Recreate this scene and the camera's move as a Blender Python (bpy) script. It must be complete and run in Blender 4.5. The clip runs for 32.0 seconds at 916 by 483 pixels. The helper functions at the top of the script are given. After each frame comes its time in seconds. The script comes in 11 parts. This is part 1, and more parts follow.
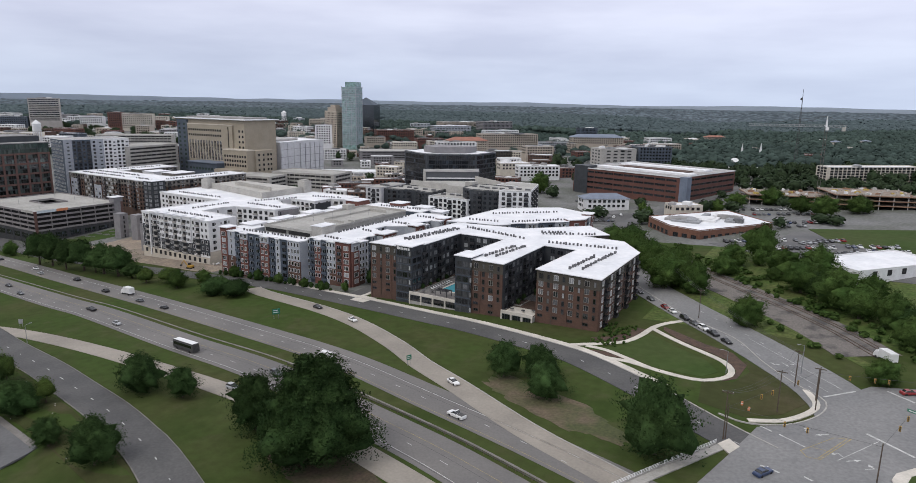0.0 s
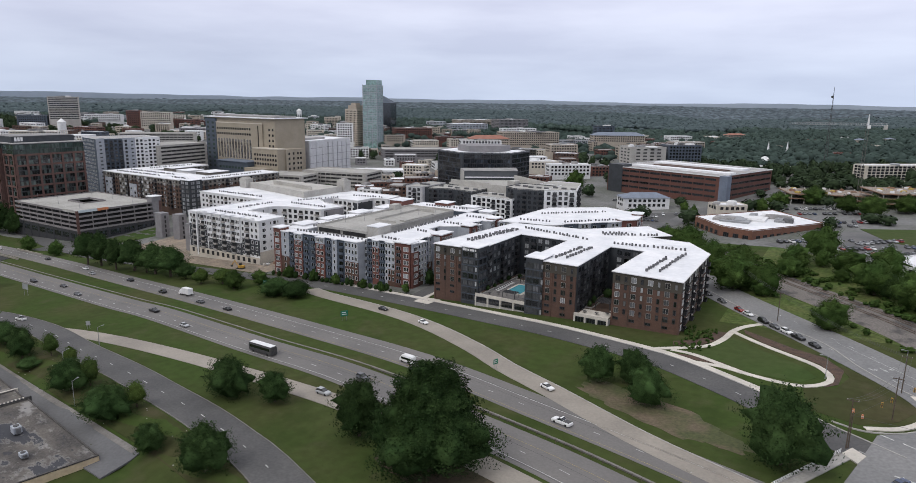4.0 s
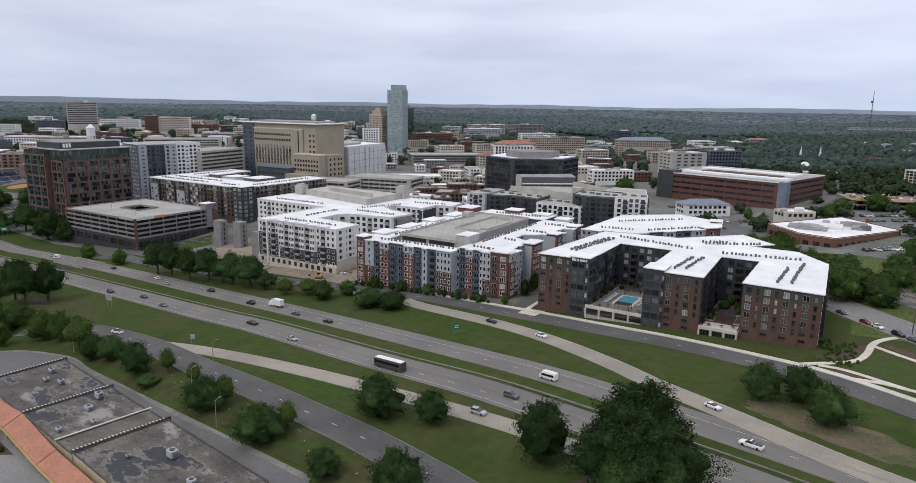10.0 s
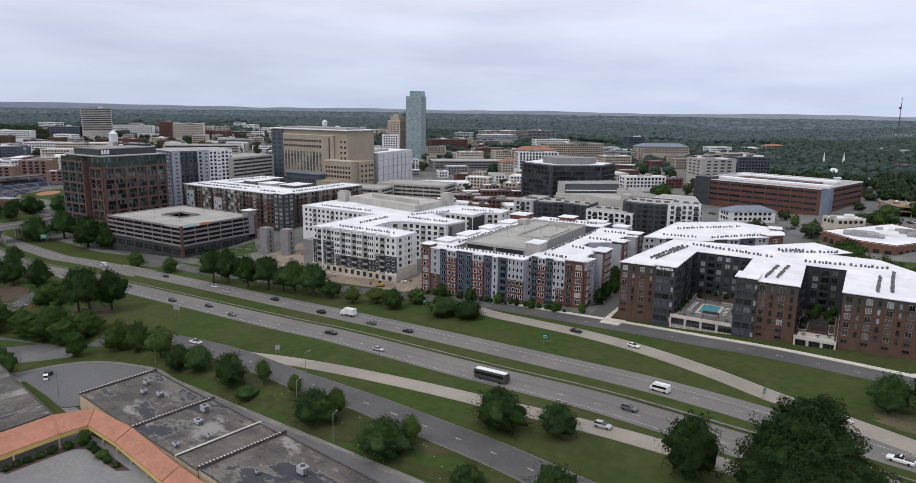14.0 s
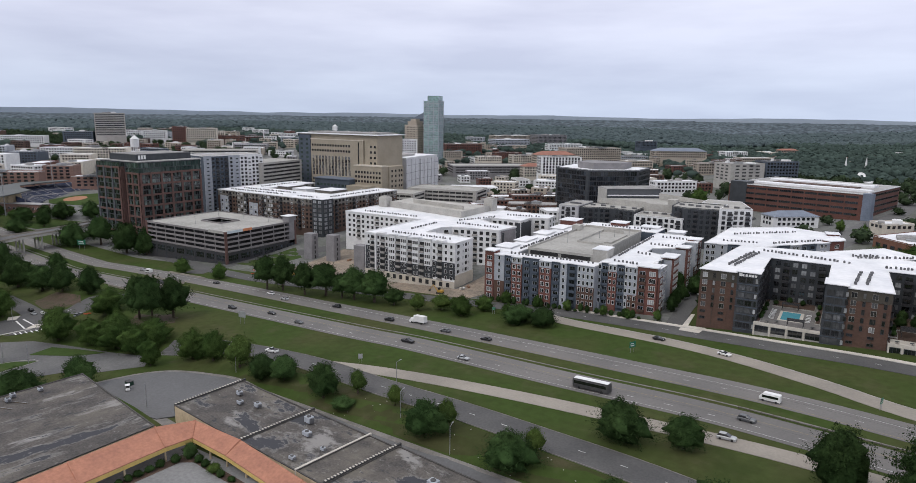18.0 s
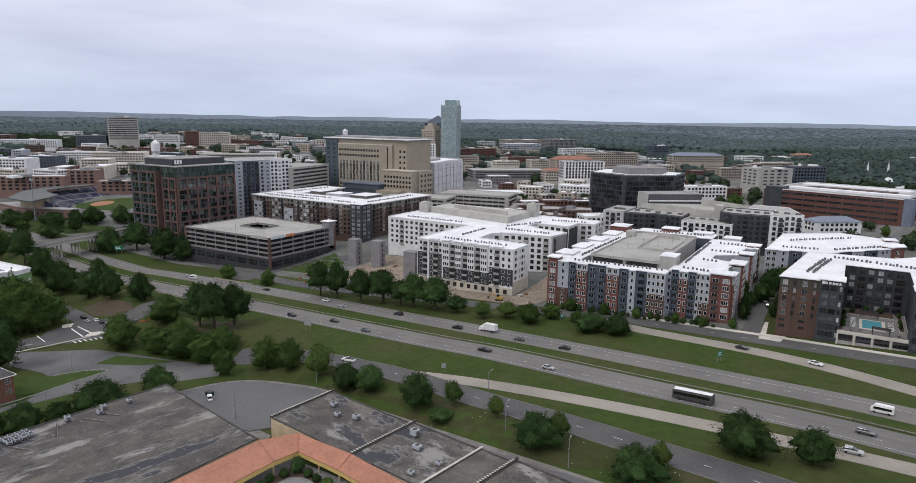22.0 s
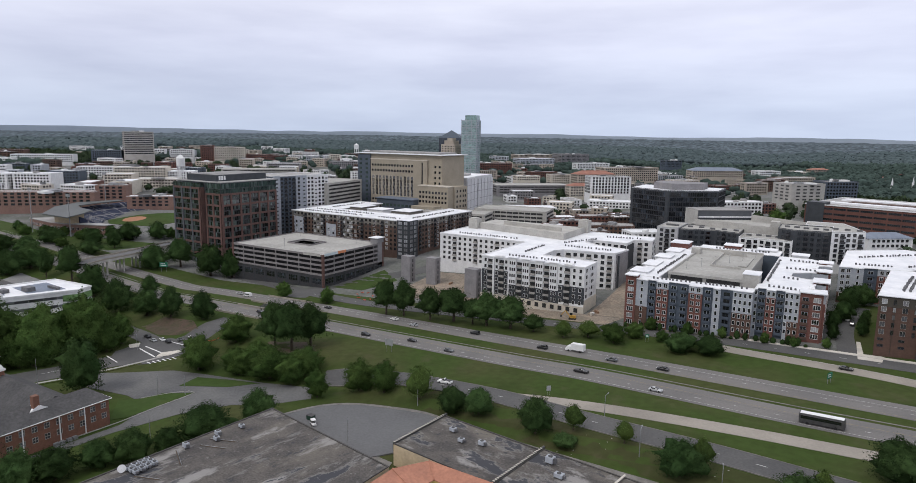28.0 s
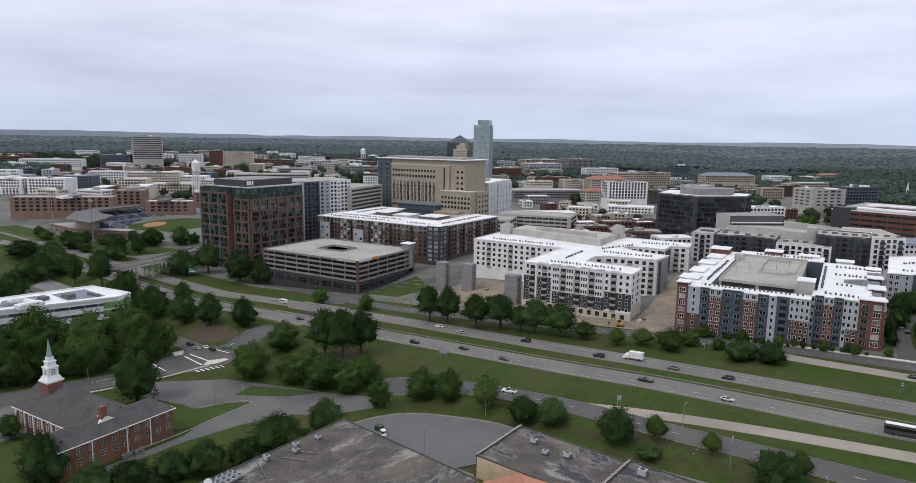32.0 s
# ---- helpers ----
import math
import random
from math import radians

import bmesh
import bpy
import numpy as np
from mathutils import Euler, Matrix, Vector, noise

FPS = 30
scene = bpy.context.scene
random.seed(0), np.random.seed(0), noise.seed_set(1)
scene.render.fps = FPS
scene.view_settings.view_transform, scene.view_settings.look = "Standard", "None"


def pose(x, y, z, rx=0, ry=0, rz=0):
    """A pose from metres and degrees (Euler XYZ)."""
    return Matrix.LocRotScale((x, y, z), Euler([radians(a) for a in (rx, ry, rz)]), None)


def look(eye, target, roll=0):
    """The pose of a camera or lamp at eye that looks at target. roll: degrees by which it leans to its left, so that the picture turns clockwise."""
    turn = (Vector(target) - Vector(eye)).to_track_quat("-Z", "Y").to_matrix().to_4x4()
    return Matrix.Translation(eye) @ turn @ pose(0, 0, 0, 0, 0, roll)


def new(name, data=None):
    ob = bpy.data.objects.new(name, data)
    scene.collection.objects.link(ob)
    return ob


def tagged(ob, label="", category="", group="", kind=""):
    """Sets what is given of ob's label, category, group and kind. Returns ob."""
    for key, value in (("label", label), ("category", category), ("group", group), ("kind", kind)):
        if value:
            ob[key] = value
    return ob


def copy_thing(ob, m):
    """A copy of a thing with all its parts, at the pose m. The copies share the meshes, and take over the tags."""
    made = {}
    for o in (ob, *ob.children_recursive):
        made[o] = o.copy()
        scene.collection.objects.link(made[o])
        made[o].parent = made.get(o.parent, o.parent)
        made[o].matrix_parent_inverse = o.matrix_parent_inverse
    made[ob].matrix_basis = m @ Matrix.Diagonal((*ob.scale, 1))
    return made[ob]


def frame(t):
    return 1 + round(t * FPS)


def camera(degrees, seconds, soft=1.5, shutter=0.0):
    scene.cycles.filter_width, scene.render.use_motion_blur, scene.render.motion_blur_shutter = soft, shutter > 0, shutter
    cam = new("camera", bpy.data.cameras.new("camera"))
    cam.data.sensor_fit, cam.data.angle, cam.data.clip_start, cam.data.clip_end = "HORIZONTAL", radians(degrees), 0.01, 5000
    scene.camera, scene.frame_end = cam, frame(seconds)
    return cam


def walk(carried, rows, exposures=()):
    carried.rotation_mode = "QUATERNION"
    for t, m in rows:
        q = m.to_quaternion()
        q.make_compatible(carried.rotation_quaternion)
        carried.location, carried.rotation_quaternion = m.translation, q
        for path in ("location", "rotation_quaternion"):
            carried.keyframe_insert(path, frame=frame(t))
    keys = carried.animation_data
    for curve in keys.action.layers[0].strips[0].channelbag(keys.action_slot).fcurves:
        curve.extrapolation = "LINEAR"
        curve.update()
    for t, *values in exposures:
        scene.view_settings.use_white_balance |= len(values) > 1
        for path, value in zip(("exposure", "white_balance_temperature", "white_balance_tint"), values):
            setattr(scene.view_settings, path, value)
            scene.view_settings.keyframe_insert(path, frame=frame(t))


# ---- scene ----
LENS = 69.89
cam = camera(LENS, 32.0, 0.5)
# seconds, eye, yaw, pitch, roll
ROWS = [
    (0, 0.20, -0.02, 90.11, 31.045, -12.018, 0.965),
    (1, -4.19, -2.12, 90.26, 31.262, -12.036, 0.962),
    (2, -9.84, -4.45, 90.15, 31.429, -12.046, 0.957),
    (3, -16.48, -7.21, 90.21, 31.521, -12.118, 0.927),
    (3.5, -19.85, -8.65, 90.31, 31.547, -12.167, 0.907),
    (5.5, -33.56, -14.38, 90.45, 31.557, -12.347, 0.887),
    (6, -37.07, -15.62, 90.42, 31.544, -12.325, 0.885),
    (7, -44.29, -18.03, 90.33, 31.501, -12.198, 0.883),
    (8, -51.44, -20.85, 90.34, 31.470, -12.053, 0.891),
    (9, -58.48, -23.74, 90.35, 31.442, -11.939, 0.880),
    (10, -65.47, -26.57, 90.28, 31.435, -11.835, 0.867),
    (11, -72.57, -29.83, 90.29, 31.432, -11.716, 0.875),
    (12, -80.31, -33.62, 90.40, 31.390, -11.592, 0.881),
    (13, -88.36, -37.35, 90.38, 31.336, -11.464, 0.860),
    (14, -96.14, -40.83, 90.10, 31.307, -11.337, 0.862),
    (14.5, -99.94, -42.59, 90.02, 31.291, -11.286, 0.856),
    (16.5, -114.69, -49.69, 90.09, 31.191, -11.131, 0.873),
    (17, -118.26, -51.21, 89.97, 31.179, -11.068, 0.861),
    (18, -125.42, -53.97, 89.66, 31.179, -10.938, 0.821),
    (19, -132.93, -56.77, 89.33, 31.162, -10.829, 0.829),
    (20, -140.24, -60.10, 89.33, 31.112, -10.746, 0.831),
    (21, -147.29, -63.35, 89.56, 31.081, -10.694, 0.840),
    (22, -154.04, -66.29, 89.61, 31.061, -10.585, 0.860),
    (23, -160.29, -69.21, 89.59, 31.012, -10.315, 0.866),
    (24, -166.25, -71.74, 89.68, 30.992, -10.025, 0.881),
    (25, -171.88, -74.29, 89.90, 30.966, -9.839, 0.836),
    (25.5, -174.70, -75.56, 89.93, 30.945, -9.755, 0.823),
    (27.5, -186.05, -80.26, 89.97, 30.845, -9.437, 0.868),
    (28, -188.79, -81.48, 90.07, 30.834, -9.369, 0.888),
    (29, -194.34, -84.01, 90.11, 30.808, -9.224, 0.922),
    (30, -200.32, -86.43, 89.91, 30.739, -9.078, 0.930),
    (31, -206.13, -88.58, 89.87, 30.683, -8.993, 0.900),
    (32, -211.59, -90.99, 89.97, 30.618, -8.961, 0.924),
]


def eye_pose(x, y, z, yaw, pitch, roll):
    ya, pi = radians(yaw), radians(pitch)
    ahead = Vector((-math.sin(ya) * math.cos(pi), math.cos(ya) * math.cos(pi), math.sin(pi)))
    return look((x, y, z), Vector((x, y, z)) + ahead * 100, roll)


walk(cam, [(r[0], eye_pose(*r[1:])) for r in ROWS])

# ---- world, sun ----
SUN_ELEV, SUN_AZ = 52.0, 200.0
world = bpy.data.worlds.new("world")
scene.world = world
world.use_nodes = True
wn, wl = world.node_tree.nodes, world.node_tree.links
wn.clear()
sky = wn.new("ShaderNodeTexSky")
sky.sky_type, sky.sun_disc = "NISHITA", False
sky.sun_elevation, sky.sun_rotation = radians(SUN_ELEV), radians(SUN_AZ)
sky.air_density, sky.dust_density = 1.0, 4.0
w_co = wn.new("ShaderNodeTexCoord")
w_sep = wn.new("ShaderNodeSeparateXYZ")
wl.new(w_co.outputs["Generated"], w_sep.inputs[0])
w_ramp = wn.new("ShaderNodeValToRGB")
w_ramp.color_ramp.elements[0].position, w_ramp.color_ramp.elements[0].color = 0.0, (0.55, 0.63, 0.80, 1)
w_ramp.color_ramp.elements[1].position, w_ramp.color_ramp.elements[1].color = 1.0, (0.98, 1.0, 1.06, 1)
for pos, col in ((0.04, (0.57, 0.64, 0.81, 1)), (0.12, (0.66, 0.70, 0.87, 1)), (0.22, (0.76, 0.78, 0.92, 1))):
    e = w_ramp.color_ramp.elements.new(pos)
    e.color = col
wl.new(w_sep.outputs["Z"], w_ramp.inputs["Fac"])
# flat cloud banks: the pattern is stretched along the horizon
w_map = wn.new("ShaderNodeMapping")
w_map.inputs["Scale"].default_value = (1.6, 1.6, 9.0)
wl.new(w_co.outputs["Generated"], w_map.inputs["Vector"])
w_noise = wn.new("ShaderNodeTexNoise")
w_noise.inputs["Scale"].default_value, w_noise.inputs["Detail"].default_value = 2.2, 5.0
w_noise.inputs["Roughness"].default_value = 0.5
wl.new(w_map.outputs[0], w_noise.inputs["Vector"])
w_cr = wn.new("ShaderNodeValToRGB")
w_cr.color_ramp.elements[0].position, w_cr.color_ramp.elements[0].color = 0.34, (0.90, 0.90, 0.92, 1)
w_cr.color_ramp.elements[1].position, w_cr.color_ramp.elements[1].color = 0.66, (1.10, 1.09, 1.07, 1)
wl.new(w_noise.outputs["Fac"], w_cr.inputs["Fac"])
w_mul = wn.new("ShaderNodeMix")
w_mul.data_type, w_mul.blend_type = "RGBA", "MULTIPLY"
w_mul.inputs["Factor"].default_value = 1.0
wl.new(w_ramp.outputs["Color"], w_mul.inputs["A"])
wl.new(w_cr.outputs["Color"], w_mul.inputs["B"])
# the cloud is thinner, and brighter, towards the east
w_dot = wn.new("ShaderNodeVectorMath")
w_dot.operation = "DOT_PRODUCT"
w_dot.inputs[1].default_value = (0.85, 0.45, 0.0)
wl.new(w_co.outputs["Generated"], w_dot.inputs[0])
w_east = wn.new("ShaderNodeMapRange")
w_east.inputs["From Min"].default_value, w_east.inputs["From Max"].default_value = -0.6, 0.6
w_east.inputs["To Min"].default_value, w_east.inputs["To Max"].default_value = 0.98, 1.12
wl.new(w_dot.outputs["Value"], w_east.inputs["Value"])
w_bg1, w_bg2, w_add = wn.new("ShaderNodeBackground"), wn.new("ShaderNodeBackground"), wn.new("ShaderNodeAddShader")
w_bg1.inputs["Strength"].default_value = 0.006
w_bg2.inputs["Strength"].default_value = 1.0
wl.new(sky.outputs[0], w_bg1.inputs["Color"])
wl.new(w_mul.outputs["Result"], w_bg2.inputs["Color"])
wl.new(w_east.outputs[0], w_bg2.inputs["Strength"])
wl.new(w_bg1.outputs[0], w_add.inputs[0])
wl.new(w_bg2.outputs[0], w_add.inputs[1])
w_out = wn.new("ShaderNodeOutputWorld")
wl.new(w_add.outputs[0], w_out.inputs["Surface"])

sun = new("sun", bpy.data.lights.new("sun", "SUN"))
sun.data.energy, sun.data.angle, sun.data.color = 1.1, radians(16), (1.0, 0.96, 0.9)
az, el = radians(SUN_AZ), radians(SUN_ELEV)
sun.matrix_world = look((0, 0, 300), Vector((0, 0, 300)) - Vector((math.sin(az) * math.cos(el), math.cos(az) * math.cos(el), math.sin(el))))
scene.view_settings.exposure = 0.0


# ---- materials ----
def material(name, colour, rough=0.8, colour2=None, scale=0.3, mix=0.5, fine=3.0, fine_amount=0.25, bump=0.15, metal=0.0, island=0.0, per_object=0.0, spec=0.4, ramp=(0.35, 0.65)):
    """Two noises of real size (scale and fine, per metre) between two colours, with relief, and shifts by piece or by object."""
    m = bpy.data.materials.new(name)
    m.use_nodes = True
    n, l = m.node_tree.nodes, m.node_tree.links
    b = n["Principled BSDF"]
    b.inputs["Roughness"].default_value, b.inputs["Metallic"].default_value = rough, metal
    b.inputs["Specular IOR Level"].default_value = spec
    c2 = colour2 or tuple(c * 0.75 for c in colour)
    co = n.new("ShaderNodeNewGeometry")
    big = n.new("ShaderNodeTexNoise")
    big.inputs["Scale"].default_value, big.inputs["Detail"].default_value = scale, 4.0
    l.new(co.outputs["Position"], big.inputs["Vector"])
    small = n.new("ShaderNodeTexNoise")
    small.inputs["Scale"].default_value, small.inputs["Detail"].default_value = fine, 3.0
    l.new(co.outputs["Position"], small.inputs["Vector"])
    r = n.new("ShaderNodeMapRange")
    r.inputs["From Min"].default_value, r.inputs["From Max"].default_value, r.inputs["To Max"].default_value = ramp[0], ramp[1], mix * 2 if mix < 0.5 else 1.0
    l.new(big.outputs["Fac"], r.inputs["Value"])
    mx = n.new("ShaderNodeMix")
    mx.data_type = "RGBA"
    mx.inputs["A"].default_value, mx.inputs["B"].default_value = (*colour, 1), (*c2, 1)
    l.new(r.outputs[0], mx.inputs["Factor"])
    hsv = n.new("ShaderNodeHueSaturation")
    l.new(mx.outputs["Result"], hsv.inputs["Color"])
    val = n.new("ShaderNodeMapRange")
    val.inputs["From Min"].default_value, val.inputs["From Max"].default_value = 0.3, 0.7
    val.inputs["To Min"].default_value, val.inputs["To Max"].default_value = 1 - fine_amount, 1 + fine_amount
    l.new(small.outputs["Fac"], val.inputs["Value"])
    last = val.outputs[0]
    for amount, node, socket in ((island, co, "Random Per Island"), (per_object, None, "Random")):
        if amount:
            if node is None:
                node = n.new("ShaderNodeObjectInfo")
            k = n.new("ShaderNodeMapRange")
            k.inputs["To Min"].default_value, k.inputs["To Max"].default_value = 1 - amount, 1 + amount
            l.new(node.outputs[socket], k.inputs["Value"])
            mm = n.new("ShaderNodeMath")
            mm.operation = "MULTIPLY"
            l.new(last, mm.inputs[0])
            l.new(k.outputs[0], mm.inputs[1])
            last = mm.outputs[0]
    l.new(last, hsv.inputs["Value"])
    l.new(hsv.outputs[0], b.inputs["Base Color"])
    if bump:
        bp = n.new("ShaderNodeBump")
        bp.inputs["Strength"].default_value, bp.inputs["Distance"].default_value = bump, 0.1
        l.new(small.outputs["Fac"], bp.inputs["Height"])
        l.new(bp.outputs[0], b.inputs["Normal"])
    return m


def brick_material(name, colour, colour2, mortar, course=0.35):
    """Courses of masonry on walls of any direction: the pattern runs along the wall and up it."""
    m = material(name, colour, 0.88, colour2, 0.12, 0.5, 1.2, 0.12, 0.1)
    n, l = m.node_tree.nodes, m.node_tree.links
    b = n["Principled BSDF"]
    old = b.inputs["Base Color"].links[0].from_socket
    geo = n.new("ShaderNodeNewGeometry")
    sp = n.new("ShaderNodeSeparateXYZ")
    l.new(geo.outputs["Position"], sp.inputs[0])
    ad = n.new("ShaderNodeMath")
    l.new(sp.outputs[0], ad.inputs[0])
    l.new(sp.outputs[1], ad.inputs[1])
    cb = n.new("ShaderNodeCombineXYZ")
    l.new(ad.outputs[0], cb.inputs[0])
    l.new(sp.outputs[2], cb.inputs[1])
    br = n.new("ShaderNodeTexBrick")
    br.inputs["Scale"].default_value = 1.0
    br.inputs["Brick Width"].default_value, br.inputs["Row Height"].default_value, br.inputs["Mortar Size"].default_value = course * 3, course, 0.025
    br.inputs["Color1"].default_value, br.inputs["Color2"].default_value, br.inputs["Mortar"].default_value = (1, 1, 1, 1), (0.8, 0.78, 0.76, 1), (*mortar, 1)
    l.new(cb.outputs[0], br.inputs["Vector"])
    mx = n.new("ShaderNodeMix")
    mx.data_type, mx.blend_type = "RGBA", "MULTIPLY"
    mx.inputs["Factor"].default_value = 0.6
    l.new(old, mx.inputs["A"])
    l.new(br.outputs["Color"], mx.inputs["B"])
    l.new(mx.outputs["Result"], b.inputs["Base Color"])
    return m


def glass_material(name, colour, rough=0.08, per_object=0.5):
    m = material(name, colour, rough, tuple(c * 0.5 for c in colour), 0.25, 0.5, 1.5, 0.15, 0.0, 0.0, 0.3, per_object, 0.9)
    return m


def canopy_material(name, colour, dark):
    """Woods from afar: crown-sized cells, lit tops and shade between them painted into the colour, in drifts of two
    hazed greens.
    """
    m = material(name, colour, 0.95, dark, 0.0035, 0.5, 0.02, 0.25, 0.0, spec=0.05)
    n, l = m.node_tree.nodes, m.node_tree.links
    b = n["Principled BSDF"]
    old = b.inputs["Base Color"].links[0].from_socket
    geo = n.new("ShaderNodeNewGeometry")
    flat = n.new("ShaderNodeMapping")
    flat.inputs["Scale"].default_value = (1.0, 1.0, 0.0)
    l.new(geo.outputs["Position"], flat.inputs["Vector"])
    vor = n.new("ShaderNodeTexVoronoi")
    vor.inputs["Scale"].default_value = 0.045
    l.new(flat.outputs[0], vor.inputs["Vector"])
    # crown tops brightened and gaps darkened in the colour, as painted shading
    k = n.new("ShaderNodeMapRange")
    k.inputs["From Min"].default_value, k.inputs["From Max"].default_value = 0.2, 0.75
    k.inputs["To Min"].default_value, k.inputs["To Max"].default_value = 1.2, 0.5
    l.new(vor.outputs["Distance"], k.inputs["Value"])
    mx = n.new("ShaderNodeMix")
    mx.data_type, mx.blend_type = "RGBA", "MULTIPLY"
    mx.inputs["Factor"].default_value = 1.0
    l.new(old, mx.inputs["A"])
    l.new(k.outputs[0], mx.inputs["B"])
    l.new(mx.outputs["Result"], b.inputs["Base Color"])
    bp = n.new("ShaderNodeBump")
    bp.inputs["Strength"].default_value, bp.inputs["Distance"].default_value, bp.invert = 0.8, 9.0, True
    l.new(vor.outputs["Distance"], bp.inputs["Height"])
    l.new(bp.outputs[0], b.inputs["Normal"])
    return m


def felt_material(name, turn, streak):
    """Old felt roofing: brown drifts, pale worn mineral blotches, and dark bluish puddles with pale rims."""
    m = material(name, (0.088, 0.079, 0.071), 0.9, (0.058, 0.053, 0.05), 0.16, 0.5, 1.8, 0.3, 0.15, ramp=(0.38, 0.62))
    n, l = m.node_tree.nodes, m.node_tree.links
    b = n["Principled BSDF"]
    last = b.inputs["Base Color"].links[0].from_socket
    geo = n.new("ShaderNodeNewGeometry")
    pale, wet, tan = (0.27, 0.26, 0.248), (0.03, 0.032, 0.04), (0.17, 0.152, 0.125)
    rows = ((0.05 / streak, 0.05, 0.5, 0.64, tan, 0.55, 6.0), (0.09 / streak, 0.11, 0.555, 0.63, pale, 0.75, 9.0), (0.055 / streak, 0.085, 0.555, 0.6, pale, 0.55, 8.0), (0.055 / streak, 0.085, 0.585, 0.605, wet, 0.92, 8.0), (0.5, 0.6, 0.6, 0.7, pale, 0.5, 5.0), (0.3 / streak, 0.42, 0.61, 0.66, wet, 0.7, 4.0))
    for i, (fx, fy, lo, hi, col, amount, detail) in enumerate(rows):
        mp = n.new("ShaderNodeMapping")
        mp.vector_type = "TEXTURE"
        mp.inputs["Location"].default_value = (37.0 * (i if i != 3 else 2), 11.0 * (i if i != 3 else 2), 0)
        mp.inputs["Rotation"].default_value[2] = radians(turn)
        mp.inputs["Scale"].default_value = (1 / fx, 1 / fy, 1.0)
        l.new(geo.outputs["Position"], mp.inputs["Vector"])
        tx = n.new("ShaderNodeTexNoise")
        tx.inputs["Scale"].default_value, tx.inputs["Detail"].default_value = 1.0, detail
        tx.inputs["Roughness"].default_value, tx.inputs["Distortion"].default_value = 0.66, 0.12
        l.new(mp.outputs[0], tx.inputs["Vector"])
        k = n.new("ShaderNodeMapRange")
        k.inputs["From Min"].default_value, k.inputs["From Max"].default_value, k.inputs["To Max"].default_value = lo, hi, amount
        l.new(tx.outputs["Fac"], k.inputs["Value"])
        mx = n.new("ShaderNodeMix")
        mx.data_type = "RGBA"
        l.new(k.outputs[0], mx.inputs["Factor"])
        l.new(last, mx.inputs["A"])
        mx.inputs["B"].default_value = (*col, 1)
        last = mx.outputs["Result"]
    l.new(last, b.inputs["Base Color"])
    return m


def grass_material(name, colour, dry, thin):
    """Mown grass: broad drifts of green and dry, thin worn spots a few metres wide, and a short nap."""
    m = material(name, colour, 0.95, dry, 0.028, 0.5, 0.35, 0.12, 0.12, spec=0.06, ramp=(0.42, 0.66))
    n, l = m.node_tree.nodes, m.node_tree.links
    b = n["Principled BSDF"]
    last = b.inputs["Base Color"].links[0].from_socket
    geo = n.new("ShaderNodeNewGeometry")
    for scale, lo, hi, col, amount in ((0.11, 0.56, 0.72, thin, 0.55), (0.06, 0.55, 0.68, tuple(c * 0.72 for c in colour), 0.6), (2.2, 0.52, 0.75, tuple(c * 0.75 for c in colour), 0.4)):
        tx = n.new("ShaderNodeTexNoise")
        tx.inputs["Scale"].default_value, tx.inputs["Detail"].default_value, tx.inputs["Roughness"].default_value = scale, 6.0, 0.6
        l.new(geo.outputs["Position"], tx.inputs["Vector"])
        k = n.new("ShaderNodeMapRange")
        k.inputs["From Min"].default_value, k.inputs["From Max"].default_value, k.inputs["To Max"].default_value = lo, hi, amount
        l.new(tx.outputs["Fac"], k.inputs["Value"])
        mx = n.new("ShaderNodeMix")
        mx.data_type = "RGBA"
        l.new(k.outputs[0], mx.inputs["Factor"])
        l.new(last, mx.inputs["A"])
        mx.inputs["B"].default_value = (*col, 1)
        last = mx.outputs["Result"]
    l.new(last, b.inputs["Base Color"])
    return m


M = {}
M["grass"] = grass_material("grass", (0.041, 0.063, 0.0165), (0.056, 0.062, 0.024), (0.076, 0.07, 0.038))
M["lawn"] = grass_material("lawn", (0.043, 0.07, 0.02), (0.055, 0.071, 0.026), (0.074, 0.078, 0.036))
M["dry_grass"] = grass_material("dry_rough_grass", (0.043, 0.05, 0.019), (0.062, 0.058, 0.028), (0.085, 0.07, 0.045))
M["weeds"] = material("weeds", (0.05, 0.085, 0.02), 0.95, (0.085, 0.1, 0.034), 0.09, 0.5, 0.7, 0.35, 0.6, spec=0.1)
M["town"] = material("town_ground", (0.17, 0.17, 0.168), 0.93, (0.11, 0.115, 0.1), 0.03, 0.5, 0.5, 0.2, 0.2, spec=0.1)
M["freeway"] = material("freeway_concrete", (0.128, 0.122, 0.118), 0.9, (0.16, 0.151, 0.143), 0.04, 0.5, 1.6, 0.08, 0.08)
M["asphalt"] = material("asphalt", (0.068, 0.067, 0.067), 0.9, (0.092, 0.09, 0.088), 0.07, 0.5, 1.5, 0.15, 0.2)
M["old_asphalt"] = material("old_asphalt", (0.088, 0.088, 0.09), 0.92, (0.125, 0.123, 0.12), 0.06, 0.5, 1.2, 0.15, 0.2)
M["street"] = material("pale_street_asphalt", (0.2, 0.198, 0.195), 0.92, (0.165, 0.165, 0.165), 0.06, 0.5, 1.2, 0.14, 0.2)
M["street_dark"] = material("mid_grey_asphalt", (0.125, 0.125, 0.128), 0.92, (0.105, 0.105, 0.108), 0.05, 0.5, 1.2, 0.1, 0.2)
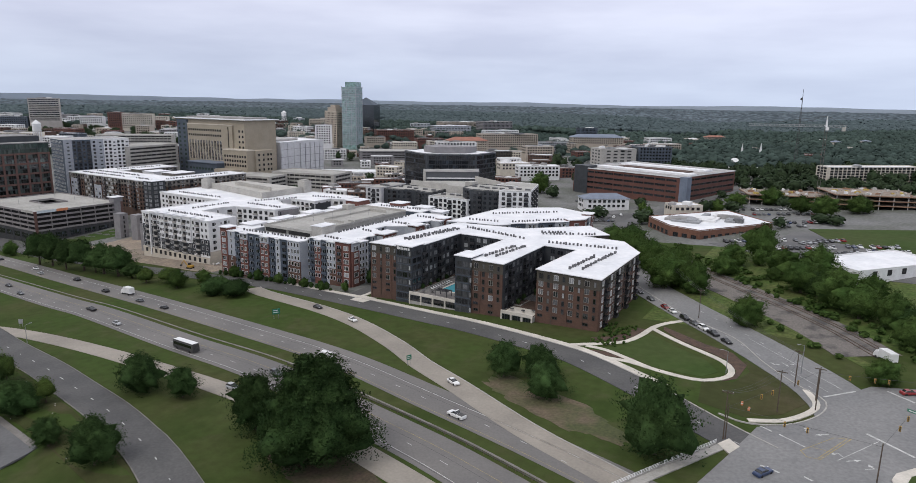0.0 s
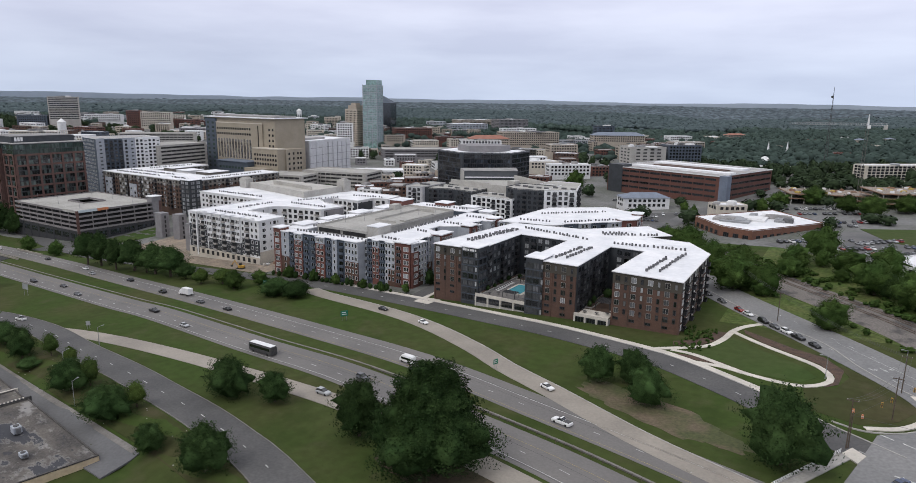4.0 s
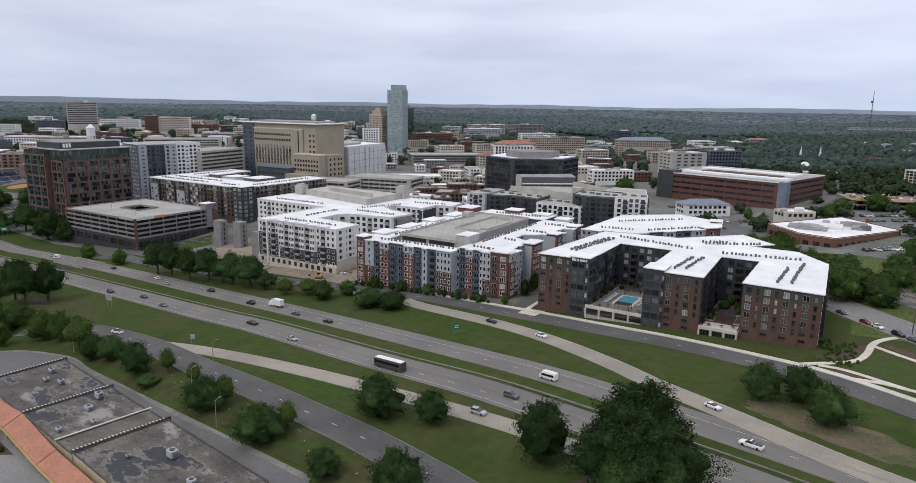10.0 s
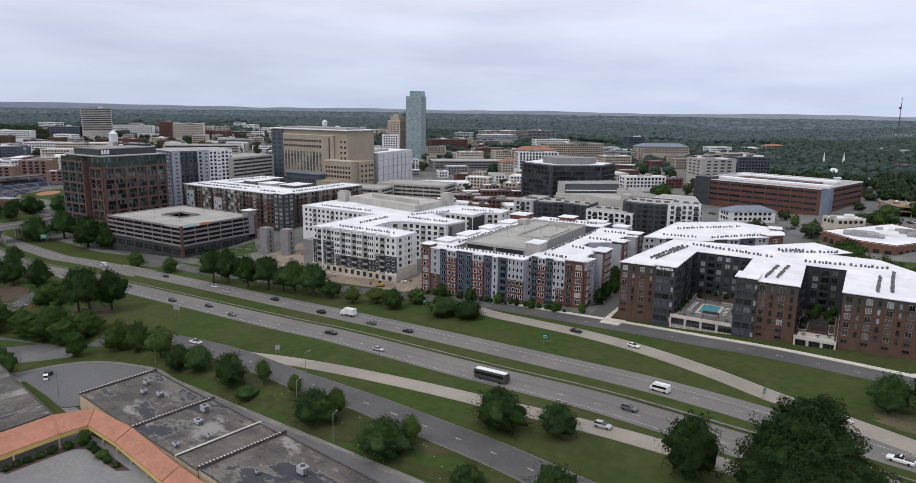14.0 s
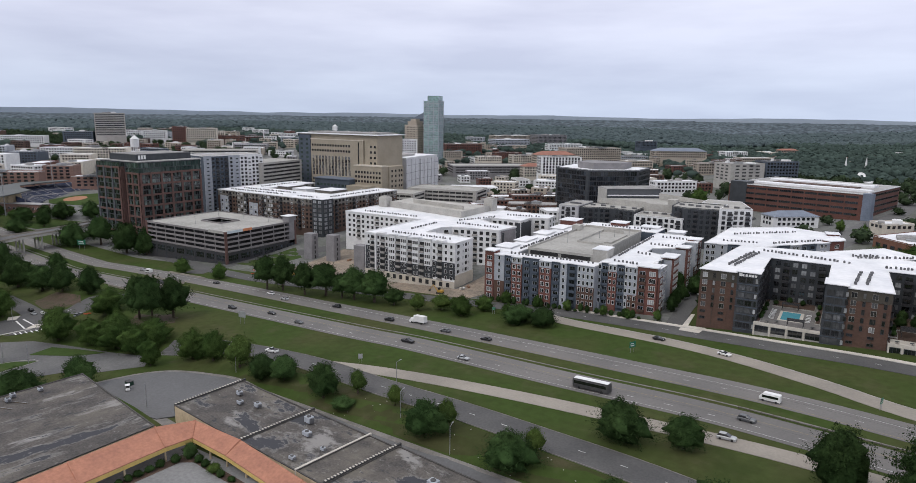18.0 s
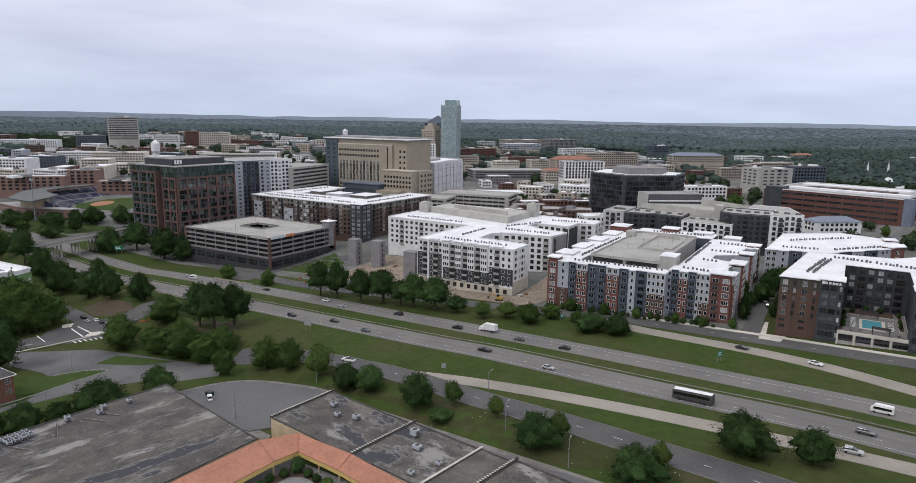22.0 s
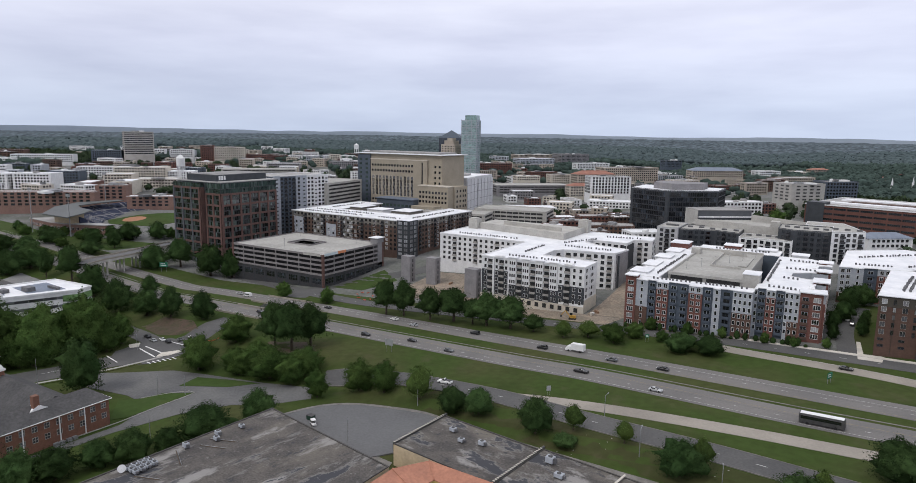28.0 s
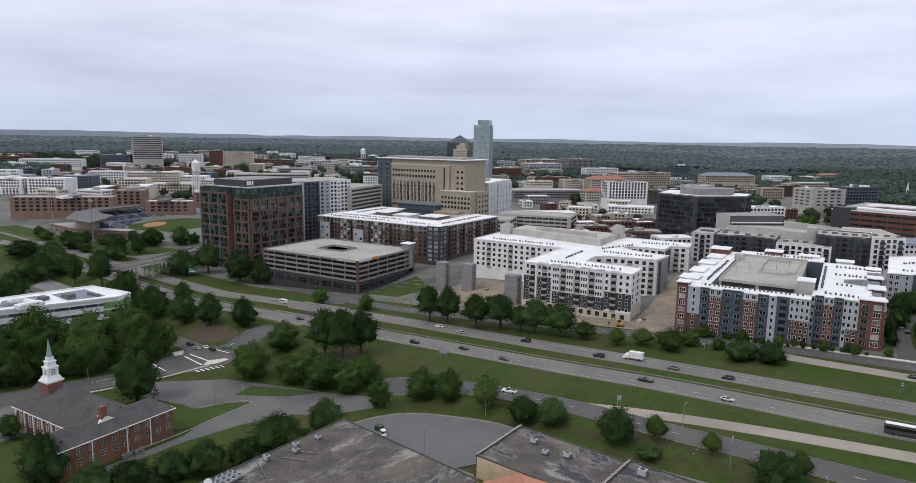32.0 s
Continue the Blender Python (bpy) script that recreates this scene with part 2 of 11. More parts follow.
M["signal_paint"] = material("yellow_shuttering", (0.45, 0.33, 0.08), 0.7, (0.36, 0.26, 0.08), 0.8, 0.5, 2.0, 0.1, 0.0)
M["ramp"] = material("ramp_concrete", (0.285, 0.257, 0.22), 0.9, (0.225, 0.203, 0.175), 0.08, 0.5, 1.5, 0.08, 0.1)
M["walk"] = material("pale_concrete", (0.56, 0.52, 0.46), 0.9, (0.45, 0.42, 0.37), 0.2, 0.5, 1.5, 0.1, 0.1)
M["kerb"] = material("kerb_concrete", (0.36, 0.345, 0.32), 0.9, (0.28, 0.27, 0.25), 0.5, 0.5, 2.0, 0.15, 0.15)
M["worn_kerb"] = material("worn_kerb_concrete", (0.19, 0.178, 0.165), 0.9, (0.13, 0.122, 0.112), 0.25, 0.5, 1.5, 0.15, 0.1)
M["paint"] = material("road_paint", (0.52, 0.52, 0.5), 0.8, (0.32, 0.32, 0.31), 0.7, 0.5, 3.0, 0.25, 0.05)
M["paint_new"] = material("fresh_road_paint", (0.74, 0.74, 0.72), 0.8, (0.6, 0.6, 0.58), 0.7, 0.5, 3.0, 0.15, 0.05)
M["paint_y"] = material("yellow_road_paint", (0.34, 0.27, 0.11), 0.8, (0.24, 0.2, 0.11), 0.7, 0.5, 3.0, 0.2, 0.05)
M["tar"] = material("tar_joint", (0.05, 0.05, 0.052), 0.8, (0.07, 0.07, 0.07), 0.5, 0.5, 2.0, 0.2, 0.0)
M["mulch"] = material("mulch", (0.085, 0.052, 0.036), 0.95, (0.055, 0.036, 0.028), 0.5, 0.5, 3.0, 0.3, 0.5)
M["bare"] = material("bare_soil", (0.115, 0.088, 0.058), 0.95, (0.058, 0.066, 0.024), 0.1, 0.5, 1.2, 0.25, 0.4, ramp=(0.38, 0.6))
M["needles"] = material("needle_litter", (0.075, 0.05, 0.036), 0.95, (0.05, 0.045, 0.022), 0.2, 0.5, 1.5, 0.3, 0.4)
M["clay"] = material("building_site_clay", (0.27, 0.215, 0.165), 0.95, (0.17, 0.145, 0.115), 0.1, 0.5, 0.9, 0.3, 0.5)
M["ballast"] = material("railway_ballast", (0.145, 0.13, 0.118), 0.95, (0.062, 0.058, 0.055), 0.14, 0.5, 2.0, 0.3, 0.6, ramp=(0.48, 0.62))
M["rail"] = material("rusty_rail", (0.12, 0.08, 0.06), 0.6, (0.2, 0.16, 0.13), 1.0, 0.5, 4.0, 0.2, 0.1, 0.6)
M["roof_white"] = material("white_roof_membrane", (0.75, 0.75, 0.76), 0.55, (0.62, 0.63, 0.65), 0.09, 0.5, 0.5, 0.06, 0.05)
M["roof_grey"] = material("grey_roof", (0.33, 0.32, 0.31), 0.85, (0.22, 0.215, 0.21), 0.1, 0.5, 1.0, 0.15, 0.1, per_object=0.2)
M["roof_old"] = felt_material("weathered_flat_roof", 80, 2.2)
M["roof_pond"] = felt_material("ponded_flat_roof", -8, 1.25)
M["parapet_old"] = material("weathered_parapet", (0.075, 0.07, 0.066), 0.9, (0.06, 0.056, 0.052), 0.6, 0.5, 1.5, 0.3, 0.1)
M["canopy_grey"] = material("grey_green_canopy_metal", (0.1, 0.108, 0.104), 0.6, (0.085, 0.09, 0.088), 0.1, 0.5, 0.6, 0.1, 0.05, 0.2)
M["terrace"] = material("terrace_pavers", (0.2, 0.19, 0.18), 0.9, (0.15, 0.14, 0.135), 0.3, 0.5, 1.5, 0.2, 0.1)
M["deck"] = material("parking_deck_concrete", (0.36, 0.35, 0.325), 0.9, (0.28, 0.275, 0.255), 0.06, 0.5, 0.6, 0.12, 0.1)
M["precast"] = material("precast_concrete", (0.42, 0.405, 0.375), 0.88, (0.34, 0.33, 0.305), 0.15, 0.5, 1.0, 0.1, 0.1)
M["grey_precast"] = material("grey_precast", (0.23, 0.22, 0.225), 0.88, (0.185, 0.18, 0.185), 0.2, 0.5, 1.0, 0.1, 0.1)
M["garage_precast"] = material("brown_grey_precast", (0.225, 0.21, 0.208), 0.88, (0.18, 0.168, 0.168), 0.15, 0.5, 1.0, 0.12, 0.1)
M["brick"] = brick_material("red_brown_brick", (0.112, 0.064, 0.047), (0.088, 0.052, 0.04), (0.75, 0.72, 0.7))
M["brick_red"] = brick_material("red_brick", (0.135, 0.06, 0.046), (0.108, 0.05, 0.04), (0.75, 0.72, 0.7))
M["brick_pale"] = brick_material("pale_red_brick", (0.235, 0.145, 0.118), (0.2, 0.122, 0.1), (0.8, 0.78, 0.76))
M["brick_coral"] = brick_material("coral_red_brick", (0.165, 0.071, 0.057), (0.135, 0.06, 0.049), (0.78, 0.74, 0.72))
M["brick_office"] = brick_material("dull_red_brick", (0.135, 0.076, 0.064), (0.112, 0.064, 0.055), (0.75, 0.72, 0.7))
M["brick_church"] = brick_material("orange_brown_brick", (0.19, 0.092, 0.06), (0.15, 0.075, 0.052), (0.75, 0.72, 0.7))
M["brick_dark"] = brick_material("dark_brown_brick", (0.105, 0.066, 0.05), (0.08, 0.05, 0.04), (0.8, 0.8, 0.8))
M["taupe"] = material("taupe_cladding", (0.068, 0.06, 0.048), 0.85, (0.056, 0.05, 0.041), 0.3, 0.5, 1.5, 0.08, 0.05)
M["stone_taupe"] = material("stone_taupe_cladding", (0.165, 0.152, 0.135), 0.85, (0.14, 0.13, 0.115), 0.3, 0.5, 1.5, 0.08, 0.05)
M["steel_panel"] = material("dark_grey_panel", (0.085, 0.09, 0.098), 0.7, (0.07, 0.075, 0.082), 0.3, 0.5, 1.5, 0.08, 0.05)
M["pale_stucco"] = material("pale_grey_stucco", (0.42, 0.42, 0.425), 0.85, (0.36, 0.36, 0.37), 0.3, 0.5, 1.5, 0.06, 0.05)
M["charcoal"] = material("charcoal_cladding", (0.032, 0.036, 0.042), 0.6, (0.045, 0.05, 0.056), 0.3, 0.5, 1.5, 0.1, 0.05)
M["slate"] = material("blue_slate_cladding", (0.072, 0.09, 0.115), 0.75, (0.058, 0.074, 0.096), 0.3, 0.5, 1.5, 0.08, 0.05)
M["ltgrey"] = material("pale_grey_cladding", (0.36, 0.38, 0.41), 0.8, (0.31, 0.33, 0.36), 0.3, 0.5, 1.5, 0.06, 0.05)
M["white"] = material("white_cladding", (0.69, 0.69, 0.685), 0.75, (0.6, 0.6, 0.6), 0.25, 0.5, 1.2, 0.06, 0.05)
M["cream"] = material("cream_masonry", (0.55, 0.50, 0.42), 0.85, (0.46, 0.42, 0.36), 0.2, 0.5, 1.2, 0.08, 0.05)
M["beige"] = material("beige_stone", (0.325, 0.285, 0.222), 0.85, (0.285, 0.248, 0.19), 0.1, 0.5, 0.8, 0.08, 0.05)
M["tan"] = material("tan_masonry", (0.39, 0.34, 0.28), 0.85, (0.33, 0.285, 0.235), 0.1, 0.5, 0.8, 0.08, 0.05, per_object=0.12)
M["stone_tan"] = material("grey_tan_concrete", (0.39, 0.365, 0.335), 0.85, (0.33, 0.31, 0.285), 0.1, 0.5, 0.8, 0.08, 0.05)
M["glass"] = glass_material("window_glass", (0.022, 0.026, 0.03))
M["glass_blind"] = glass_material("window_with_blind", (0.30, 0.31, 0.32), 0.35, 0.7)
# pale panes: blinds, and sky reflection painted into the colour
M["glass_haze"] = glass_material("half_drawn_blind", (0.12, 0.125, 0.135), 0.2, 0.6)
M["glass_green"] = glass_material("green_glass", (0.045, 0.075, 0.066), 0.06, 0.4)
M["glass_lime"] = glass_material("lime_green_glass", (0.16, 0.27, 0.11), 0.15, 0.2)
M["glass_office"] = glass_material("office_glass", (0.012, 0.017, 0.017), 0.06, 0.4)
# pale green variant for a share of the office panes
M["glass_office_pale"] = glass_material("office_glass_with_blind", (0.1, 0.135, 0.125), 0.12, 0.4)
M["site_deck"] = material("littered_site_floor", (0.24, 0.21, 0.18), 0.92, (0.2, 0.15, 0.11), 0.25, 0.5, 0.8, 0.35, 0.2)
M["jail_wall"] = material("grey_white_concrete", (0.52, 0.52, 0.53), 0.85, (0.44, 0.44, 0.455), 0.1, 0.5, 0.5, 0.08, 0.05)
M["glass_tower"] = glass_material("pale_green_tower_glass", (0.3, 0.47, 0.44), 0.1, 0.2)
M["glass_black"] = glass_material("black_glass", (0.018, 0.022, 0.028), 0.1)
# paler copy of the black glass: sky reflection painted into some panes
M["glass_black_pale"] = glass_material("black_glass_lit", (0.05, 0.062, 0.078), 0.08)
# near-black colour painted for the shade inside openings; no hole is cut
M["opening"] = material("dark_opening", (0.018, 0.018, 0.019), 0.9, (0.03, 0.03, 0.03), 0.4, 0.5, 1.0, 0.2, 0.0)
M["frame_white"] = material("white_frame", (0.72, 0.72, 0.71), 0.6, (0.62, 0.62, 0.61), 1.0, 0.5, 2.0, 0.05, 0.0)
M["frame_dark"] = material("dark_frame", (0.03, 0.03, 0.033), 0.5, (0.045, 0.045, 0.048), 1.0, 0.5, 2.0, 0.1, 0.0)
M["metal"] = material("galvanised_metal", (0.33, 0.335, 0.34), 0.55, (0.24, 0.245, 0.25), 0.8, 0.5, 2.0, 0.15, 0.05, 0.5)
M["rail_steel"] = material("weathered_guardrail_steel", (0.16, 0.15, 0.14), 0.6, (0.11, 0.1, 0.09), 0.5, 0.5, 2.0, 0.2, 0.05, 0.4)
M["unit"] = material("grey_unit_casing", (0.15, 0.15, 0.152), 0.6, (0.09, 0.09, 0.095), 0.8, 0.5, 2.0, 0.15, 0.05, 0.2)
M["steel_dark"] = material("dark_steel", (0.05, 0.05, 0.052), 0.6, (0.08, 0.078, 0.075), 0.8, 0.5, 2.0, 0.15, 0.05, 0.3)
M["orange"] = material("orange_roof_sheet", (0.37, 0.165, 0.105), 0.75, (0.31, 0.138, 0.09), 0.25, 0.5, 1.2, 0.14, 0.05)
M["yellow"] = material("yellow_fascia", (0.58, 0.42, 0.13), 0.75, (0.5, 0.37, 0.13), 0.3, 0.5, 1.0, 0.08, 0.05)
M["stucco"] = material("tan_stucco", (0.52, 0.42, 0.28), 0.9, (0.44, 0.35, 0.24), 0.3, 0.5, 1.0, 0.1, 0.1)
M["bluegrey_roof"] = material("blue_grey_metal_roof", (0.16, 0.19, 0.24), 0.55, (0.13, 0.155, 0.2), 0.2, 0.5, 1.0, 0.1, 0.05)
M["shingle"] = material("dark_shingle", (0.072, 0.07, 0.07), 0.92, (0.052, 0.051, 0.052), 0.15, 0.5, 1.2, 0.25, 0.2)
M["red_roof"] = material("terracotta_tile_roof", (0.30, 0.14, 0.10), 0.85, (0.24, 0.11, 0.08), 0.2, 0.5, 1.0, 0.15, 0.1)
M["copper"] = material("green_copper", (0.20, 0.33, 0.28), 0.7, (0.16, 0.27, 0.23), 0.5, 0.5, 2.0, 0.1, 0.05)
M["sign_green"] = material("green_sign_sheet", (0.01, 0.16, 0.09), 0.5, (0.012, 0.13, 0.075), 0.5, 0.5, 1.0, 0.05, 0.0)
M["bin_green"] = material("dark_green_steel", (0.012, 0.05, 0.032), 0.6, (0.016, 0.04, 0.028), 0.8, 0.5, 2.0, 0.15, 0.0)
M["sign_back"] = material("aluminium_sign_back", (0.4, 0.41, 0.42), 0.55, (0.34, 0.35, 0.36), 0.5, 0.5, 1.0, 0.1, 0.0, 0.5)
M["wood"] = material("weathered_pole_wood", (0.10, 0.075, 0.055), 0.9, (0.07, 0.055, 0.042), 0.8, 0.5, 3.0, 0.2, 0.2)
M["timber"] = material("raw_timber_formwork", (0.27, 0.16, 0.1), 0.9, (0.2, 0.12, 0.08), 0.3, 0.5, 1.5, 0.2, 0.1)
M["bark"] = material("bark", (0.075, 0.056, 0.042), 0.95, (0.05, 0.04, 0.03), 0.8, 0.5, 3.0, 0.3, 0.5)
M["leaf"] = material("leaves", (0.03, 0.056, 0.015), 0.9, (0.046, 0.074, 0.02), 0.12, 0.5, 0.8, 0.25, 0.0, island=0.3, per_object=0.3, spec=0.03)
M["leaf_dark"] = material("dark_leaves", (0.021, 0.041, 0.0135), 0.9, (0.031, 0.054, 0.018), 0.1, 0.5, 0.8, 0.25, 0.0, island=0.3, per_object=0.3, spec=0.03)
M["leaf_town"] = material("slate_green_leaves", (0.026, 0.042, 0.021), 0.8, (0.036, 0.054, 0.026), 0.1, 0.5, 0.8, 0.2, 0.0, island=0.2, spec=0.08)
M["leaf_giant"] = material("deep_dark_leaves", (0.0165, 0.033, 0.011), 0.9, (0.026, 0.046, 0.015), 0.2, 0.5, 1.0, 0.3, 0.0, island=0.35, spec=0.03)
M["leaf_light"] = material("light_leaves", (0.066, 0.096, 0.024), 0.9, (0.048, 0.078, 0.022), 0.15, 0.5, 0.8, 0.3, 0.0, island=0.4, per_object=0.2, spec=0.03)
# distance haze is painted into these four: bluer and paler further out
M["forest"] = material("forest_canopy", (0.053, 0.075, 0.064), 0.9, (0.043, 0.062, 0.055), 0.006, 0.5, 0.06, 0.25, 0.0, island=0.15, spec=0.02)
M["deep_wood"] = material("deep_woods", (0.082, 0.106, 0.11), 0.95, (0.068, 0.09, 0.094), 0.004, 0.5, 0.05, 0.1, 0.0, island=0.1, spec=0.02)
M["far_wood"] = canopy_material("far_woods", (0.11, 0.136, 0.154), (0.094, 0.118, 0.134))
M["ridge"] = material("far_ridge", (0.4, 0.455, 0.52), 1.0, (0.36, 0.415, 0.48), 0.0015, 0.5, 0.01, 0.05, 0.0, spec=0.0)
M["pool"] = material("pool_water", (0.10, 0.36, 0.42), 0.08, (0.08, 0.3, 0.38), 0.5, 0.5, 1.0, 0.05, 0.1, spec=0.6)
M["tyre"] = material("tyre_rubber", (0.02, 0.02, 0.02), 0.9, (0.03, 0.03, 0.03), 2.0, 0.5, 6.0, 0.1, 0.0)
M["navy"] = material("navy_seats", (0.025, 0.035, 0.07), 0.7, (0.035, 0.045, 0.085), 0.4, 0.5, 1.5, 0.15, 0.1)
M["clay_red"] = material("infield_clay", (0.33, 0.16, 0.09), 0.95, (0.28, 0.14, 0.08), 0.3, 0.5, 1.5, 0.15, 0.1)
M["barrier_orange"] = material("orange_plastic", (0.55, 0.1, 0.04), 0.5, (0.46, 0.09, 0.04), 0.6, 0.5, 2.0, 0.1, 0.0)
M["banner_pale"] = material("pale_banner", (0.5, 0.56, 0.58), 0.7, (0.44, 0.5, 0.53), 0.5, 0.5, 1.0, 0.1, 0.0)
M["banner_orange"] = material("orange_banner", (0.6, 0.22, 0.1), 0.7, (0.5, 0.2, 0.1), 0.5, 0.5, 1.0, 0.1, 0.0)
CAR_PAINT = {}
for nm, col in (("white", (0.75, 0.75, 0.74)), ("black", (0.012, 0.012, 0.014)), ("silver", (0.36, 0.37, 0.38)), ("grey", (0.09, 0.095, 0.1)), ("red", (0.25, 0.02, 0.02)), ("blue", (0.03, 0.05, 0.11))):
    CAR_PAINT[nm] = material(nm + "_car_paint", col, 0.3, tuple(c * 0.9 for c in col), 0.5, 0.5, 2.0, 0.04, 0.0, 0.1, spec=0.6)


# ---- helpers ----
def sm(u):
    u = min(1.0, max(0.0, u))
    return u * u * (3 - 2 * u)


GX = [-3000, -1500, -1000, -700, -560, 60, 300, 3000]
GZ = [15, 8, 4, -8, -14, 17.6, 20, 22]


def gz(x, y):
    """The height of the ground."""
    z = float(np.interp(x, GX, GZ))
    w = 0.2 + 0.8 * sm((-150 - x) / 150)
    z += 8 * w * sm((y - 235) / 110) + 0.012 * min(600, max(0, y - 335))
    d = y - (83 + (-131 - x) * 0.17)
    z -= 4 * sm((-6 - d) / 16) * sm((-70 - x) / 60)
    return z


def mesh_object(name, bm, mats, parent=None, label=""):
    """Links a bmesh as one mesh object, in world coordinates, under a thing or a part."""
    me = bpy.data.meshes.new(name)
    bm.to_mesh(me)
    bm.free()
    for m in mats if isinstance(mats, (list, tuple)) else [mats]:
        me.materials.append(m)
    return place(name, me, parent, Matrix.Identity(4), label)


def place(name, me, parent, m, label=""):
    ob = new(name, me)
    if parent:
        ob.parent = parent
        ob.matrix_parent_inverse = WORLD_OF[parent.name].inverted() if parent.name in WORLD_OF else Matrix.Identity(4)
    ob.matrix_basis = m
    WORLD_OF[ob.name] = m.copy()
    if label:
        ob["label"] = label
    return ob


WORLD_OF = {}


def thing(name, at, label, category, group="", kind=""):
    ob = new(name)
    ob.location = at
    ob.empty_display_size = 0.5
    WORLD_OF[ob.name] = Matrix.Translation(at)
    return tagged(ob, label, category, group, kind)


def part(name, bm, mat, parent, label=""):
    return mesh_object(name, bm, mat, parent, label)


def box(bm, x0, y0, z0, x1, y1, z1, mat=0, m=None):
    vs = [bm.verts.new(v if m is None else m @ Vector(v)) for v in ((x0, y0, z0), (x1, y0, z0), (x1, y1, z0), (x0, y1, z0), (x0, y0, z1), (x1, y0, z1), (x1, y1, z1), (x0, y1, z1))]
    for f in ((0, 3, 2, 1), (4, 5, 6, 7), (0, 1, 5, 4), (1, 2, 6, 5), (2, 3, 7, 6), (3, 0, 4, 7)):
        bm.faces.new([vs[i] for i in f]).material_index = mat
    return vs


def tube(bm, a, b, r0, r1=None, n=8, mat=0, caps=True):
    a, b = Vector(a), Vector(b)
    r1 = r0 if r1 is None else r1
    q = (b - a).to_track_quat("Z", "Y")
    rings = []
    for p, r in ((a, r0), (b, r1)):
        rings.append([bm.verts.new(p + q @ Vector((r * math.cos(6.28319 * i / n), r * math.sin(6.28319 * i / n), 0))) for i in range(n)])
    for i in range(n):
        j = (i + 1) % n
        bm.faces.new((rings[0][i], rings[0][j], rings[1][j], rings[1][i])).material_index = mat
    if caps:
        bm.faces.new(rings[0][::-1]).material_index = mat
        bm.faces.new(rings[1]).material_index = mat


def ccw(poly):
    s = sum(poly[i][0] * poly[(i + 1) % len(poly)][1] - poly[(i + 1) % len(poly)][0] * poly[i][1] for i in range(len(poly)))
    return list(poly) if s > 0 else list(poly)[::-1]


def prism(bm, poly, z0, z1, mat=0, top=True, bottom=True):
    poly = ccw(poly)
    lo, hi = [bm.verts.new((x, y, z0)) for x, y in poly], [bm.verts.new((x, y, z1)) for x, y in poly]
    n = len(poly)
    for i in range(n):
        bm.faces.new((lo[i], lo[(i + 1) % n], hi[(i + 1) % n], hi[i])).material_index = mat
    if top:
        bm.faces.new(hi).material_index = mat
    if bottom:
        bm.faces.new(lo[::-1]).material_index = mat


def inset(poly, d):
    """The outline moved inwards by d (outwards when negative)."""
    poly = ccw(poly)
    out, n = [], len(poly)
    for i in range(n):
        p0, p1, p2 = Vector(poly[i - 1]), Vector(poly[i]), Vector(poly[(i + 1) % n])
        d1, d2 = (p1 - p0).normalized(), (p2 - p1).normalized()
        n1, n2 = Vector((-d1.y, d1.x)), Vector((-d2.y, d2.x))
        k = 1 + n1.dot(n2)
        q = p1 + (n1 + n2) * d / max(0.2, k)
        out.append((q.x, q.y))
    return out


def rect(x0, y0, x1, y1, turn=0.0, about=None):
    pts = [(x0, y0), (x1, y0), (x1, y1), (x0, y1)]
    if turn:
        cx, cy = about or ((x0 + x1) / 2, (y0 + y1) / 2)
        c, s = math.cos(radians(turn)), math.sin(radians(turn))
        pts = [(cx + (x - cx) * c - (y - cy) * s, cy + (x - cx) * s + (y - cy) * c) for x, y in pts]
    return pts


def smooth_line(pts, step=6.0):
    """A Catmull-Rom line through the points, sampled about every step metres."""
    P = [Vector(p) for p in pts]
    P = [2 * P[0] - P[1]] + P + [2 * P[-1] - P[-2]]
    out = []
    for i in range(1, len(P) - 2):
        n = max(1, int((P[i + 1] - P[i]).length / step))
        for k in range(n):
            u = k / n
            a, b, c, d = P[i - 1], P[i], P[i + 1], P[i + 2]
            out.append(0.5 * (2 * b + (c - a) * u + (2 * a - 5 * b + 4 * c - d) * u * u + (3 * b - a - 3 * c + d) * u ** 3))
    return out + [P[-2]]


def normals(line):
    out = []
    for i, p in enumerate(line):
        d = (line[min(i + 1, len(line) - 1)] - line[max(i - 1, 0)]).normalized()
        out.append(Vector((-d.y, d.x)))
    return out


# ---- ground ----
FAR = [(-900, 207), (-750, 199), (-632, 191), (-525, 189), (-425, 182), (-335, 173), (-262, 166), (-190, 157.5), (-138, 150), (-92, 137.5), (-52, 126), (0, 108), (80, 80), (220, 30)]
NEAR = [(-900, 187), (-640, 172), (-500, 164), (-385, 154.5), (-300, 147.5), (-265, 145.5), (-200, 137.5), (-150, 132), (-93, 119), (-60, 109.5), (0, 88), (80, 60), (220, 10)]
NRAMP = [(-290, 113.5), (-266, 118), (-240, 120.3), (-208, 121.0), (-180, 120.3), (-155, 119.3), (-130, 117), (-100, 111.5), (-70, 103.5), (-40, 94), (0, 80.5), (60, 59)]
NROAD = [(-362, 104), (-340, 110), (-318, 112.6), (-287, 112), (-251, 106.2), (-217, 101.8), (-190, 97), (-166, 92.5), (-147, 87.6), (-131, 82.8), (-100, 70), (-70, 53), (-40, 28), (0, -15)]
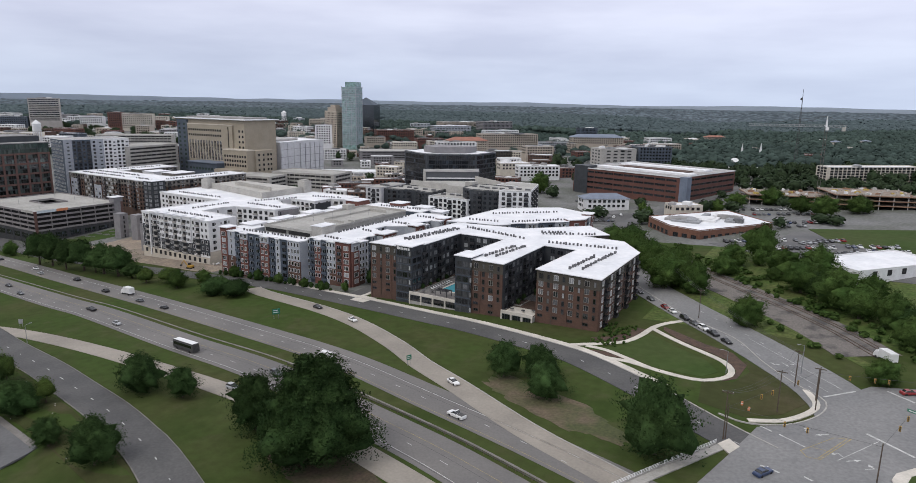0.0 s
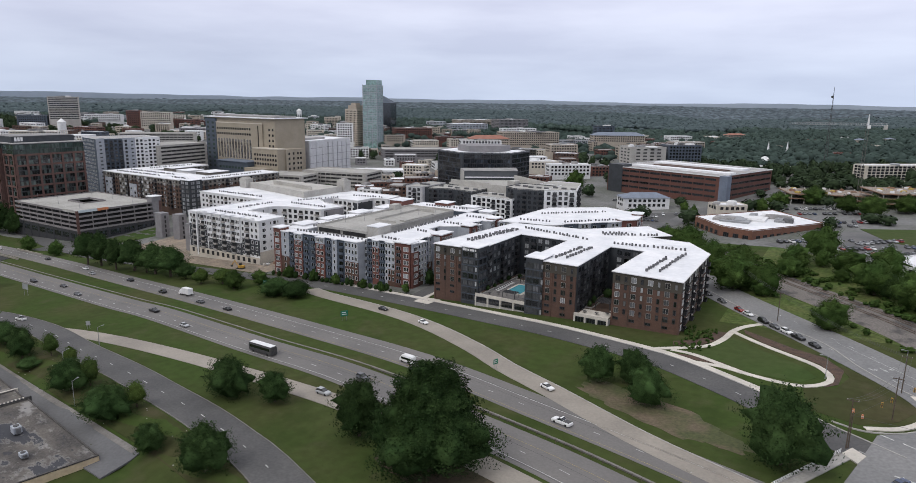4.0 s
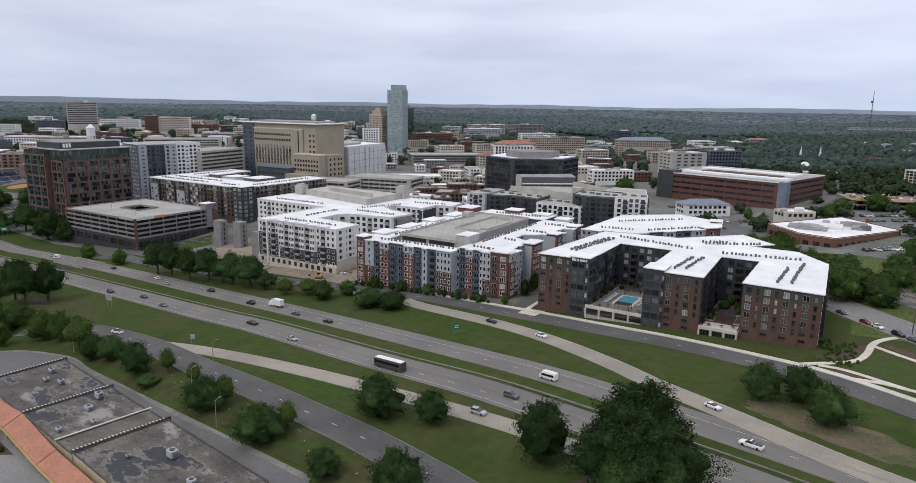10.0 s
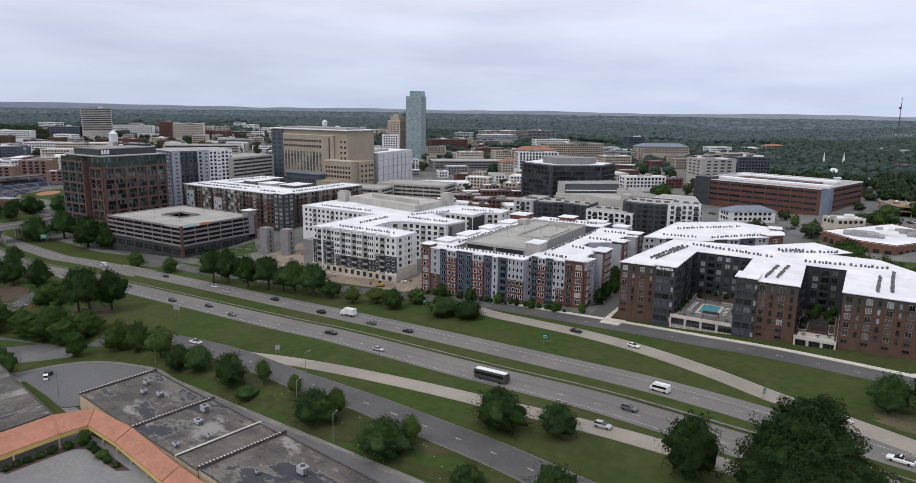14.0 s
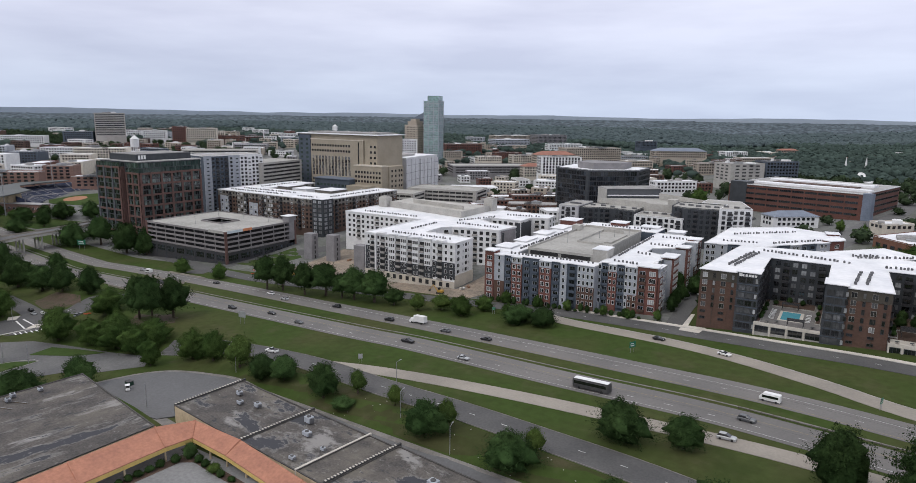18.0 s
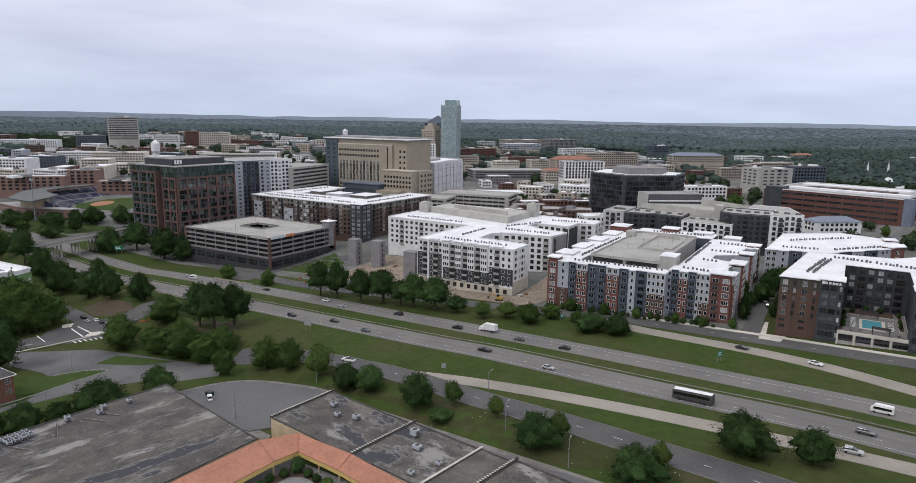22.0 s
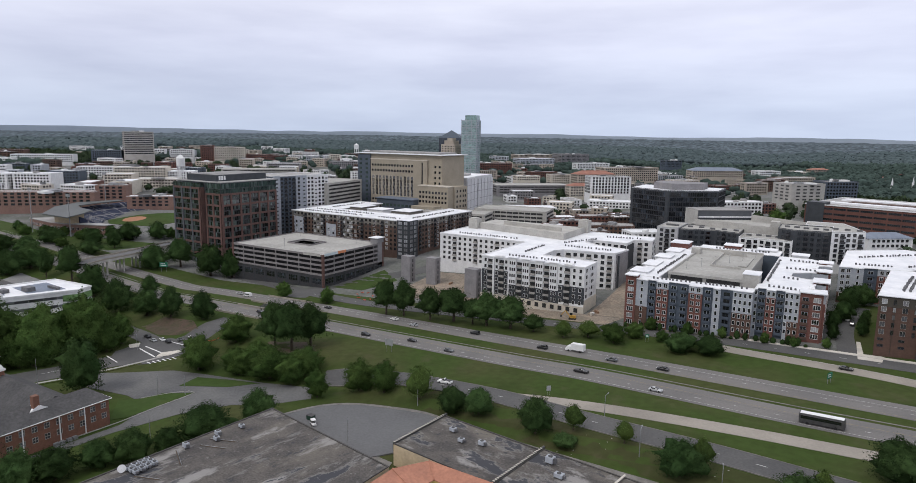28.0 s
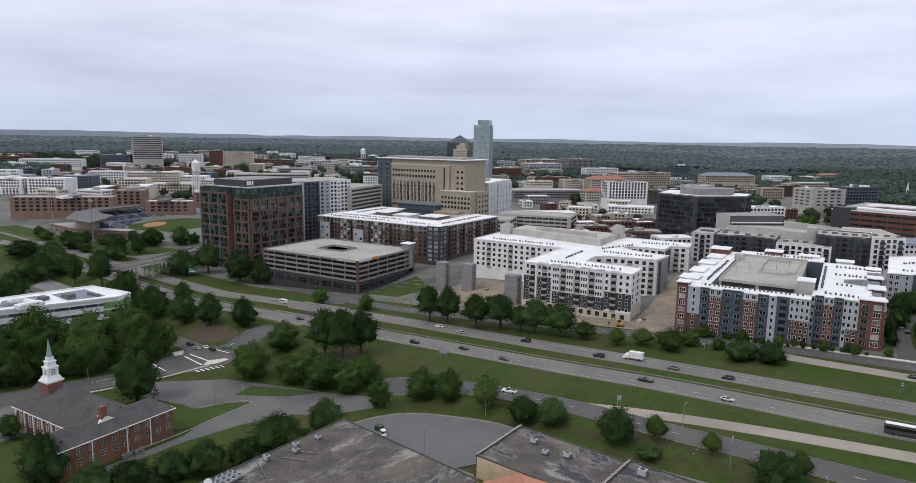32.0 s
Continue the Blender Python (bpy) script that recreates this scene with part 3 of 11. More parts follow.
FRAMP = [(-236, 205), (-224, 200.8), (-182, 193), (-155, 184.7), (-128, 171.8), (-110, 161), (-90, 151), (-62, 136), (-41, 127), (-15, 116.5), (25, 102), (70, 86)]
FRONT = [(-468, 212), (-430, 206), (-390, 205), (-330, 208), (-280, 211), (-230, 213), (-178, 208), (-138, 203), (-112, 199.5), (-80, 192), (-66, 187), (-42, 172.5), (-25, 160), (-10, 150)]
GARAGE_ROAD = [(-640, 262), (-600, 247), (-562, 234), (-520, 224), (-485, 215), (-468, 212)]
STREET = [(-120, 352), (-95, 316), (-72, 283), (-48, 255), (-28, 233), (-10, 211), (2, 194), (8, 178), (8, 160), (2, 140), (-8, 110), (-16, 85), (-30, 40)]

bm = bmesh.new()


def axis(parts_):
    out = []
    for a, b, n in parts_:
        out += [a + (b - a) * i / n for i in range(n)]
    return out + [parts_[-1][1]]


gxs = axis([(-4600, -1500, 10), (-1500, -760, 20), (-760, 120, 126), (120, 700, 18), (700, 3200, 10)])
gys = axis([(-900, -100, 8), (-100, 420, 80), (420, 900, 20), (900, 2000, 14), (2000, 4700, 12)])
rows_ = [[bm.verts.new((x, y, gz(x, y))) for x in gxs] for y in gys]
for j in range(len(gys) - 1):
    for i in range(len(gxs) - 1):
        f = bm.faces.new((rows_[j][i], rows_[j][i + 1], rows_[j + 1][i + 1], rows_[j + 1][i]))
        cx, cy = (gxs[i] + gxs[i + 1]) / 2, (gys[j] + gys[j + 1]) / 2
        f.smooth = True
        f.material_index = 0
        if cy > 216 and cx < -190 or (cy > 300 and cx < -100) or (cy > 380 and cx < 90):
            f.material_index = 1
        elif cx > -60 and cy > 240:
            f.material_index = 2
        if cy > 950 or cx > 200:
            f.material_index = 3
ground = mesh_object("ground", bm, [M["grass"], M["town"], M["weeds"], M["forest"]])
tagged(ground, "sloping grassy ground with worn town plots", "ground", kind="structure")


def strip(name, pts, left, right, lift, mat, label="", category="road", parent=None, wall=0.35, step=6.0, cut=None):
    """A ribbon that follows a line over the ground, from left to right of it, with sides that go into the ground."""
    line = smooth_line(pts, step) if step else [Vector(p) for p in pts]
    nr = normals(line)
    bm = bmesh.new()
    k = max(2, int(abs(left - right) / 5) + 1)
    prev = None
    for p, n in zip(line, nr):
        row = []
        for j in range(k + 1):
            o = left + (right - left) * j / k
            q = p + n * o
            row.append((q.x, q.y, gz(q.x, q.y) + lift))
        row = [(row[0][0], row[0][1], row[0][2] - wall)] + row + [(row[-1][0], row[-1][1], row[-1][2] - wall)]
        cur = [bm.verts.new(v) for v in row]
        if prev:
            for j in range(len(cur) - 1):
                bm.faces.new((prev[j], prev[j + 1], cur[j + 1], cur[j]) if left < right else (prev[j + 1], prev[j], cur[j], cur[j + 1]))
        prev = cur
    bmesh.ops.recalc_face_normals(bm, faces=bm.faces)
    ob = mesh_object(name, bm, mat, parent)
    return tagged(ob, label, category, kind="structure") if not parent else ob


def patch(name, poly, lift, mat, label="", category="ground", rim=0.3):
    """A flat plot laid over the ground: a fine grid cut to the outline."""
    bm = bmesh.new()
    prism(bm, poly, 0, 1, bottom=False)
    xs, ys = [p[0] for p in poly], [p[1] for p in poly]
    for axis_, lo, hi in ((0, min(xs), max(xs)), (1, min(ys), max(ys))):
        c = math.ceil(lo / 8) * 8
        while c < hi:
            no = (1, 0, 0) if axis_ == 0 else (0, 1, 0)
            bmesh.ops.bisect_plane(bm, geom=bm.verts[:] + bm.edges[:] + bm.faces[:], plane_co=(c, c, 0), plane_no=no)
            c += 8
    for v in bm.verts:
        v.co.z = gz(v.co.x, v.co.y) + (lift if v.co.z > 0.5 else lift - rim)
    return tagged(mesh_object(name, bm, mat), label, category, kind="structure")


def ellipse(cx, cy, a, b, turn=0, n=28):
    c, s = math.cos(radians(turn)), math.sin(radians(turn))
    return [(cx + a * math.cos(6.28319 * i / n) * c - b * math.sin(6.28319 * i / n) * s, cy + a * math.cos(6.28319 * i / n) * s + b * math.sin(6.28319 * i / n) * c) for i in range(n)]


def ragged(cx, cy, a, b, turn, seed, n=60):
    """An uneven outline round an ellipse."""
    out = []
    for i, (x, y) in enumerate(ellipse(cx, cy, a, b, turn, n)):
        t = 6.28319 * i / n
        k = 1 + 0.3 * noise.noise(Vector((2.2 * math.cos(t), 2.2 * math.sin(t), seed))) + 0.16 * noise.noise(Vector((7 * math.cos(t), 7 * math.sin(t), seed + 9)))
        out.append((cx + (x - cx) * k, cy + (y - cy) * k))
    return out


freeway_far = strip("road_freeway_far", FAR, -3.2, 9.3, 0.10, M["freeway"], "worn grey two-lane freeway carriageway with wide shoulders")
freeway_near = strip("road_freeway_near", NEAR, -5.4, 8.2, 0.10, M["freeway"], "worn grey two-lane freeway carriageway with wide shoulders")
strip("road_ramp_near", NRAMP, -4.9, 2.2, 0.13, M["ramp"], "pale concrete slip road joining the freeway")
road_near = strip("road_service_near", NROAD, -5.4, 5.4, 0.16, M["asphalt"], "dark asphalt service road with dashed centre line")
strip("road_ramp_far", FRAMP, -3.7, 3.7, 0.13, M["ramp"], "pale concrete slip road leaving the freeway")
road_front = strip("road_frontage", FRONT, -5.2, 5.2, 0.16, M["asphalt"], "dark asphalt frontage road beside the apartments")
road_garage = strip("road_garage", GARAGE_ROAD, -5.5, 5.5, 0.15, M["asphalt"], "asphalt street along the parking garage")
road_street = strip("road_street", STREET, -9.0, 9.0, 0.18, M["street"], "wide grey asphalt street with parked cars")
strip("road_crossing", [(-6, 150), (25, 178), (60, 200), (120, 232)], -10, 10, 0.20, M["street"], "grey asphalt cross street at the junction")


def dashes(parent, pts, off, mat, start=0.0, length=3.0, cycle=12.2, width=0.2, lift=0.03, base=0.10, until=1e9, limit=300):
    line = smooth_line(pts, 1.0)
    nr = normals(line)
    d, nxt, bm, mk = 0.0, start, None, []
    run = []
    for i in range(1, len(line)):
        d += (line[i] - line[i - 1]).length
        ph = (d - start) % cycle
        if d > start and ph < length and d < until:
            run.append(i)
        elif run:
            mk.append(run)
            run = []
    for r in mk[:limit]:
        bm = bmesh.new()
        pr = None
        for i in (r[0], r[-1]):
            q0, q1 = line[i] + nr[i] * (off - width / 2), line[i] + nr[i] * (off + width / 2)
            cur = [bm.verts.new((q.x, q.y, gz(q.x, q.y) + base + lift)) for q in (q0, q1)]
            if pr:
                bm.faces.new((pr[0], cur[0], cur[1], pr[1]))
            pr = cur
        part("lane_dash", bm, mat, parent)


def line_mark(parent, pts, off, mat, width=0.18, base=0.10, name="edge_line"):
    strip(name, pts, off - width / 2, off + width / 2, base + 0.03, mat, parent=parent, wall=0.0)


for fw, pts, mid_off, outer in ((freeway_far, FAR, 1.6, 1), (freeway_near, NEAR, 0.0, -1)):
    dashes(fw, pts, mid_off, M["paint"], 3, base=0.10, width=0.2)
    line_mark(fw, pts, mid_off + 3.7 * outer, M["paint"], 0.18)
    line_mark(fw, pts, mid_off - 3.7 * outer, M["paint_y"], 0.12)
    # tar joints between the lanes and the shoulders
    line_mark(fw, pts, mid_off + 4.1 * outer, M["tar"], 0.12, 0.096, "tar_joint")
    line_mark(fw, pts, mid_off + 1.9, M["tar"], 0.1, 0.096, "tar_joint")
dashes(road_near, NROAD, 0.0, M["paint"], 2, base=0.16, width=0.25)
dashes(road_front, FRONT, -0.6, M["paint"], 2, base=0.16, width=0.25)
for o in (-3.6, 3.6):
    dashes(road_street, STREET[3:9], o, M["paint"], 2, 3, 9, base=0.18, width=0.18)
strip("kerb_front", FRONT[5:], 5.2, 5.55, 0.30, M["kerb"], "pale concrete kerb along the frontage road", "kerb")
strip("pavement_front", FRONT[5:-2], 5.55, 8.2, 0.27, M["walk"], "pale concrete pavement along the frontage road", "pavement")
strip("kerb_service", NROAD, -5.62, -5.4, 0.28, M["worn_kerb"], "concrete kerb along the service road", "kerb")
strip("kerb_service_far", NROAD, 5.4, 5.58, 0.28, M["worn_kerb"], "concrete kerb along the service road", "kerb")
strip("kerb_ramp", FRAMP[:-2], 3.7, 4.0, 0.22, M["kerb"], "concrete kerb along the slip road", "kerb")
# drain channel in the median
strip("drain_channel", NEAR[1:-1], 10.2, 10.8, 0.1, M["worn_kerb"], "pale concrete drain channel in the grass median", "drain")

# park and paths by the brick apartments
patch("pavement_park_lawn", [(-74, 196), (-60, 204), (-54, 222), (-45, 214), (-32, 204), (-27, 196), (-31, 190), (-44, 191), (-56, 196)], 0.06, M["lawn"], "mown green lawn inside the looping path", "lawn")
patch("mulch_bed", [(-52, 232), (-44, 226), (-35, 219), (-26, 214.5), (-20.5, 205), (-21.5, 193), (-25, 189), (-22.5, 199), (-27, 207.5), (-35, 213.5), (-44, 220), (-51, 228)], 0.08, M["mulch"], "curved brown mulch bed beside the path", "mulch bed")
patch("mulch_bed_lower", [(-68, 197.5), (-60, 198), (-52, 195.5), (-52, 194), (-62, 194.2)], 0.08, M["mulch"], "small brown mulch bed between the paths", "mulch bed")
patch("mulch_bed_upper", [(-70, 205), (-62, 209), (-58, 216), (-56, 226), (-60, 226), (-64, 214), (-71, 209)], 0.08, M["mulch"], "dark mulch bed with shrubs beside the path", "mulch bed")
LOOP = [(-80, 194.5), (-71.7, 200.5), (-63.5, 205.8), (-59, 210.4), (-56.4, 219), (-55.0, 229), (-52, 236), (-46, 243)]
LOOP2 = [(-55, 228), (-48, 221.5), (-40, 215), (-33, 210), (-27.5, 205.5), (-24.2, 200), (-23.8, 194), (-27.4, 189), (-32.6, 187), (-43.8, 189.3), (-51, 192.9), (-61.8, 198.8), (-69.5, 200.2)]
LOOP3 = [(-79, 194.8), (-72, 193.6), (-62, 192.6), (-52, 192.2), (-46, 190)]
strip("pavement_path", LOOP, -1.1, 1.1, 0.14, M["walk"], "pale concrete footpath curving through the lawn", "path", step=2.5)
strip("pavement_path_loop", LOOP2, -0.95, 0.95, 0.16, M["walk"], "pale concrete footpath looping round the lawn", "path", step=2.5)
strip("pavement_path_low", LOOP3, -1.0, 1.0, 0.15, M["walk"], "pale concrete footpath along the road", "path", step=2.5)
strip("kerb_street", [(-76, 282), (-48, 248), (-28, 229.5), (-16.6, 210), (-7, 196.5), (-0.4, 189.5), (1.4, 184), (-0.6, 176), (-6.5, 168), (-15, 164.6), (-22, 167)], -0.2, 0.2, 0.3, M["kerb"], "pale concrete kerb round the street corner", "kerb", step=2)
strip("pavement_corner", [(-4, 193), (-0.9, 184), (-2.6, 177), (-7.8, 169.8), (-15, 166.3)], -0.9, 0.9, 0.27, M["walk"], "pale concrete corner pavement with ramps", "pavement", step=2)
patch("pavement_corner_island", [(-19.3, 150.2), (-17.4, 154.0), (-14.6, 151), (-16.2, 146.6)], 0.32, M["walk"], "pale concrete traffic island at the corner", "pavement")
junction = patch("road_junction", [(-24, 100), (-22, 122), (-16.3, 146), (-12.5, 163.5), (-6, 168), (-0.6, 176), (1.9, 184.6), (0.2, 190.2), (7.8, 198), (11.3, 203.4), (21.5, 206.5), (40, 214), (60, 214), (60, 190), (30, 172), (19, 158.5), (15.2, 153.6), (14.2, 150.6), (18, 130), (12, 100)], 0.23, M["street"], "worn pale grey asphalt of the street junction", "road", 0.15)


def bar(x0, y0, x1, y1, w, mat="paint", name="stop_line", lift=0.255):
    a, b = Vector((x0, y0)), Vector((x1, y1))
    n = (b - a).normalized().orthogonal() * w / 2
    bm = bmesh.new()
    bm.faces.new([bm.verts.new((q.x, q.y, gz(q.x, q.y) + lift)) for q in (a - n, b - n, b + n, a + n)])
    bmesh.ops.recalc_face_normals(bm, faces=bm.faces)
    part(name, bm, M[mat], junction)


def arrow(x, y, yaw, bend=0):
    """A painted lane arrow: a shaft and a head, turned aside when bend is set."""
    c, s_ = math.cos(radians(yaw)), math.sin(radians(yaw))

    def at(u, v):
        return (x + u * c - v * s_, y + u * s_ + v * c)
    bm = bmesh.new()
    shapes = [((-1.7, -0.13), (0.3, -0.13), (0.3, 0.13), (-1.7, 0.13))]
    if bend:
        shapes += [((0.3, -0.13), (0.3 + 0.13, 0.13), (0.3, 0.9 * bend), (0.04, 0.9 * bend)), ((-0.4, 0.8 * bend), (0.8, 0.8 * bend), (0.2, 1.8 * bend))]
    else:
        shapes += [((0.3, -0.5), (1.7, 0.0), (0.3, 0.5))]
    for sh in shapes:
        vs = [at(*q) for q in sh]
        bm.faces.new([bm.verts.new((q[0], q[1], gz(*q) + 0.26)) for q in vs])
    bmesh.ops.recalc_face_normals(bm, faces=bm.faces)
    for f in bm.faces:
        if f.normal.z < 0:
            f.normal_flip()
    part("turn_arrow", bm, M["paint"], junction)


for q in ((0.5, 190, 7.7, 197.8, 0.6), (15, 201.7, 20.9, 196.4, 0.6), (10.1, 171.5, 19.1, 163.7, 0.7), (-11.9, 164.2, -9.2, 162.5, 0.4), (-7.5, 161.7, -1.8, 157.8, 0.4), (-9.5, 144.7, -5.6, 143.2, 0.5), (-1.1, 143.9, 0.6, 142.9, 0.5)):
    bar(*q)
for q in ((-2.6, 155.6, 3.6, 165.7), (3.6, 165.7, 7.1, 166.8), (7.1, 166.8, 1.4, 153.2), (-2.6, 155.6, -1.2, 153.2), (-1.2, 153.2, 1.4, 153.2), (-0.8, 158.6, 3.6, 157.8), (6.2, 166.4, 0.9, 153.4)):
    bar(*q, 0.2, "paint_y", "median_line")
for q in ((4.7, 154.6, 12.5, 168.4, 0.18), (4.4, 197.6, -23.5, 231, 0.16), (1.2, 194.2, -9, 206, 0.16)):
    bar(*q, "paint", "lane_line")
for q in ((-2.4, 167.8, 215, 1), (1.1, 166.1, 215), (4.9, 157.8, 125, 1), (7.7, 156, 35), (11.2, 154, 35, 1), (-13.5, 209.1, 310, 1), (-10.6, 210.6, 310), (-8.1, 212.6, 310, -1)):
    arrow(*q)
patch("pavement_corner_south", [(14.4, 150.8), (15.3, 154), (18.8, 158.4), (24, 161), (24, 140), (17, 140)], 0.38, M["walk"], "pale concrete corner pavement with kerb", "pavement")
patch("lawn_corner_south", [(17, 150), (18, 154), (21, 157), (24, 158), (24, 141), (19, 141)], 0.42, M["lawn"], "small lawn behind the corner pavement", "lawn")
patch("bare_bank", ragged(-62, 152, 26, 7, -24, 3), 0.06, M["bare"], "bare soil bank below the frontage road", "soil")
patch("bare_ground_tree", ragged(-94, 100, 17, 10, -20, 5), 0.06, M["needles"], "bare soil and needles under the large tree", "soil")
patch("verge_shops", [(-318, 96), (-304, 95.4), (-290, 92.8), (-270, 90), (-250, 87), (-210, 81.6), (-168, 76), (-130, 69), (-96, 52), (-92, 58), (-104, 65.6), (-132, 77.2), (-148, 81.6), (-167, 86.4), (-190.6, 91), (-217.6, 95.8), (-251.6, 100.2), (-287, 106), (-310, 106.6)], 0.05, M["dry_grass"], "rough dry grass verge with litter behind the shops", "verge")
patch("lawn_street_corner", [(-30, 187), (-22, 190), (-19, 200), (-22, 209), (-14, 202), (-6, 193), (-3, 184), (-8, 174), (-16, 168), (-28, 172)], 0.05, M["dry_grass"], "worn dry grass at the street corner", "lawn")
patch("bare_ground_pines", ragged(-398, 122, 13, 9, 0, 6), 0.06, M["needles"], "brown needle litter under the pines", "soil")


# ---- building kit ----
def window_mesh(name, w, h, frame=0.1, bars=1, cross=0, glass="glass", fr="frame_white", depth=0.14, second=None, seed=0):
    """A window in one piece: a frame proud of the wall with panes sunk in it. Local x along the wall, z up, y outwards."""
    bm = bmesh.new()
    if bars == 0 and cross == 0:
        rings = []
        for o, y in ((frame, 0.0), (frame, depth), (0.0, depth), (0.0, 0.03)):
            rings.append([bm.verts.new((x, y, z)) for x, z in ((-w / 2 - o, -o), (-w / 2 - o, h + o), (w / 2 + o, h + o), (w / 2 + o, -o))])
        for p, q in zip(rings, rings[1:]):
            for k in range(4):
                bm.faces.new((p[k], p[(k + 1) % 4], q[(k + 1) % 4], q[k])).material_index = 0
        bm.faces.new(rings[3]).material_index = 1
    else:
        window_grid(bm, w, h, frame, bars, cross, depth, random.Random(seed) if second else None)
    bmesh.ops.recalc_face_normals(bm, faces=bm.faces)
    me = bpy.data.meshes.new(name)
    bm.to_mesh(me)
    bm.free()
    me.materials.append(M[fr])
    me.materials.append(M[glass])
    if second:
        me.materials.append(M[second])
    return me


def window_grid(bm, w, h, frame, bars, cross, depth, pale):
    xs, zs = [-w / 2 - frame], [-frame]
    for n, lo, ln, out in ((bars + 1, -w / 2, w, xs), (cross + 1, 0.0, h, zs)):
        for i in range(n):
            out.append(lo + ln * i / n + (frame / 2 if i else 0))
            out.append(lo + ln * (i + 1) / n - (frame / 2 if i < n - 1 else 0))
    xs.append(w / 2 + frame)
    zs.append(h + frame)
    g = [[bm.verts.new((x, depth, z)) for x in xs] for z in zs]
    for j in range(len(zs) - 1):
        for i in range(len(xs) - 1):
            q = (g[j][i], g[j + 1][i], g[j + 1][i + 1], g[j][i + 1])
            if i % 2 and j % 2:
                p = [bm.verts.new((v.co.x, 0.03, v.co.z)) for v in q]
                for k in range(4):
                    bm.faces.new((q[k], q[(k + 1) % 4], p[(k + 1) % 4], p[k])).material_index = 0
                bm.faces.new(p).material_index = 2 if pale and pale.random() < 0.42 else 1
            else:
                bm.faces.new(q).material_index = 0
    rim = [g[0][i] for i in range(len(xs))] + [g[j][-1] for j in range(1, len(zs))] + [g[-1][i] for i in range(len(xs) - 2, -1, -1)] + [g[j][0] for j in range(len(zs) - 2, 0, -1)]
    back = [bm.verts.new((v.co.x, 0.0, v.co.z)) for v in rim]
    for k in range(len(rim)):
        bm.faces.new((rim[k], rim[(k + 1) % len(rim)], back[(k + 1) % len(rim)], back[k])).material_index = 0


def balcony_mesh(name, w, rail="frame_dark", depth=1.3):
    """A balcony tray: a slab with an upstand railing on three sides, in one piece."""
    bm = bmesh.new()
    o = [(-w / 2, 0), (-w / 2, depth), (w / 2, depth), (w / 2, 0)]
    i_ = [(-w / 2 + 0.08, 0), (-w / 2 + 0.08, depth - 0.08), (w / 2 - 0.08, depth - 0.08), (w / 2 - 0.08, 0)]
    ob_, ot = [bm.verts.new((x, y, -0.15)) for x, y in o], [bm.verts.new((x, y, 1.05)) for x, y in o]
    it, ib = [bm.verts.new((x, y, 1.05)) for x, y in i_], [bm.verts.new((x, y, 0.08)) for x, y in i_]
    for k in range(3):
        bm.faces.new((ob_[k], ob_[k + 1], ot[k + 1], ot[k]))
        bm.faces.new((ot[k], ot[k + 1], it[k + 1], it[k]))
        bm.faces.new((it[k], it[k + 1], ib[k + 1], ib[k]))
    bm.faces.new(ib)
    bm.faces.new(ob_)
    bmesh.ops.recalc_face_normals(bm, faces=bm.faces)
    me = bpy.data.meshes.new(name)
    bm.to_mesh(me)
    bm.free()
    me.materials.append(M[rail])
    return me


def wall_matrix(a, b, u, z):
    """The pose of a piece on the wall from a to b (outline running counterclockwise), u metres along it."""
    d = (Vector(b) - Vector(a)).normalized()
    p = Vector(a) + d * u
    n = Vector((d.y, -d.x))
    m = Matrix.Identity(4)
    m.col[0][:3], m.col[1][:3], m.col[2][:3], m.col[3][:3] = (-d.x, -d.y, 0), (n.x, n.y, 0), (0, 0, 1), (p.x + n.x * 0.004, p.y + n.y * 0.004, z)
    return m


def joined(name, me, mats, parent, label=""):
    """Many copies of one mesh, joined into one part."""
    vs = np.array([v.co[:] for v in me.vertices])
    faces = [tuple(p.vertices) for p in me.polygons]
    mi = [p.material_index for p in me.polygons]
    allv, allf, allm = [], [], []
    for k, m in enumerate(mats):
        a = np.array(m)
        allv.append(vs @ a[:3, :3].T + a[:3, 3])
        allf += [tuple(i + k * len(vs) for i in f) for f in faces]
        allm += mi
    out = bpy.data.meshes.new(name)
    out.from_pydata(np.concatenate(allv).tolist(), [], allf)
    for s in me.materials:
        out.materials.append(s)
    out.polygons.foreach_set("material_index", allm)
    ob = place(name, out, parent, Matrix.Identity(4), label)
    ob["kind"] = "stuff"
    return ob


def put(parent, name, me, mats, single):
    if not mats:
        return
    if single and len(mats) <= 300:
        for m in mats:
            place(name, me, parent, m)
    else:
        joined("glazing" if name.startswith("window") else name + "_field", me, mats, parent)


def faces_of(poly, seen_only=True, least=3.0):
    """The edges of an outline that face south or east, where the place is looked at from."""
    poly = ccw(poly)
    out = []
    for i in range(len(poly)):
        a, b = Vector(poly[i]), Vector(poly[(i + 1) % len(poly)])
        d = (b - a)
        if d.length < least:
            continue
        n = Vector((d.y, -d.x)).normalized()
        if not seen_only or n.dot(Vector((0.5, -0.85))) > 0.02 or n.dot(Vector((0.1, -1))) > 0.2:
            out.append((poly[i], poly[(i + 1) % len(poly)], d.length))
    return out


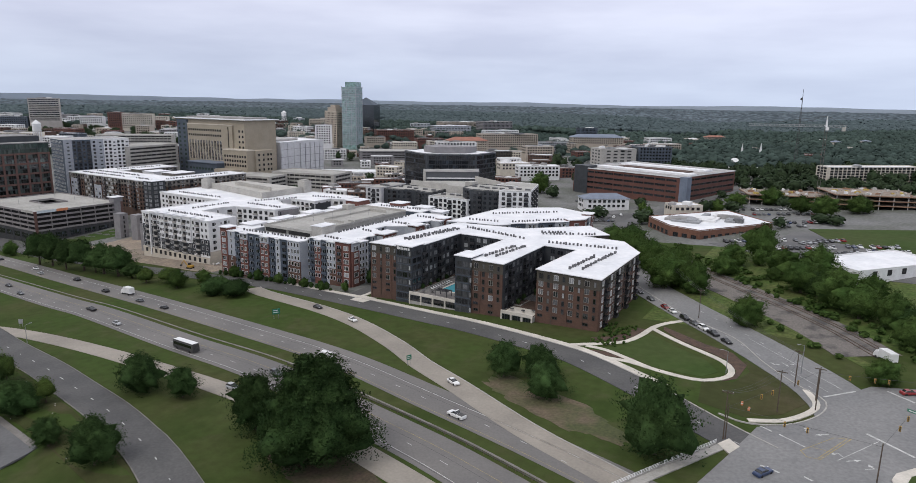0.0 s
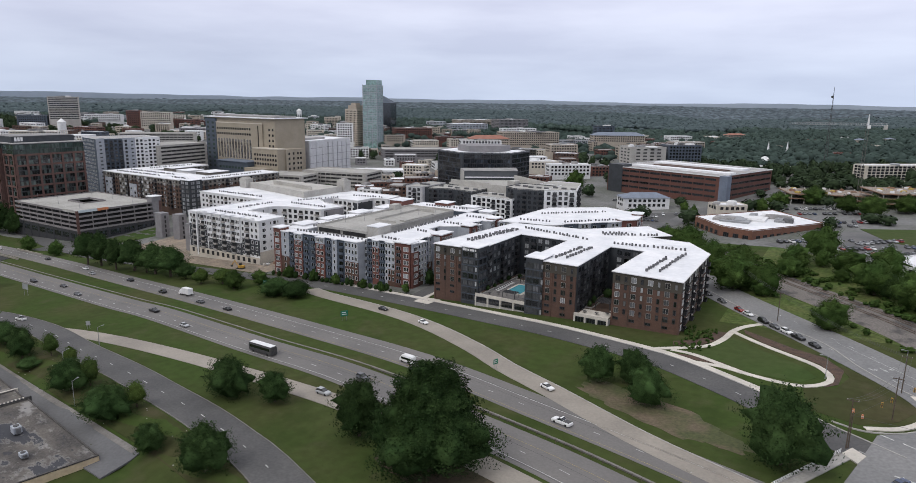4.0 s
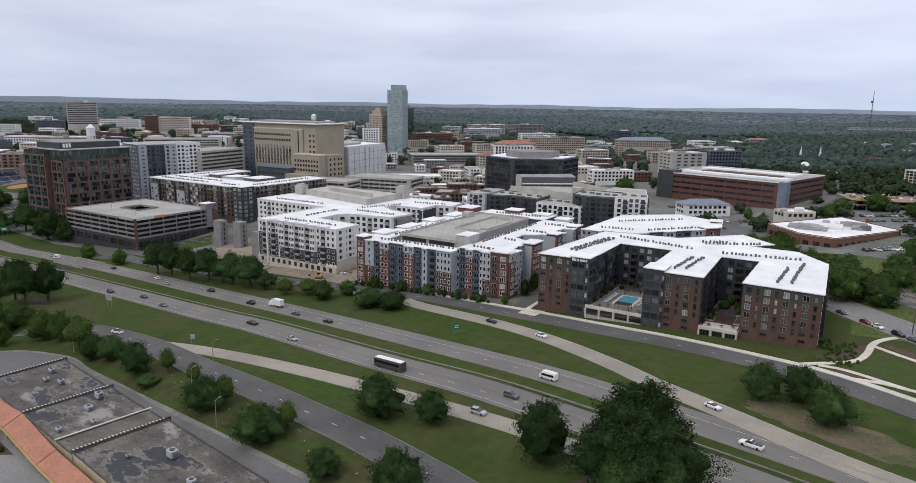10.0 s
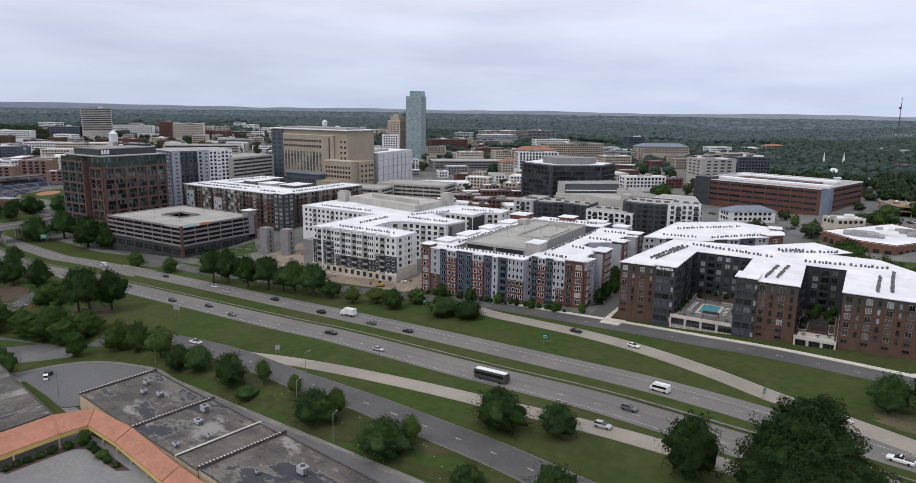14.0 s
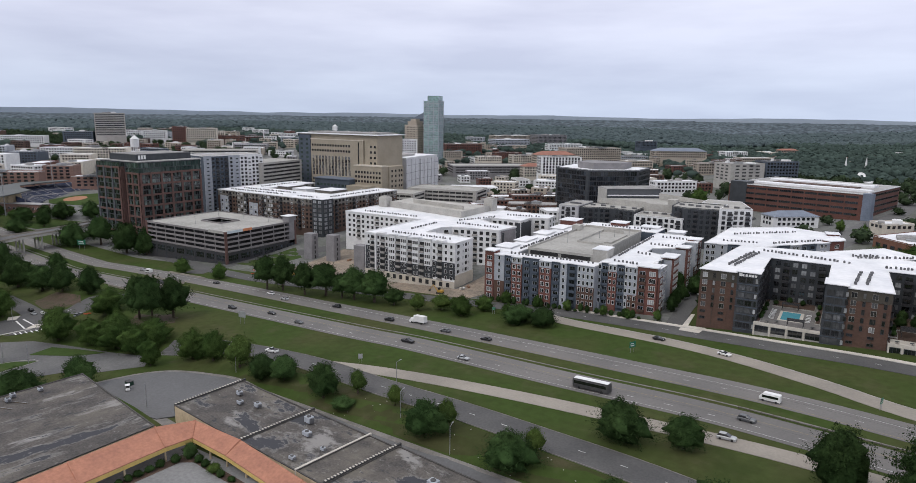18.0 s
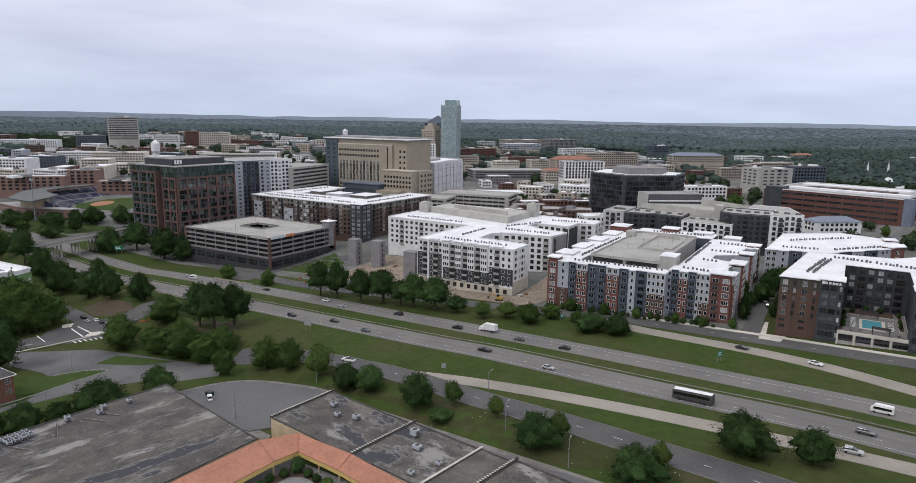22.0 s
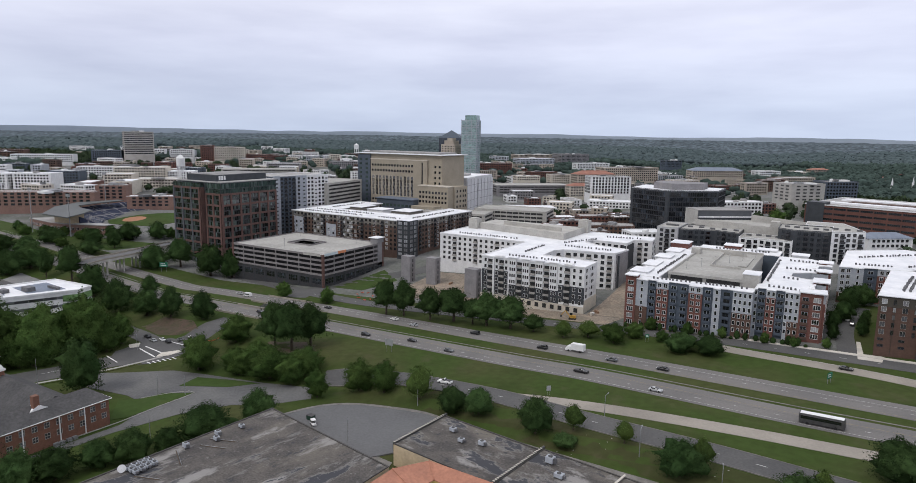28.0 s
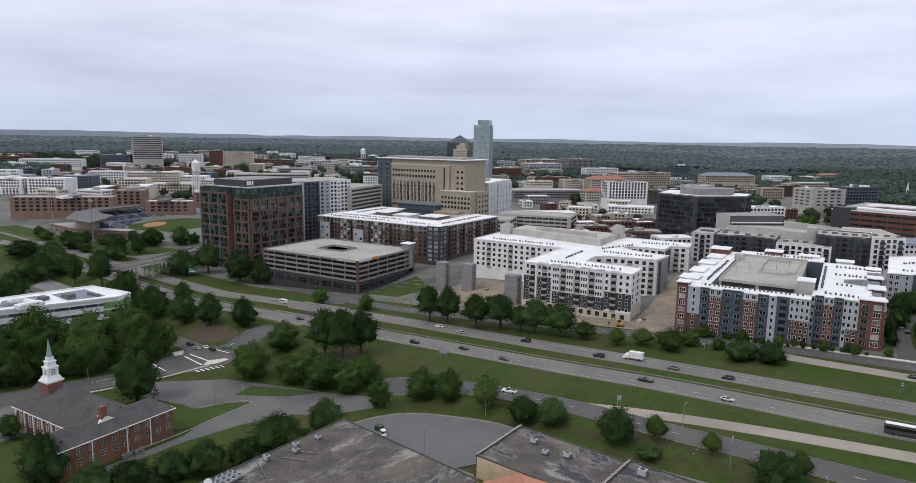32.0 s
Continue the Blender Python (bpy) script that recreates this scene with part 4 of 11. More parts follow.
def shell(root, poly, z0, z1, wall, roof, parapet=0.9, cap=None, lip=0.0, top_band=None, one=False):
    """Walls up to z1, a roof slab inside them and a parapet with a coping."""
    bm = bmesh.new()
    if top_band:
        prism(bm, poly, z0, z1 - top_band[0], 0, top=False)
        part("wall", bm, M[wall], root)
        bm = bmesh.new()
        prism(bm, poly, z1 - top_band[0], z1, 0, bottom=False)
        part("upper_wall", bm, M[top_band[1]], root)
    else:
        prism(bm, poly, z0, z1, 0)
        if one and parapet:
            parapet_faces(bm, inset(poly, -lip), z1, parapet)
        part("wall", bm, M[wall], root)
    bm = bmesh.new()
    prism(bm, inset(poly, -lip), z1 + 0.004, z1 + 0.2, 0)
    part("roof", bm, M[roof], root)
    if parapet and not one:
        bm = bmesh.new()
        parapet_faces(bm, inset(poly, -lip), z1, parapet)
        part("parapet", bm, M[cap or wall], root)


def parapet_faces(bm, outline, z1, high):
    po, pi = ccw(outline), inset(outline, 0.35)
    rings = [[bm.verts.new((x, y, z)) for x, y in ring] for ring, z in ((po, z1 + 0.2), (po, z1 + high), (pi, z1 + high), (pi, z1 + 0.2))]
    for lo, hi in zip(rings, rings[1:]):
        for i in range(len(po)):
            j = (i + 1) % len(po)
            bm.faces.new((lo[i], lo[j], hi[j], hi[i]))


def low_z(poly):
    return min(gz(x, y) for x, y in poly)


def building(name, label, poly, z1, wall, roof="roof_white", floors=5, spacing=4.0, win=(1.8, 1.7, "glass", "frame_white"), parapet=0.9, cap=None, z0=None, single=False, top_band=None, floor_h=None, sill=0.9, category="building", edge=2.0, lip=0.0, units=0, ribbon=False):
    """A plain block: walls, roof, parapet and a grid of windows on the walls that are looked at."""
    poly = ccw(poly)
    base = low_z(poly) if z0 is None else z0
    cx, cy = sum(p[0] for p in poly) / len(poly), sum(p[1] for p in poly) / len(poly)
    root = thing(name, (cx, cy, base), label, category)
    shell(root, poly, base - 2.0, z1, wall, roof, parapet, cap, lip, top_band, name == "town_building" and cy > 520)
    fh = floor_h or (z1 - base) / max(1, floors)
    me = window_mesh("window", win[0], win[1], 0.08 if win[0] < 4 else 0.12, max(0, int(win[0] / 1.6)) if win[0] > 1.3 and (cy < 600 and cx > -900 or win[0] > 2.5) else 0, 0, win[2], win[3])
    mats = []
    for a, b, ln in faces_of(poly):
        n = int((ln - edge) / spacing)
        for i in range(n):
            u = ln / 2 + (i - (n - 1) / 2) * spacing
            for k in range(floors):
                z = z1 - (k + 1) * fh + sill
                if z > base - 0.5:
                    mats.append(wall_matrix(a, b, u, z))
    put(root, "window", me, mats, single and len(mats) <= 300)
    rng = random.Random(name + str(cx))
    if units:
        roof_units(root, poly, z1 + 0.2, units, rng)
    return root


def roof_units(root, poly, z, n, rng):
    xs, ys = [p[0] for p in poly], [p[1] for p in poly]
    w, d = max(xs) - min(xs), max(ys) - min(ys)
    for _ in range(n):
        x, y = rng.uniform(min(xs) + w * 0.25, max(xs) - w * 0.25), rng.uniform(min(ys) + d * 0.25, max(ys) - d * 0.25)
        a, b, h = rng.uniform(1.2, 0.10 * w + 1.5), rng.uniform(1.2, 0.10 * d + 1.5), rng.uniform(1.0, 2.6)
        bm = bmesh.new()
        box(bm, x - a, y - b, z - 0.05, x + a, y + b, z + h)
        box(bm, x - a * 0.7, y - b * 0.7, z + h, x + a * 0.7, y + b * 0.7, z + h + 0.3)
        part("roof_unit", bm, M[rng.choice(("unit", "roof_grey", "white", "metal"))], root)


W_DOUBLE = window_mesh("window", 1.9, 1.8, 0.09, 1)
W_DOUBLE_BLIND = window_mesh("window", 1.9, 1.8, 0.09, 1, 0, "glass_blind")
W_TAN = window_mesh("window", 1.7, 1.7, 0.07, 1, 0, "glass", "taupe")
W_BRICK = window_mesh("window", 1.7, 1.9, 0.06, 1, 0, "glass", "kerb")
W_BRICK_BLIND = window_mesh("window", 1.7, 1.9, 0.06, 1, 0, "glass_blind", "frame_white")
W_BRICK_PALE = window_mesh("window", 1.7, 1.9, 0.06, 1, 0, "glass_haze", "kerb")
W_BRICK_DARK = window_mesh("window", 1.7, 1.9, 0.06, 1, 0, "glass", "taupe")
# pale bay panes, the sky's reflection painted in
W_BAY_SKY = window_mesh("window", 2.3, 2.0, 0.07, 1, 0, "glass_haze", "frame_dark")
W_BAY_DARK = window_mesh("window", 2.3, 2.0, 0.07, 1, 0, "glass", "frame_dark")
W_NARROW = window_mesh("window", 0.85, 1.8, 0.08, 0, 0, "glass", "frame_dark")
W_NARROW_BLIND = window_mesh("window", 0.85, 1.8, 0.08, 0, 0, "glass_blind", "taupe")
W_CHURCH = window_mesh("window", 1.5, 1.7, 0.09, 1, 1, "glass_haze", "kerb")
W_WHITE = window_mesh("window", 1.5, 1.75, 0.1, 1, 0)
W_SINGLE = window_mesh("window", 0.95, 1.75, 0.09, 0, 0)
W_DARK = window_mesh("window", 1.9, 1.9, 0.09, 1, 0, "glass", "frame_dark")
W_DARK_BLIND = window_mesh("window", 1.9, 1.9, 0.09, 1, 0, "glass_blind", "frame_dark")
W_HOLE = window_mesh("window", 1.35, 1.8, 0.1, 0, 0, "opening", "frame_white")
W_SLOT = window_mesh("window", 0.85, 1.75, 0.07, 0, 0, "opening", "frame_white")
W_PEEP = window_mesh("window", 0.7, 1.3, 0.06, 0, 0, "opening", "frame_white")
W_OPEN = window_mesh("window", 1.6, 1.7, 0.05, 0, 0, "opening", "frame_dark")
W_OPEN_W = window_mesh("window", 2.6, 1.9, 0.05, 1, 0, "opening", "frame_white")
W_BAY = window_mesh("window", 3.0, 2.1, 0.12, 2, 0, "glass_green", "frame_dark")
W_LOW = window_mesh("window", 1.9, 0.9, 0.08, 1, 0, "glass", "frame_dark")
D_GLASS = window_mesh("balcony_door", 2.4, 2.3, 0.08, 1, 0, "glass", "frame_dark")
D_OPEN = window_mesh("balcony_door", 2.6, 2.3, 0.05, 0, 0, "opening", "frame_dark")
B_DARK = balcony_mesh("balcony", 3.0)
B_SLIM = balcony_mesh("balcony", 3.1, "slate", 0.9)
B_CORAL = balcony_mesh("balcony", 3.1, "brick_dark", 0.8)
W_TRIPLE = window_mesh("window", 2.6, 1.9, 0.1, 2, 0)
W_TRIPLE_BLIND = window_mesh("window", 2.6, 1.9, 0.1, 2, 0, "glass_blind")
D_PALE = window_mesh("balcony_door", 2.2, 2.2, 0.12, 1, 0, "glass", "ltgrey")
B_CREAM = balcony_mesh("balcony", 3.0, "kerb", 0.9)


BAGS = {}


def flush(root):
    """Lays down what was gathered for a far building, joined by kind."""
    for kind, (me, mats) in BAGS.pop(root.name).items():
        joined({"window": "glazing", "balcony": "balcony_field", "balcony_door": "door_glazing"}.get(kind.split(".")[0], "glazing"), me, mats, root)


def bring(name, me, root, m):
    """One piece on a wall: an object of its own, or gathered when its building is far."""
    if root.name in BAGS:
        BAGS[root.name].setdefault(me.name, (me, []))[1].append(m)
    else:
        place(name, me, root, m)


def stack(root, a, b, u, z_top, fh, floors, me, dz=0.9, tray=None, skip=()):
    """One column of windows, or of doors with balcony trays, down a wall."""
    for k in range(floors):
        if k in skip:
            continue
        z = z_top - (k + 1) * fh
        if z < gz(*a) - 1.5:
            continue
        kind = me.name.split(".")[0]
        bring(kind, me, root, wall_matrix(a, b, u, z + (dz if kind == "window" else 0.12)))
        if tray:
            bring("balcony", tray, root, wall_matrix(a, b, u, z))


# ---- brick apartments in the shape of an E ----
ZR = 30.0
E_POLY = [(-175, 217.8), (-153.8, 219), (-153.8, 257.5), (-129.8, 256.8), (-129.8, 216.2), (-109.6, 216), (-110.6, 256), (-95.2, 256), (-95.8, 216.5), (-71, 215.5), (-72.2, 266), (-84.4, 284), (-104, 284.5), (-95, 295.4), (-110.4, 311.5), (-134.5, 285), (-168.5, 280)]
brick_home = thing("apartment_building", (-120, 250, 6), "six-storey brown brick apartment building with white flat roof and courtyards", "apartment building")
shell(brick_home, E_POLY, 3.0, ZR, "brick", "roof_white", 0.3, "white", 0.5, (4.0, "taupe"))
# the courtyards are clad in charcoal
for ob in brick_home.children:
    if ob.name.split(".")[0] in ("wall", "upper_wall"):
        ob.data.materials.append(M["charcoal"])
        for f in ob.data.polygons:
            c, nn = f.center, f.normal
            if abs(nn.z) < 0.1 and -154 < c.x < -94 and c.y > 220 and (abs(nn.x) > 0.9 or c.y < 259):
                f.material_index = 1
FH = 3.05


def brick_front(a, b, cols, k0):
    """Columns of wide and narrow windows down a brick front; a low row of garage slots at the foot."""
    for i, (u, wide) in enumerate(cols):
        for k in range(6):
            pick = (i * 5 + k * 3 + k0) % 7
            if wide:
                me = (W_BRICK_BLIND, W_BRICK, W_BRICK_PALE, W_BRICK_BLIND, W_BRICK_DARK, W_BRICK_PALE, W_BRICK)[pick]
            else:
                me = (W_NARROW, W_NARROW_BLIND, W_NARROW, W_NARROW, W_NARROW_BLIND, W_NARROW, W_NARROW)[pick]
            if k == 5:
                me = W_LOW if wide else None
            if me:
                stack(brick_home, a, b, u, ZR - 0.7 - k * FH, FH, 1, me, 0.75 if k < 5 else 1.3)
        if wide:
            stack(brick_home, a, b, u + 0.1, ZR - 0.7 - 6 * FH, FH, 1, W_LOW, 1.7)


for a, b, ln in faces_of(E_POLY):
    if b[1] > 262 or a[1] > 262:
        n = int((ln - 2) / 3.4)
        for i in range(n):
            u = ln / 2 + (i - (n - 1) / 2) * 3.4
            if i % 4 == 1:
                stack(brick_home, a, b, u, ZR - 0.7, FH, 6, D_GLASS, 0, B_DARK)
            else:
                stack(brick_home, a, b, u, ZR - 0.7, FH, 6, (W_BRICK_BLIND, W_BRICK, W_NARROW)[i % 3])
    elif a[1] > 250 and b[1] > 250 or abs(b[0] - a[0]) < 2:
        n = int((ln - 2) / 3.4)
        for i in range(n):
            u = ln / 2 + (i - (n - 1) / 2) * 3.4
            for k in range(6):
                if i % 4 == 1:
                    stack(brick_home, a, b, u, ZR - 0.7 - k * FH, FH, 1, D_GLASS, 0, B_DARK)
                else:
                    stack(brick_home, a, b, u, ZR - 0.7 - k * FH, FH, 1, (W_DARK, W_DARK_BLIND, W_DARK_BLIND, W_DARK, W_DARK_BLIND)[(i * 2 + k) % 5])
    else:
        n = max(2, int(ln / 3.05))
        brick_front(a, b, [(1.9 + (ln - 3.8) * i / (n - 1), i % 2 == 0) for i in range(n)], int(-a[0]))
# brick piers, the string course under the top floor and white eaves
for a, b, ln in faces_of(E_POLY):
    if a[1] > 250 or b[1] > 250 or ln < 8:
        continue
    d = (Vector(b) - Vector(a)).normalized()
    nn = Vector((d.y, -d.x))
    p, q = Vector(a), Vector(b)
    bm = bmesh.new()
    prism(bm, [tuple(p + nn * 0.004), tuple(q + nn * 0.004), tuple(q + nn * 0.16), tuple(p + nn * 0.16)], ZR - 4.1, ZR - 3.85)
    part("string_course", bm, M["taupe"], brick_home)
    for u in (0.45, ln * 0.5, ln - 0.45):
        c = p + d * u
        bm = bmesh.new()
        prism(bm, [tuple(c - d * 0.3 + nn * 0.004), tuple(c + d * 0.3 + nn * 0.004), tuple(c + d * 0.3 + nn * 0.2), tuple(c - d * 0.3 + nn * 0.2)], 4.0, ZR - 4.1)
        part("brick_pier", bm, M["brick"], brick_home)
    for u in (ln * 0.26, ln * 0.76):
        c = p + d * u + nn * 0.12
        bm = bmesh.new()
        tube(bm, (c.x, c.y, 7.5), (c.x, c.y, ZR - 0.4), 0.07, n=5)
        part("downpipe", bm, M["taupe"], brick_home)
# the dark glazed corner bays
for x0, x1, y0, y1, z0, z1 in ((-161, -153.0, 217.2, 226, 5.5, ZR + 0.8), (-130.6, -123.5, 215.5, 225, 7.0, ZR + 0.8)):
    bm = bmesh.new()
    box(bm, x0, y0, z0, x1, y1, z1)
    part("corner_bay", bm, M["charcoal"], brick_home, "charcoal glazed corner bay")
    bm = bmesh.new()
    box(bm, x0 - 0.5, y0 - 0.5, z1, x1 + 0.5, y1 + 0.5, z1 + 0.35)
    part("bay_roof", bm, M["roof_white"], brick_home)
    for k in range(7):
        z = ZR - 0.7 - (k + 1) * FH + 0.6
        bm = bmesh.new()
        box(bm, x0 - 0.06, y0 - 0.06, z - 0.75, x1 + 0.06, y1, z - 0.5)
        part("bay_band", bm, M["slate"], brick_home)
        for a, b, u in (((x0, y0), (x1, y0), 1.9), ((x0, y0), (x1, y0), 4.7), ((x1, y0), (x1, y1), 2.2), ((x1, y0), (x1, y1), 5.6)):
            place("window", (W_BAY_DARK, W_BAY_SKY, W_BAY_SKY)[(k * 2 + int(u) + int(-x0)) % 3], brick_home, wall_matrix(a, b, u, z))
        place("window", (W_NARROW_BLIND, W_NARROW)[k % 2], brick_home, wall_matrix((x0, y0), (x1, y0), 7.1, z + 0.1))
for k, w in enumerate((1.1, 0.7, 0.8, 1.0, 0.8, 0.7)):
    bm = bmesh.new()
    box(bm, -160.4 + 1.15 * k, 217.05, ZR - 0.7, -160.4 + 1.15 * k + w, 217.16, ZR + 0.2 + (0.35 if k == 0 else 0))
    part("sign_bar", bm, M["frame_white"], brick_home, "white sign bar on the charcoal bay")
# podiums that close the courtyards, with dark garage openings between pale frames
for x0, x1, y0, y1, zt, n in ((-153.6, -130.0, 216.6, 257.3, 11.2, 4), (-109.4, -96.0, 214.8, 255.8, 11.6, 3)):
    bm = bmesh.new()
    box(bm, x0, y0, 3.0, x1, y1, zt)
    part("podium", bm, M["precast"], brick_home, "pale concrete garage podium with a terrace on it")
    w = (x1 - x0) / n
    bm = bmesh.new()
    box(bm, x0, y0 - 0.25, zt - 0.3, x1, y0 + 0.25, zt + 0.9)
    part("terrace_wall", bm, M["walk"], brick_home)
    bm = bmesh.new()
    box(bm, x0, y0 - 0.35, 3.0, x1, y0 - 0.004, zt - 3.1)
    part("plinth", bm, M["kerb"], brick_home)
    me = window_mesh("garage_opening", w - 1.3, 2.2, 0.12, 2, 0, "glass_black", "frame_dark")
    for i in range(n + 1):
        bm = bmesh.new()
        c = min(max(x0 + w * i, x0 + 0.3), x1 - 0.3)
        box(bm, c - 0.3, y0 - 0.4, 3.0, c + 0.3, y0 - 0.004, zt - 0.3)
        part("pier", bm, M["walk"], brick_home)
        if i < n:
            place("garage_opening", me, brick_home, wall_matrix((x0, y0), (x1, y0), w * (i + 0.5), zt - 2.8))
bm = bmesh.new()
box(bm, -153.4, 217.2, 11.204, -130.2, 257.2, 11.25)
part("terrace_paving", bm, M["terrace"], brick_home, "grey-brown paved pool terrace")
bm = bmesh.new()
box(bm, -146.2, 226.8, 11.254, -137.4, 241.6, 11.34)
part("pool_surround", bm, M["walk"], brick_home)
bm = bmesh.new()
box(bm, -145.2, 228, 11.344, -138.6, 240.4, 11.4)
pool = part("pool", bm, M["pool"], brick_home, "turquoise swimming pool on the terrace")
bm = bmesh.new()
box(bm, -109.2, 215.3, 11.604, -96.2, 255.6, 11.65)
part("terrace_paving", bm, M["mulch"], brick_home)
bm = bmesh.new()
box(bm, -108.6, 215.6, 11.654, -96.8, 223.5, 11.7)
part("seating_terrace", bm, M["walk"], brick_home, "pale paved seating terrace")
for x0, y0, x1, y1, z in ((-153.2, 219, -151.6, 256, 11.25), (-133.0, 228, -131.2, 256, 11.25), (-150, 247, -134, 256.5, 11.25), (-108.6, 236, -97.0, 254.5, 11.65), (-109, 225, -106, 235, 11.65), (-99, 225, -97, 235, 11.65)):
    bm = bmesh.new()
    box(bm, x0, y0, z, x1, y1, z + 0.5)
    part("planter", bm, M["precast"], brick_home)
    bm = bmesh.new()
    box(bm, x0 + 0.15, y0 + 0.15, z + 0.5, x1 - 0.15, y1 - 0.15, z + 0.56)
    part("planter_soil", bm, M["mulch"], brick_home)


def lounger(x, y, z, yaw):
    m = Matrix.Translation((x, y, z)) @ Matrix.Rotation(radians(yaw), 4, "Z")
    root = thing("sun_lounger", (x, y, z), "white sun lounger on the pool terrace", "sun lounger", "sun loungers by the pool")
    bm = bmesh.new()
    box(bm, -0.9, -0.33, 0.28, 0.45, 0.33, 0.38, 0, m)
    part("seat", bm, M["frame_white"], root)
    bm = bmesh.new()
    box(bm, -0.02, -0.33, 0.0, 0.75, 0.33, 0.09, 0, m @ Matrix.Translation((0.45, 0, 0.3)) @ Matrix.Rotation(radians(-40), 4, "Y"))
    part("backrest", bm, M["frame_white"], root)
    for sx, sy in ((-0.8, -0.28), (-0.8, 0.28), (0.4, -0.28), (0.4, 0.28)):
        bm = bmesh.new()
        box(bm, sx - 0.04, sy - 0.04, 0, sx + 0.04, sy + 0.04, 0.28, 0, m)
        part("leg", bm, M["frame_dark"], root)


for k in range(9):
    lounger(-148.4, 226.5 + 1.8 * k, 11.25, 180)
for k in range(6):
    lounger(-135.6, 228 + 2.2 * k, 11.25, 0)


def pergola(x0, y0, x1, y1, z, h):
    root = thing("pergola", ((x0 + x1) / 2, (y0 + y1) / 2, z), "dark metal pergola with slats on the terrace", "pergola", "terrace pergolas")
    for x in (x0, x1):
        for y in (y0, y1):
            bm = bmesh.new()
            box(bm, x - 0.1, y - 0.1, z, x + 0.1, y + 0.1, z + h)
            part("post", bm, M["frame_dark"], root)
    for k in range(int((y1 - y0) / 0.45) + 1):
        bm = bmesh.new()
        box(bm, x0 - 0.3, y0 + 0.45 * k - 0.06, z + h, x1 + 0.3, y0 + 0.45 * k + 0.06, z + h + 0.18)
        part("slat", bm, M["frame_dark"], root)


pergola(-142, 218.6, -136.5, 222.6, 11.25, 2.6)
pergola(-146, 243.2, -140, 246.4, 11.25, 2.6)
pergola(-105, 226, -99.5, 233, 11.65, 2.8)
for k, (x, y, z) in enumerate(((-149, 220.5, 11.25), (-146, 222.5, 11.25), (-133.4, 221, 11.25), (-102, 219, 11.7), (-98.5, 221, 11.7), (-106.5, 218.5, 11.7))):
    tb = thing("outdoor_table", (x, y, z), "dark round outdoor table with a parasol base", "table", "terrace tables")
    bm = bmesh.new()
    tube(bm, (x, y, z), (x, y, z + 0.7), 0.08, n=6)
    part("stem", bm, M["frame_dark"], tb)
    bm = bmesh.new()
    tube(bm, (x, y, z + 0.7), (x, y, z + 0.76), 0.8, n=12)
    part("tabletop", bm, M["frame_dark"], tb)


# ---- colourful apartments with a parking deck in the middle ----
ZC, ZC2 = 23.6, 24.8
colour_home = thing("apartment_building", (-235, 280, 3), "five-storey apartment building of red, grey and slate-blue bays with white roof", "apartment building")
DECK = rect(-260, 236, -227, 316)
# wings round the deck: the front steps back by five metres at its eastern third
WINGS = (
    ([(-276, 221.6), (-220.5, 221.6), (-220.5, 231), (-276, 229)], ZC, "ltgrey"),
    ([(-276, 229), (-263, 229.5), (-263, 336), (-276, 336)], ZC, "ltgrey"),
    ([(-263, 320), (-219, 320), (-219, 338), (-263, 336)], ZC2, "slate"),
    ([(-220.5, 227), (-194, 227), (-194, 239), (-199, 239), (-199, 251), (-194, 251), (-194, 261), (-203, 261), (-209, 264), (-209, 273), (-201, 279), (-194, 279), (-194, 291), (-200, 291), (-200, 301), (-194, 301), (-194, 313), (-203, 320), (-219, 320), (-219, 238), (-220.5, 238)], ZC2, "ltgrey"),
)
for pl, zt, mt in WINGS:
    shell(colour_home, pl, low_z(pl) - 2, zt, mt, "roof_white", 0.4, "white")
BAYS = [(4.7, "brick_coral", "t", 1.5), (5.2, "ltgrey", "s", 0.0), (3.8, "slate", "b", 0.3), (5.2, "brick_coral", "w", 0.0), (8.5, "slate", "bb", 0.5), (5.7, "brick_coral", "w", 0.0), (4.2, "slate", "b", 0.3), (3.0, "ltgrey", "s", 0.0), (4.8, "slate", "b", 0.3), (7.6, "ltgrey", "ww", 0.3)]
BAYS_EAST = [(1.4, "ltgrey", "s", 0.0), (3.6, "slate", "b", 0.5), (4.2, "brick_coral", "w", 0.1), (3.8, "slate", "b", 0.4), (1.6, "ltgrey", "s", 0.0), (4.6, "ltgrey", "w", 0.0), (9.3, "brick_coral", "bt", 0.9)]
FC = 3.15


